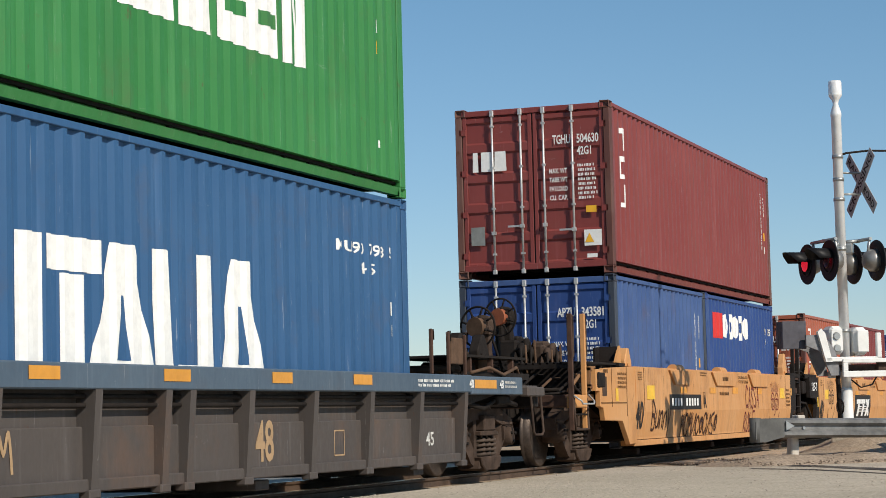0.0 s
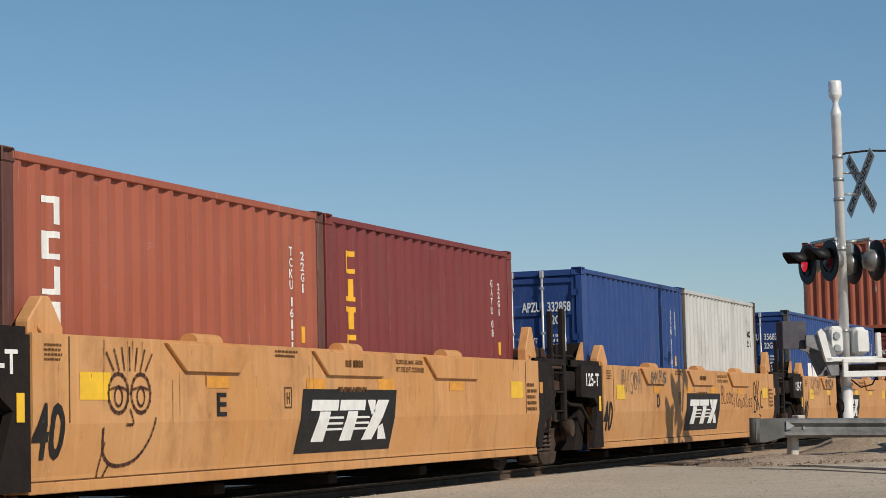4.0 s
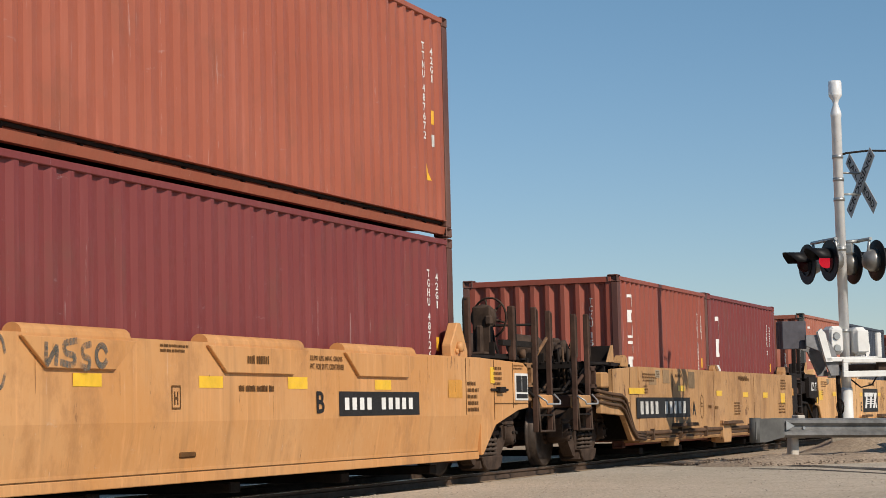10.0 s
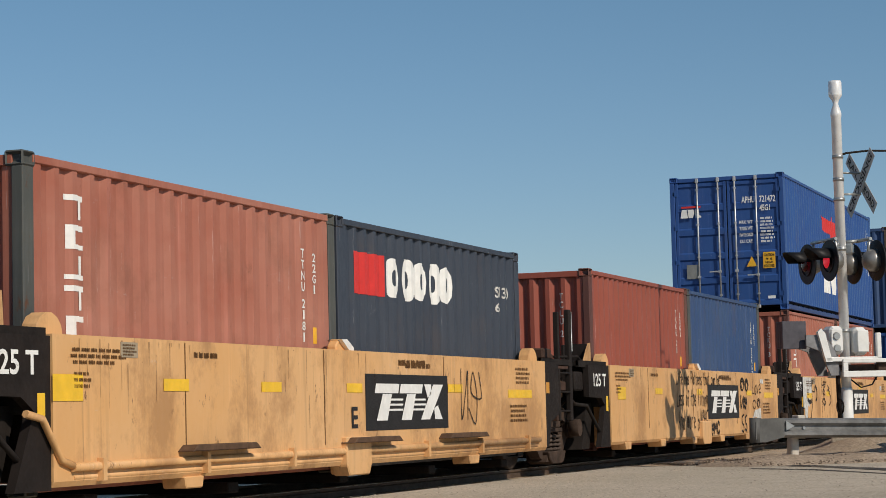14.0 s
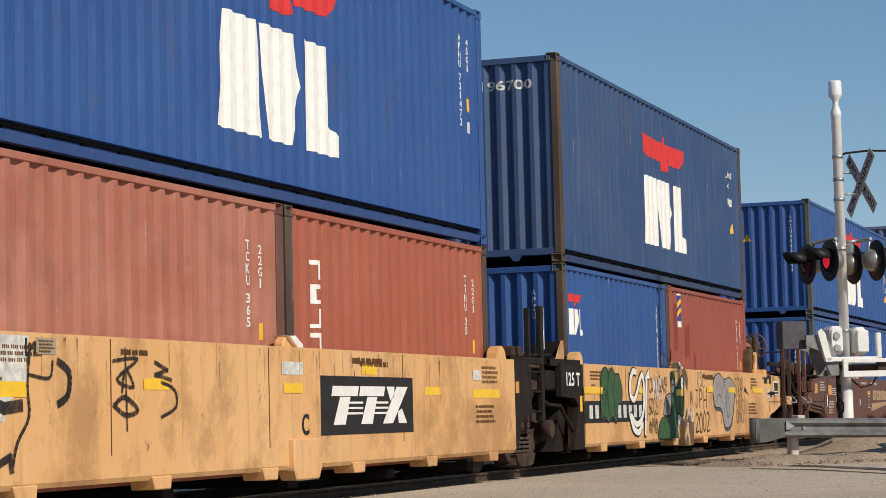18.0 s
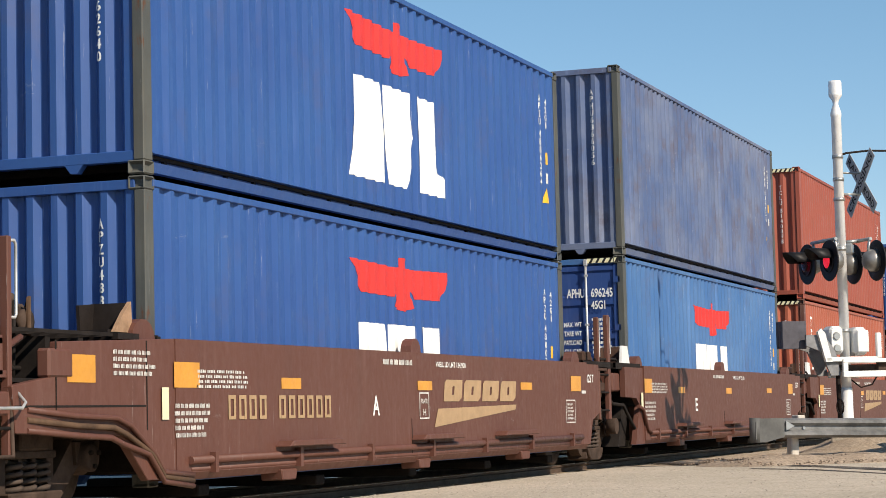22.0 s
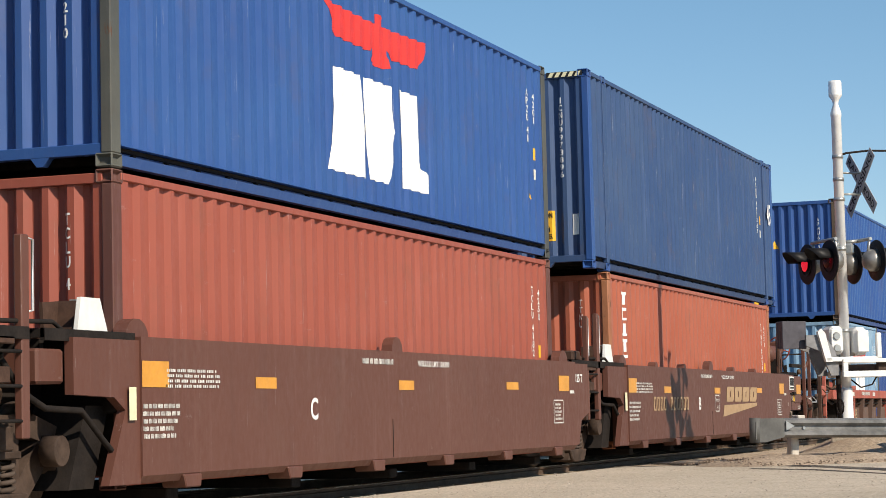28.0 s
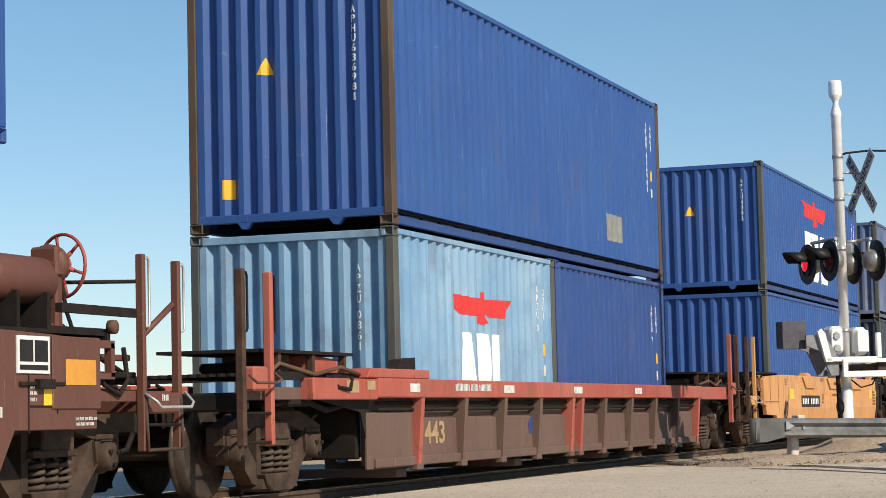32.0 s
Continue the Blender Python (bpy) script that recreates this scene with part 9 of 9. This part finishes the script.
# ------------------------------------------------------------------ guard rail
GA, GB = Vector((29.0, 5.87, 0)), Vector((30.55, 4.27, 0))
GD = (GB - GA).normalized()
gr = thing("guard_rail", "weathered galvanised W-beam guard rail with rounded end", "guard rail")
gr.matrix_basis = Matrix.Translation(GA) @ pose(0, 0, -0.105, 0, 1.3, math.degrees(math.atan2(GD.y, GD.x)))
prof = [(0.0, 0.700), (-0.03, 0.69), (-0.085, 0.67), (-0.085, 0.63), (-0.02, 0.59), (-0.02, 0.545), (-0.085, 0.505), (-0.085, 0.465), (-0.03, 0.44), (0.0, 0.43)]
GUARDEND = plain("dull_guard_rail_end", (0.12, 0.12, 0.115), 0.65, 0.2, 0.3, 4)
GUARD = plain("weathered_guard_rail", (0.20, 0.20, 0.195), 0.55, 0.30, 0.5, 3)
for k in range(3):
    x0, x1 = 0.25 + 3.8 * k - 0.05 * k, 0.25 + 3.8 * (k + 1)
    off = 0.004 * k
    part("beam", P([(y - off, z) for y, z in prof] + [(y + 0.006 - off, z) for y, z in prof[::-1]], x0, x1, "x"), GUARD, gr)
part("end_terminal", P([(-0.02, 0.69), (-0.06, 0.64), (-0.06, 0.42), (-0.02, 0.37), (0.10, 0.37), (0.40, 0.44), (0.40, 0.70)], -0.095, -0.086, "y"), GUARDEND, gr, "dark rolled end of the rail")
part("end_roll", lathe(bmesh.new(), [(0.08, 0.36), (0.08, 0.70)], 16, "z", (-0.02, -0.02, 0)), GUARDEND, gr)
part("splice_bracket", P([(0.42, 0.66), (0.56, 0.59), (0.42, 0.53)], -0.11, -0.09, "y"), GALV, gr)
PALEPOST = plain("pale_weathered_post", (0.50, 0.46, 0.40), 0.8, vary=0.25)
TIMBERPOST = plain("weathered_post_timber", (0.22, 0.18, 0.13), 0.85, vary=0.4)
for k, x in enumerate((0.75, 2.65, 4.5, 6.4, 8.3, 10.2)):
    po = part("post", B(x - 0.06, x + 0.06, 0.17, 0.30, -0.35, 0.66, bev=0.012), PALEPOST if k == 0 else TIMBERPOST, gr)
    part("spacer_block", B(x - 0.06, x + 0.06, 0.008, 0.168, 0.42, 0.74 if k == 0 else 0.66, bev=0.01), PALEPOST if k == 0 else TIMBERPOST, po)
    part("bolt", lathe(bmesh.new(), [(0.022, -0.045), (0.022, -0.018)], 8, "y", (x, 0, 0.565)), GALV, gr)

# mound of fill round the foot of the mast
bm = bmesh.new()
n = 26
grid = [[None] * (n + 1) for _ in range(n + 1)]
for i in range(n + 1):
    for j in range(n + 1):
        x, y = 29.3 + 6.7 * i / n, 1.2 + 5.9 * j / n
        d = ((x - 33.0) / 1.7) ** 2 + ((y - 4.0) / 1.8) ** 2
        z = -0.09 + 0.52 * math.exp(-d * d) + 0.15 * math.exp(-(((x - 30.9) / 1.1) ** 2 + ((y - 5.2) / 1.2) ** 2) ** 2) * (1 + 0.12 * noise.noise((x * 2.2, y * 2.2, 0))) + 0.03 * noise.noise((x * 4, y * 4, 3))
        grid[i][j] = bm.verts.new((x, y, z))
for i in range(n):
    for j in range(n):
        bm.faces.new((grid[i][j], grid[i + 1][j], grid[i + 1][j + 1], grid[i][j + 1])).smooth = True
tagged(part("gravel_mound", bm, GRAVEL, None), "low mound of pale gravel round the signal mast", "gravel", "", "structure")

# rubble heaped under the guard rail
bm = bmesh.new()
GN = Vector((-GD.y, GD.x, 0))
nu, nv = 64, 14
rows = []
for i in range(nu + 1):
    row = []
    for j in range(nv + 1):
        p = GA + GD * (-1.0 + 13.0 * i / nu) + GN * (-0.85 + 1.9 * j / nv)
        edge = math.sin(math.pi * j / nv) ** 0.8 * min(1, i / 5) * min(1, (nu - i) / 5)
        row.append(bm.verts.new((p.x, p.y, -0.09 + edge * (0.17 + 0.06 * noise.noise((p.x * 1.7, p.y * 1.7, 4)) + 0.035 * noise.noise((p.x * 7, p.y * 7, 1))))))
    rows.append(row)
for i in range(nu):
    for j in range(nv):
        bm.faces.new((rows[i][j], rows[i + 1][j], rows[i + 1][j + 1], rows[i][j + 1])).smooth = True
bmesh.ops.recalc_face_normals(bm, faces=bm.faces[:])
RUBBLE = ground_mat("brown_rubble", (0.33, 0.255, 0.18), (0.42, 0.33, 0.245), (0.18, 0.135, 0.10), 22, 0.9, 1.0)
tagged(part("rubble_bank", bm, RUBBLE, None), "low bank of brown rubble under the guard rail", "gravel", "", "structure")
stones("rubble_stones", 2200, lambda r: (lambda a, b: (GA.x + GD.x * a + GN.x * b, GA.y + GD.y * a + GN.y * b, 0.06 - 0.11 * abs(b)))(r.uniform(-0.7, 7.0), r.uniform(-0.8, 0.9)), 0.017, RUBBLESTONE, "loose brown stones under the guard rail", 9)

# litter on the gravel
for k in range(5):
    x, y = 31.5 + 0.9 * k, 4.75 + 0.35 * (k % 2) + 0.1 * k
    o = part("litter_scrap", P([(0, 0), (0.22, 0.03), (0.26, 0.12), (0.05, 0.14)], 0.0, 0.03, "z"), OFFWHITE, None)
    tagged(o, "scrap of pale litter on the gravel", "litter", "litter")
    o.matrix_basis = pose(x, y, -0.055, 4, 3, 40 * k)
    o.location.z = 0.0

# ------------------------------------------------------------------ turning wheels under every truck
for t, u, z in list(MOVERS):
    if t.name.startswith("rail_truck"):
        build_wheels(t)


# ------------------------------------------------------------------ what moves
def motions():
    times = [k * 1.0 for k in range(33)]
    for ob, u, z in MOVERS:
        walk(ob, [(t, pose(u - gone(t), YC, z)) for t in times])
    ticks = [k / 15 for k in range(481)]
    for ax, x in WHEELS:
        walk(ax, [(t, pose(x, 0, R_WHEEL, 0, math.degrees(-gone(t) / R_WHEEL) % 360, 0)) for t in ticks])
    for ln, which in LAMPS:
        # lit face forward, then turned away, in turns
        rows, ang = [], 0.0
        lit = which == 0
        rows.append((0.0, 0.0 if lit else 180.0))
        ang = rows[0][1]
        k = 0
        changes = []
        while True:
            a = 0.66 + 1.339 * (k - 1) + 0.745
            b = 0.66 + 1.339 * k
            k += 1
            if a > 31.9:
                break
            changes += [c for c in (a, b) if 0.02 < c < 31.9]
        for c in changes:
            f0 = round(c * 30) / 30
            rows += [(f0 - 2 / 30, ang), (f0 - 1 / 30, ang + 60), (f0, ang + 120), (f0 + 1 / 30, ang + 180)]
            ang += 180
        rows.append((32.0, ang))
        rows = [r for r in rows if r[0] >= 0]
        walk(ln, [(t, pose(0, -0.035, 0, 0, 0, a)) for t, a in rows])


motions()
